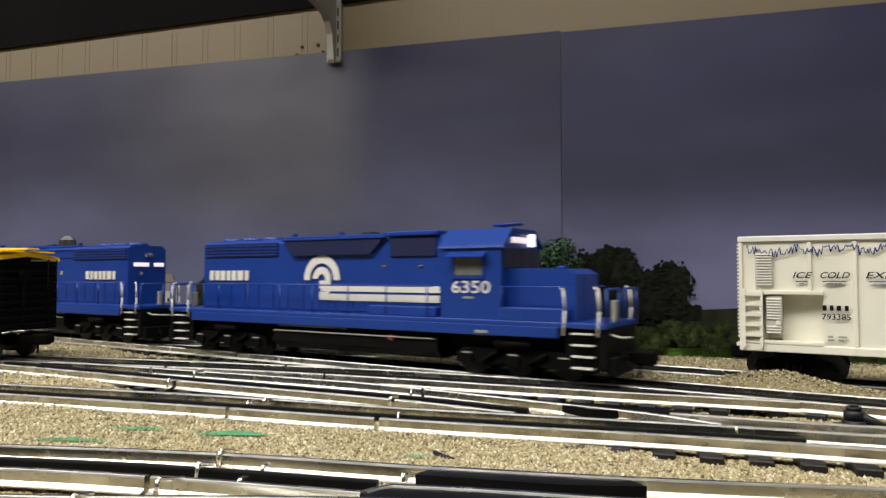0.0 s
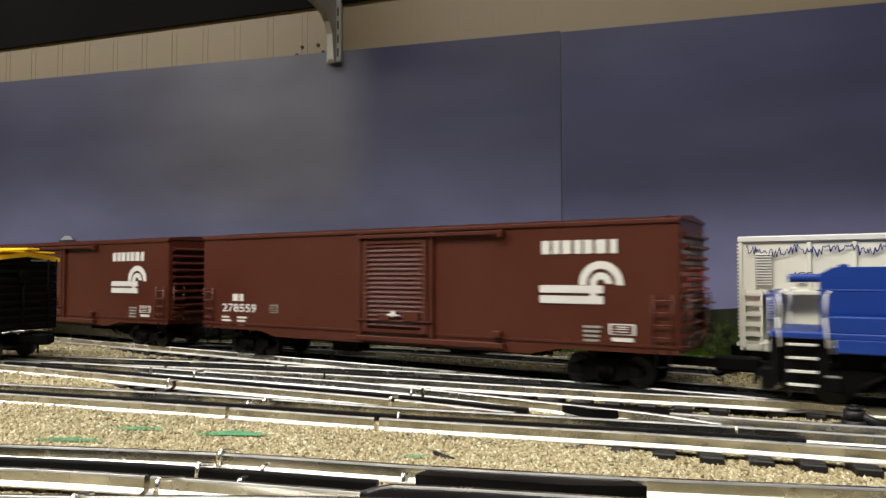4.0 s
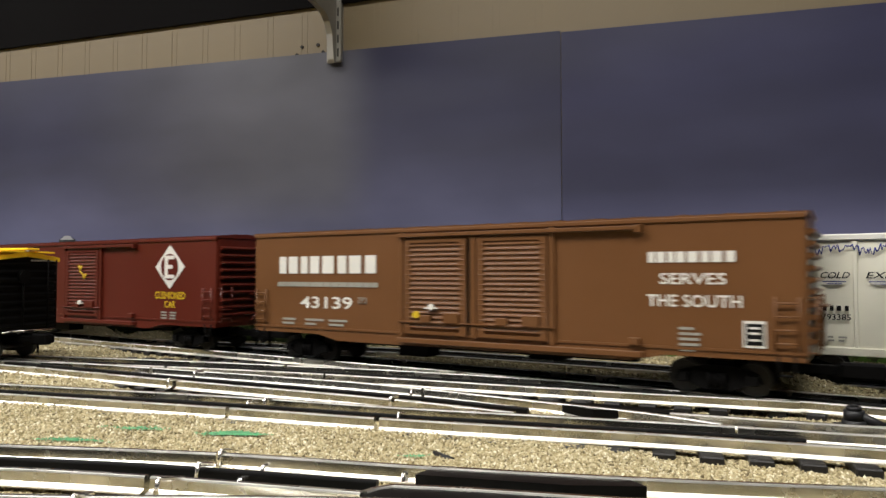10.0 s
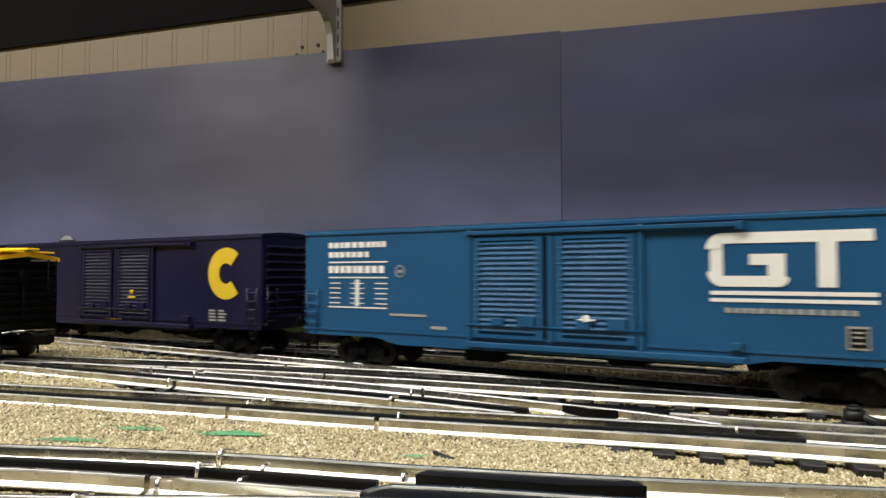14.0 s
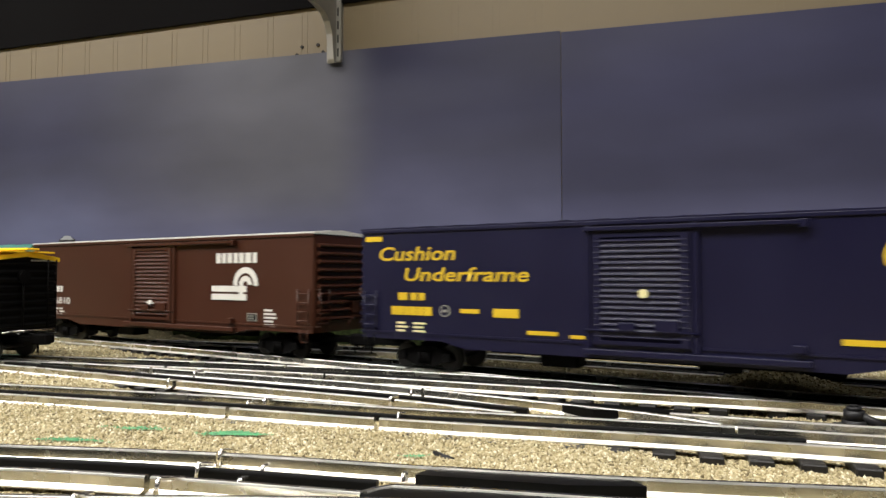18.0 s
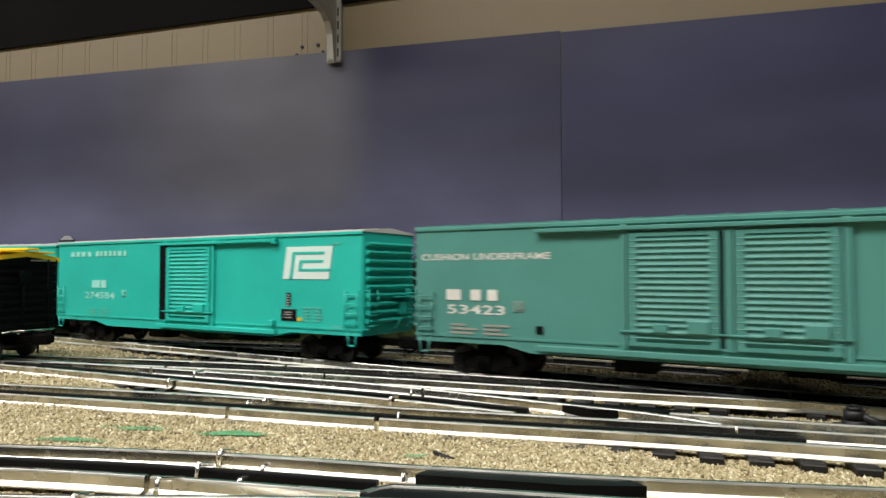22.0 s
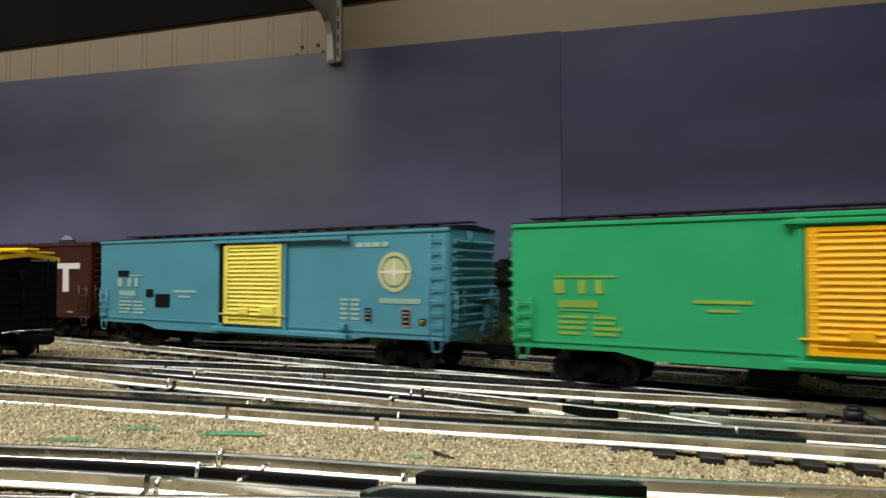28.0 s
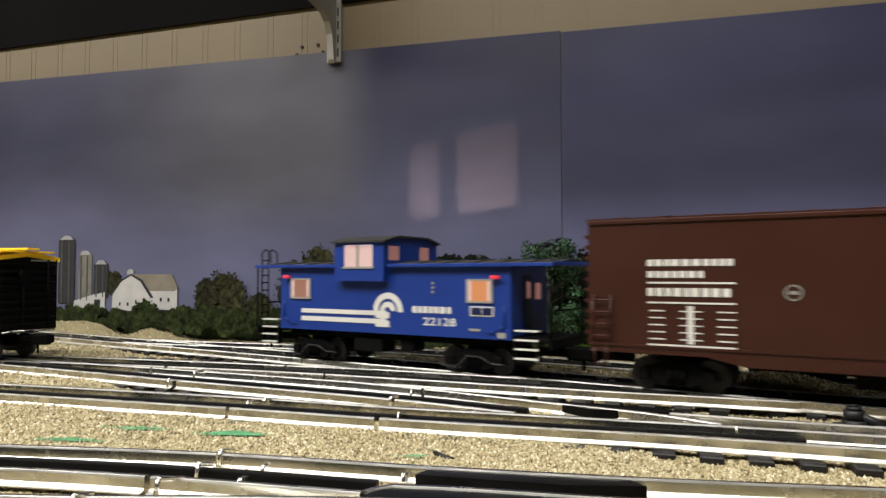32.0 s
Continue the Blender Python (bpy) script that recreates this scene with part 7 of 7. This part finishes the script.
def black_car():
    h = Vector((0.970, -0.243, 0)).normalized()
    m = Matrix.Translation(Vector((-0.330, 0.547, 0))) @ Matrix.Rotation(math.atan2(h.y, h.x), 4, "Z")
    t = empty("boxcar", m, "black box car with a yellow roof on a side track", "model train car")
    ln, y = 0.262, -0.0305
    bm = bmesh.new()
    sweep_x(bm, [(y, 0.0195), (y, 0.0775), (0.0, 0.0812), (-y, 0.0775), (-y, 0.0195)], -ln, -0.0012)
    part("body", bm, CAR_BLACK, t)
    bm, outline = bmesh.new(), [(-0.0020, 0.0220)]
    for i in range(9):
        z = 0.0225 + 0.0060 * i
        outline += [(-0.0011, z + 0.0008), (0.0004, z + 0.0024), (0.0004, z + 0.0034), (-0.0011, z + 0.0050)]
    prism(bm, outline + [(-0.0020, 0.0770)], -0.0280, 0.0280)
    part("end_panel", bm, CAR_BLACK, t, "black corrugated end")
    bm = bmesh.new()
    sweep_x(bm, [(y - 0.0015, 0.0762), (y - 0.0015, 0.0796), (0.0, 0.0838), (-y + 0.0015, 0.0796), (-y + 0.0015, 0.0762), (0.0, 0.0800)], -ln - 0.001, 0.0012)
    for i in range(11):
        x = -0.004 - 0.0248 * i
        sweep_x(bm, [(y - 0.0012, 0.0794), (y - 0.0012, 0.0806), (0.0, 0.0850), (-y + 0.0012, 0.0806), (-y + 0.0012, 0.0794)], x - 0.0035, x)
    roof = part("roof", bm, ROOF_YELLOW, t, "yellow ribbed roof")
    part("running_board", boxes([(-ln, 0.006, -0.0060, 0.0060, 0.0850, 0.0866), (-0.012, 0.004, -0.0280, -0.0060, 0.0828, 0.0842), (-0.012, 0.004, 0.0060, 0.0240, 0.0828, 0.0842)], 0.0003), ROOF_YELLOW, roof)
    part("door", ribbed_panel(-0.150, -0.108, 0.0235, 0.0760, y - 0.0016, 12), CAR_BLACK, t)
    bars_y = 0.0006
    bm = bmesh.new()
    for i in range(9):
        box(bm, bars_y, bars_y + 0.0004, 0.0030 + 0.0028 * i, 0.0050 + 0.0028 * i, 0.0762, 0.0776)
    part("reporting_mark", bm, DIM, t)
    bm = bmesh.new()
    for yy in (0.0180, 0.0265):
        rod(bm, (0.0030, yy, 0.0215), (0.0030, yy, 0.0780), 0.0006, 5)
    for i in range(8):
        rod(bm, (0.0030, 0.0180, 0.0245 + 0.0070 * i), (0.0030, 0.0265, 0.0245 + 0.0070 * i), 0.0006, 5)
    part("end_ladder", bm, CAR_BLACK, t)
    bm = bmesh.new()
    rod(bm, (0.0020, -0.0060, 0.0640), (0.0050, -0.0060, 0.0640), 0.0052, 16)
    rod(bm, (0.0030, -0.0060, 0.0250), (0.0030, -0.0060, 0.0640), 0.0008, 6)
    part("brake_wheel", bm, CAR_BLACK, t)
    for x in (-0.034, -ln + 0.034):
        freight_truck(t, x)
    coupler(t, 0.0, 1)
    coupler(t, -ln, -1)
    bm = bmesh.new()
    bent_rod(bm, [(0.004, -0.026, 0.0215), (0.008, -0.020, 0.0225), (0.008, 0.020, 0.0215)], 0.0007, 5)
    part("uncoupling_lever", bm, PIN, t)
    return t


# ---- small things of the layout ----
LEAF = material("model_tree_leaves", (0.85, 0.9, 0.8), 0.6, vary=0.25, scale=200.0, island=[(0.006, 0.020, 0.007), (0.018, 0.058, 0.020), (0.045, 0.125, 0.042), (0.011, 0.038, 0.013)])
BARK = material("model_tree_bark", (0.05, 0.035, 0.022), 0.8, vary=0.4, scale=300.0)


def model_tree(a, d, height, radius, seed):
    t = empty("tree", WALL @ pose(a, -d, -0.008), "bushy dark green model tree beside the backdrop", "tree", "model trees")
    rnd = random.Random(seed)
    bm = bmesh.new()
    pts = [(0, 0, 0), (0.001, 0.001, height * 0.25), (-0.001, 0.0, height * 0.55), (0.0, 0.001, height * 0.9)]
    for (p, q), r in zip(zip(pts, pts[1:]), (0.0032, 0.0026, 0.0016)):
        rod(bm, p, q, r, 8)
    for i in range(9):
        ang, z = i * 2.4, height * (0.25 + 0.06 * i)
        rod(bm, (0, 0, z), (radius * 0.7 * math.cos(ang), radius * 0.7 * math.sin(ang), z + height * 0.10), 0.0011, 5)
    part("trunk", bm, BARK, t)
    lumps = []
    for i in range(46):
        u = rnd.uniform(0.06, 1.0)
        prof = 0.55 + 0.45 * math.sin(math.pi * min(1.0, u * 0.85 + 0.12)) if u < 0.75 else max(0.12, math.sqrt(max(0.0, 1 - ((u - 0.62) / 0.40) ** 2)))
        rr = radius * prof * rnd.uniform(0.55, 0.95)
        ang = rnd.uniform(0, 2 * math.pi)
        lumps.append((Vector((rr * math.cos(ang), rr * math.sin(ang), height * (0.10 + 0.86 * u))), radius * rnd.uniform(0.20, 0.34)))
    verts, faces = [], []
    for c, r in lumps:
        for _ in range(90):
            n = Vector((rnd.gauss(0, 1), rnd.gauss(0, 1), rnd.gauss(0, 1))).normalized()
            p = c + n * r * rnd.uniform(0.75, 1.1)
            side = n.cross(Vector((rnd.gauss(0, 1), rnd.gauss(0, 1), rnd.gauss(0, 1)))).normalized()
            down = (side.cross(n) + n * 0.5).normalized()
            s = rnd.uniform(0.0016, 0.0032)
            k = len(verts)
            verts += [p - side * s * 0.5, p + down * s * 1.1, p + side * s * 0.5, p - down * s * 0.6 + n * s * 0.3]
            faces += [(k, k + 1, k + 2), (k, k + 2, k + 3)]
    me = bpy.data.meshes.new("crown")
    me.from_pydata([tuple(v) for v in verts], [], faces)
    part("crown", me, LEAF, t, "dense small green leaves")
    return t


def rail_pins():
    """Bright track pins and joiners, standing proud at the rail joints."""
    for x, y, z, ln, rz, tilt in ((-0.1675, 0.4321, 0.0002, 0.010, 70, 12), (-0.1641, 0.4662, 0.0002, 0.009, 70, 8), (-0.0196, 0.3266, 0.0004, 0.009, 75, 10), (-0.0165, 0.3894, 0.0004, 0.009, 75, 10),
                                  (-0.0259, 0.3703, 0.0006, 0.005, 40, 0), (-0.0871, 0.2235, 0.0004, 0.010, 60, 12), (-0.0807, 0.2585, 0.0004, 0.005, 60, 10), (-0.0820, 0.2405, 0.0004, 0.008, 72, 14),
                                  (-0.0638, 0.2505, -0.0030, 0.003, 60, 0), (-0.0674, 0.2350, -0.0030, 0.004, 65, 0), (-0.0129, 0.2405, -0.0030, 0.003, 60, 0), (-0.1024, 0.3700, -0.0020, 0.005, 65, 10), (-0.0926, 0.3681, 0.0, 0.004, 20, 0), (-0.1072, 0.2080, 0.0002, 0.007, 70, 10)):
        bm = boxes([(-ln / 2, ln / 2, -0.0009, 0.0009, -0.0006, 0.0008)], 0.0003)
        rod(bm, (-ln / 2, 0, 0.0004), (-ln / 2, 0, -0.005), 0.0008, 6)
        tagged(part("rail_pin", bm, PIN, None, "bright metal pin at a rail joint", pose(x, y, z, 0, tilt, rz)), "", "rail pin", "rail pins")


def frog_plate(outline, label):
    bm = bmesh.new()
    top = [bm.verts.new((x, y, -0.0006)) for x, y in outline]
    low = [bm.verts.new((x, y, -0.0090)) for x, y in outline]
    n = len(outline)
    bm.faces.new(top), bm.faces.new(low[::-1])
    for i in range(n):
        bm.faces.new((top[i], low[i], low[(i + 1) % n], top[(i + 1) % n]))
    bmesh.ops.recalc_face_normals(bm, faces=bm.faces)
    tagged(part("frog_plate", bm, FROG, None, label), "", "track part", "frog plates")


def switch_lantern():
    t = empty("switch_stand", pose(0.1905, 0.3220, -0.0055), "small black switch stand beside the track", "switch stand")
    bm = bmesh.new()
    box(bm, -0.0075, 0.0150, -0.0060, 0.0050, -0.002, 0.0022, 0.0006)
    part("base", bm, PLASTIC, t)
    bm = bmesh.new()
    rod(bm, (0, 0, -0.003), (0, 0, 0.0040), 0.0052, 16)
    rod(bm, (0, 0, 0.0040), (0, 0, 0.0085), 0.0044, 16)
    rod(bm, (0, 0, 0.0085), (0, 0, 0.0102), 0.0033, 16)
    rod(bm, (0, 0, 0.0102), (0, 0, 0.0110), 0.0018, 12)
    part("post", bm, PLASTIC, t)
    bm = bmesh.new()
    rod(bm, (0.002, -0.002, 0.0060), (0.0150, -0.004, -0.0005), 0.0022, 8)
    rod(bm, (0.0130, -0.004, 0.0005), (0.0200, -0.005, -0.0015), 0.0030, 8)
    part("lever", bm, PLASTIC, t)


def spilled_green():
    """Grains of green turf spilled on the ballast."""
    rnd, verts, faces = random.Random(3), [], []
    for cx, cy, rx, ry, n in ((-0.0934, 0.3118, 0.0125, 0.0050, 1300), (-0.1591, 0.2983, 0.0150, 0.0040, 230), (-0.1396, 0.3219, 0.0170, 0.0045, 170), (-0.0109, 0.2737, 0.006, 0.003, 40)):
        for _ in range(n):
            u, v = rnd.gauss(0.1, 0.45), rnd.gauss(0, 0.4)
            v *= max(0.2, 1 - 0.5 * abs(u))
            x, y = cx + u * rx + v * 0.003, cy - 0.0055 + v * ry - u * 0.0012
            z = ground_z(x, y) + 0.0013
            s = rnd.uniform(0.0003, 0.0006)
            k = len(verts)
            verts += [(x - s, y, z), (x + s * 0.4, y - s, z + s * 0.3), (x + s, y + s * 0.3, z), (x, y + s, z + s * 0.4), (x, y, z + s)]
            faces += [(k, k + 1, k + 4), (k + 1, k + 2, k + 4), (k + 2, k + 3, k + 4), (k + 3, k, k + 4)]
    me = bpy.data.meshes.new("spilled_turf")
    me.from_pydata(verts, [], faces)
    tagged(part("spilled_turf", me, GREEN_SPILL, None, "green turf powder spilled on the ballast"), "", "turf", "", "stuff")


refrigerator_car()
black_car()
model_tree(0.116, 0.036, 0.106, 0.035, 4)
rail_pins()
frog_plate([(-0.0092, 0.2320), (-0.0012, 0.2425), (0.0587, 0.2295), (0.0640, 0.2190), (0.0385, 0.2205)], "black plastic frog plate between the rails")
frog_plate([(-0.0252, 0.2150), (-0.0151, 0.2175), (0.0663, 0.2025), (0.0600, 0.1880), (-0.0242, 0.2075)], "black plastic plate inside the turnout")
frog_plate([(0.0444, 0.3700), (0.1090, 0.3450), (0.1220, 0.3300), (0.0741, 0.3425)], "black plastic guard plate between turnout rails")
switch_lantern()
spilled_green()
_bm = bmesh.new()
rod(_bm, (-0.0034, 0.2758, -0.0050), (0.0036, 0.2668, -0.0052), 0.0012, 8)
tagged(part("wire_offcut", _bm, PLASTIC, None, "short dark scrap of plastic lying on ballast"), "", "scrap")
stones("ballast_grains", 135000, 0.19, 0.47, -0.6, 5, 0.00084)
stones("far_ballast_grains", 36000, 0.45, 0.95, -1.0, 6, 0.0011)

# ---- the train ----
PITCH = 0.439
TRAIN = [
    (locomotive("6350", 1, "blue road locomotive running cab first, headlights lit", (-0.1565, -0.1075), -0.0290, (-0.0290, 0.0780)), -1.3215),
    (locomotive("6935", -1, "blue road locomotive running hood first, boards lit", (0.0980, 0.1480), 0.0204, (-0.0838, 0.0168)), -0.8800),
    (brown_arch_car("278559"), -PITCH), (brown_arch_car("278443"), 0.0), (expressway_car(), PITCH), (slogan_car(), 2 * PITCH), (diamond_car(), 3 * PITCH),
    (strokes_blue_car(), 4 * PITCH), (navy_c_car(), 5 * PITCH), (navy_cushion_car(), 6 * PITCH), (silver_roof_car(), 7 * PITCH), (jade_car(), 8 * PITCH),
    (teal_car("274584", 0.0078), 9 * PITCH), (teal_car("274570", 0.0), 10 * PITCH),
    (star_car(KELLY, DOOR_YELLOW, "green box car with a golden yellow door", False), 11 * PITCH),
    (star_car(DTI_BLUE, DOOR_PALE, "light blue box car with a pale yellow door", True), 12 * PITCH),
    (strokes_brown_car(), 13 * PITCH), (caboose(), 6.0532)]

# how far the fourth vehicle has run along the line, second by second
RUN = [(0, -1.3885), (1, -1.1575), (2, -0.9265), (3, -0.6955), (4, -0.4645), (5, -0.2335), (6, -0.0025), (7, 0.2300), (8, 0.4604), (9, 0.6947), (10, 0.9146), (11, 1.1530), (12, 1.3787), (13, 1.6127), (14, 1.8464), (15, 2.0795), (16, 2.3126), (17, 2.5457), (18, 2.7792), (19, 3.0086), (20, 3.2428), (21, 3.4695), (22, 3.7039), (23, 3.9351), (24, 4.1663), (25, 4.3975), (26, 4.6301), (27, 4.8630), (28, 5.0940), (29, 5.3260), (30, 5.5580), (31, 5.7939), (32, 6.0216)]


def run_at(t):
    for (t0, s0), (t1, s1) in zip(RUN, RUN[1:]):
        if t <= t1:
            return s0 + (s1 - s0) * (t - t0) / (t1 - t0)
    return RUN[-1][1]


def motions():
    for thing, behind in TRAIN:
        rows = []
        for i in range(33):
            t = float(i)
            p, h = main_line(run_at(t) - behind)
            rows.append((t, Matrix.Translation(p) @ Matrix.Rotation(math.atan2(h.y, h.x), 4, "Z")))
        walk(thing, rows)


motions()
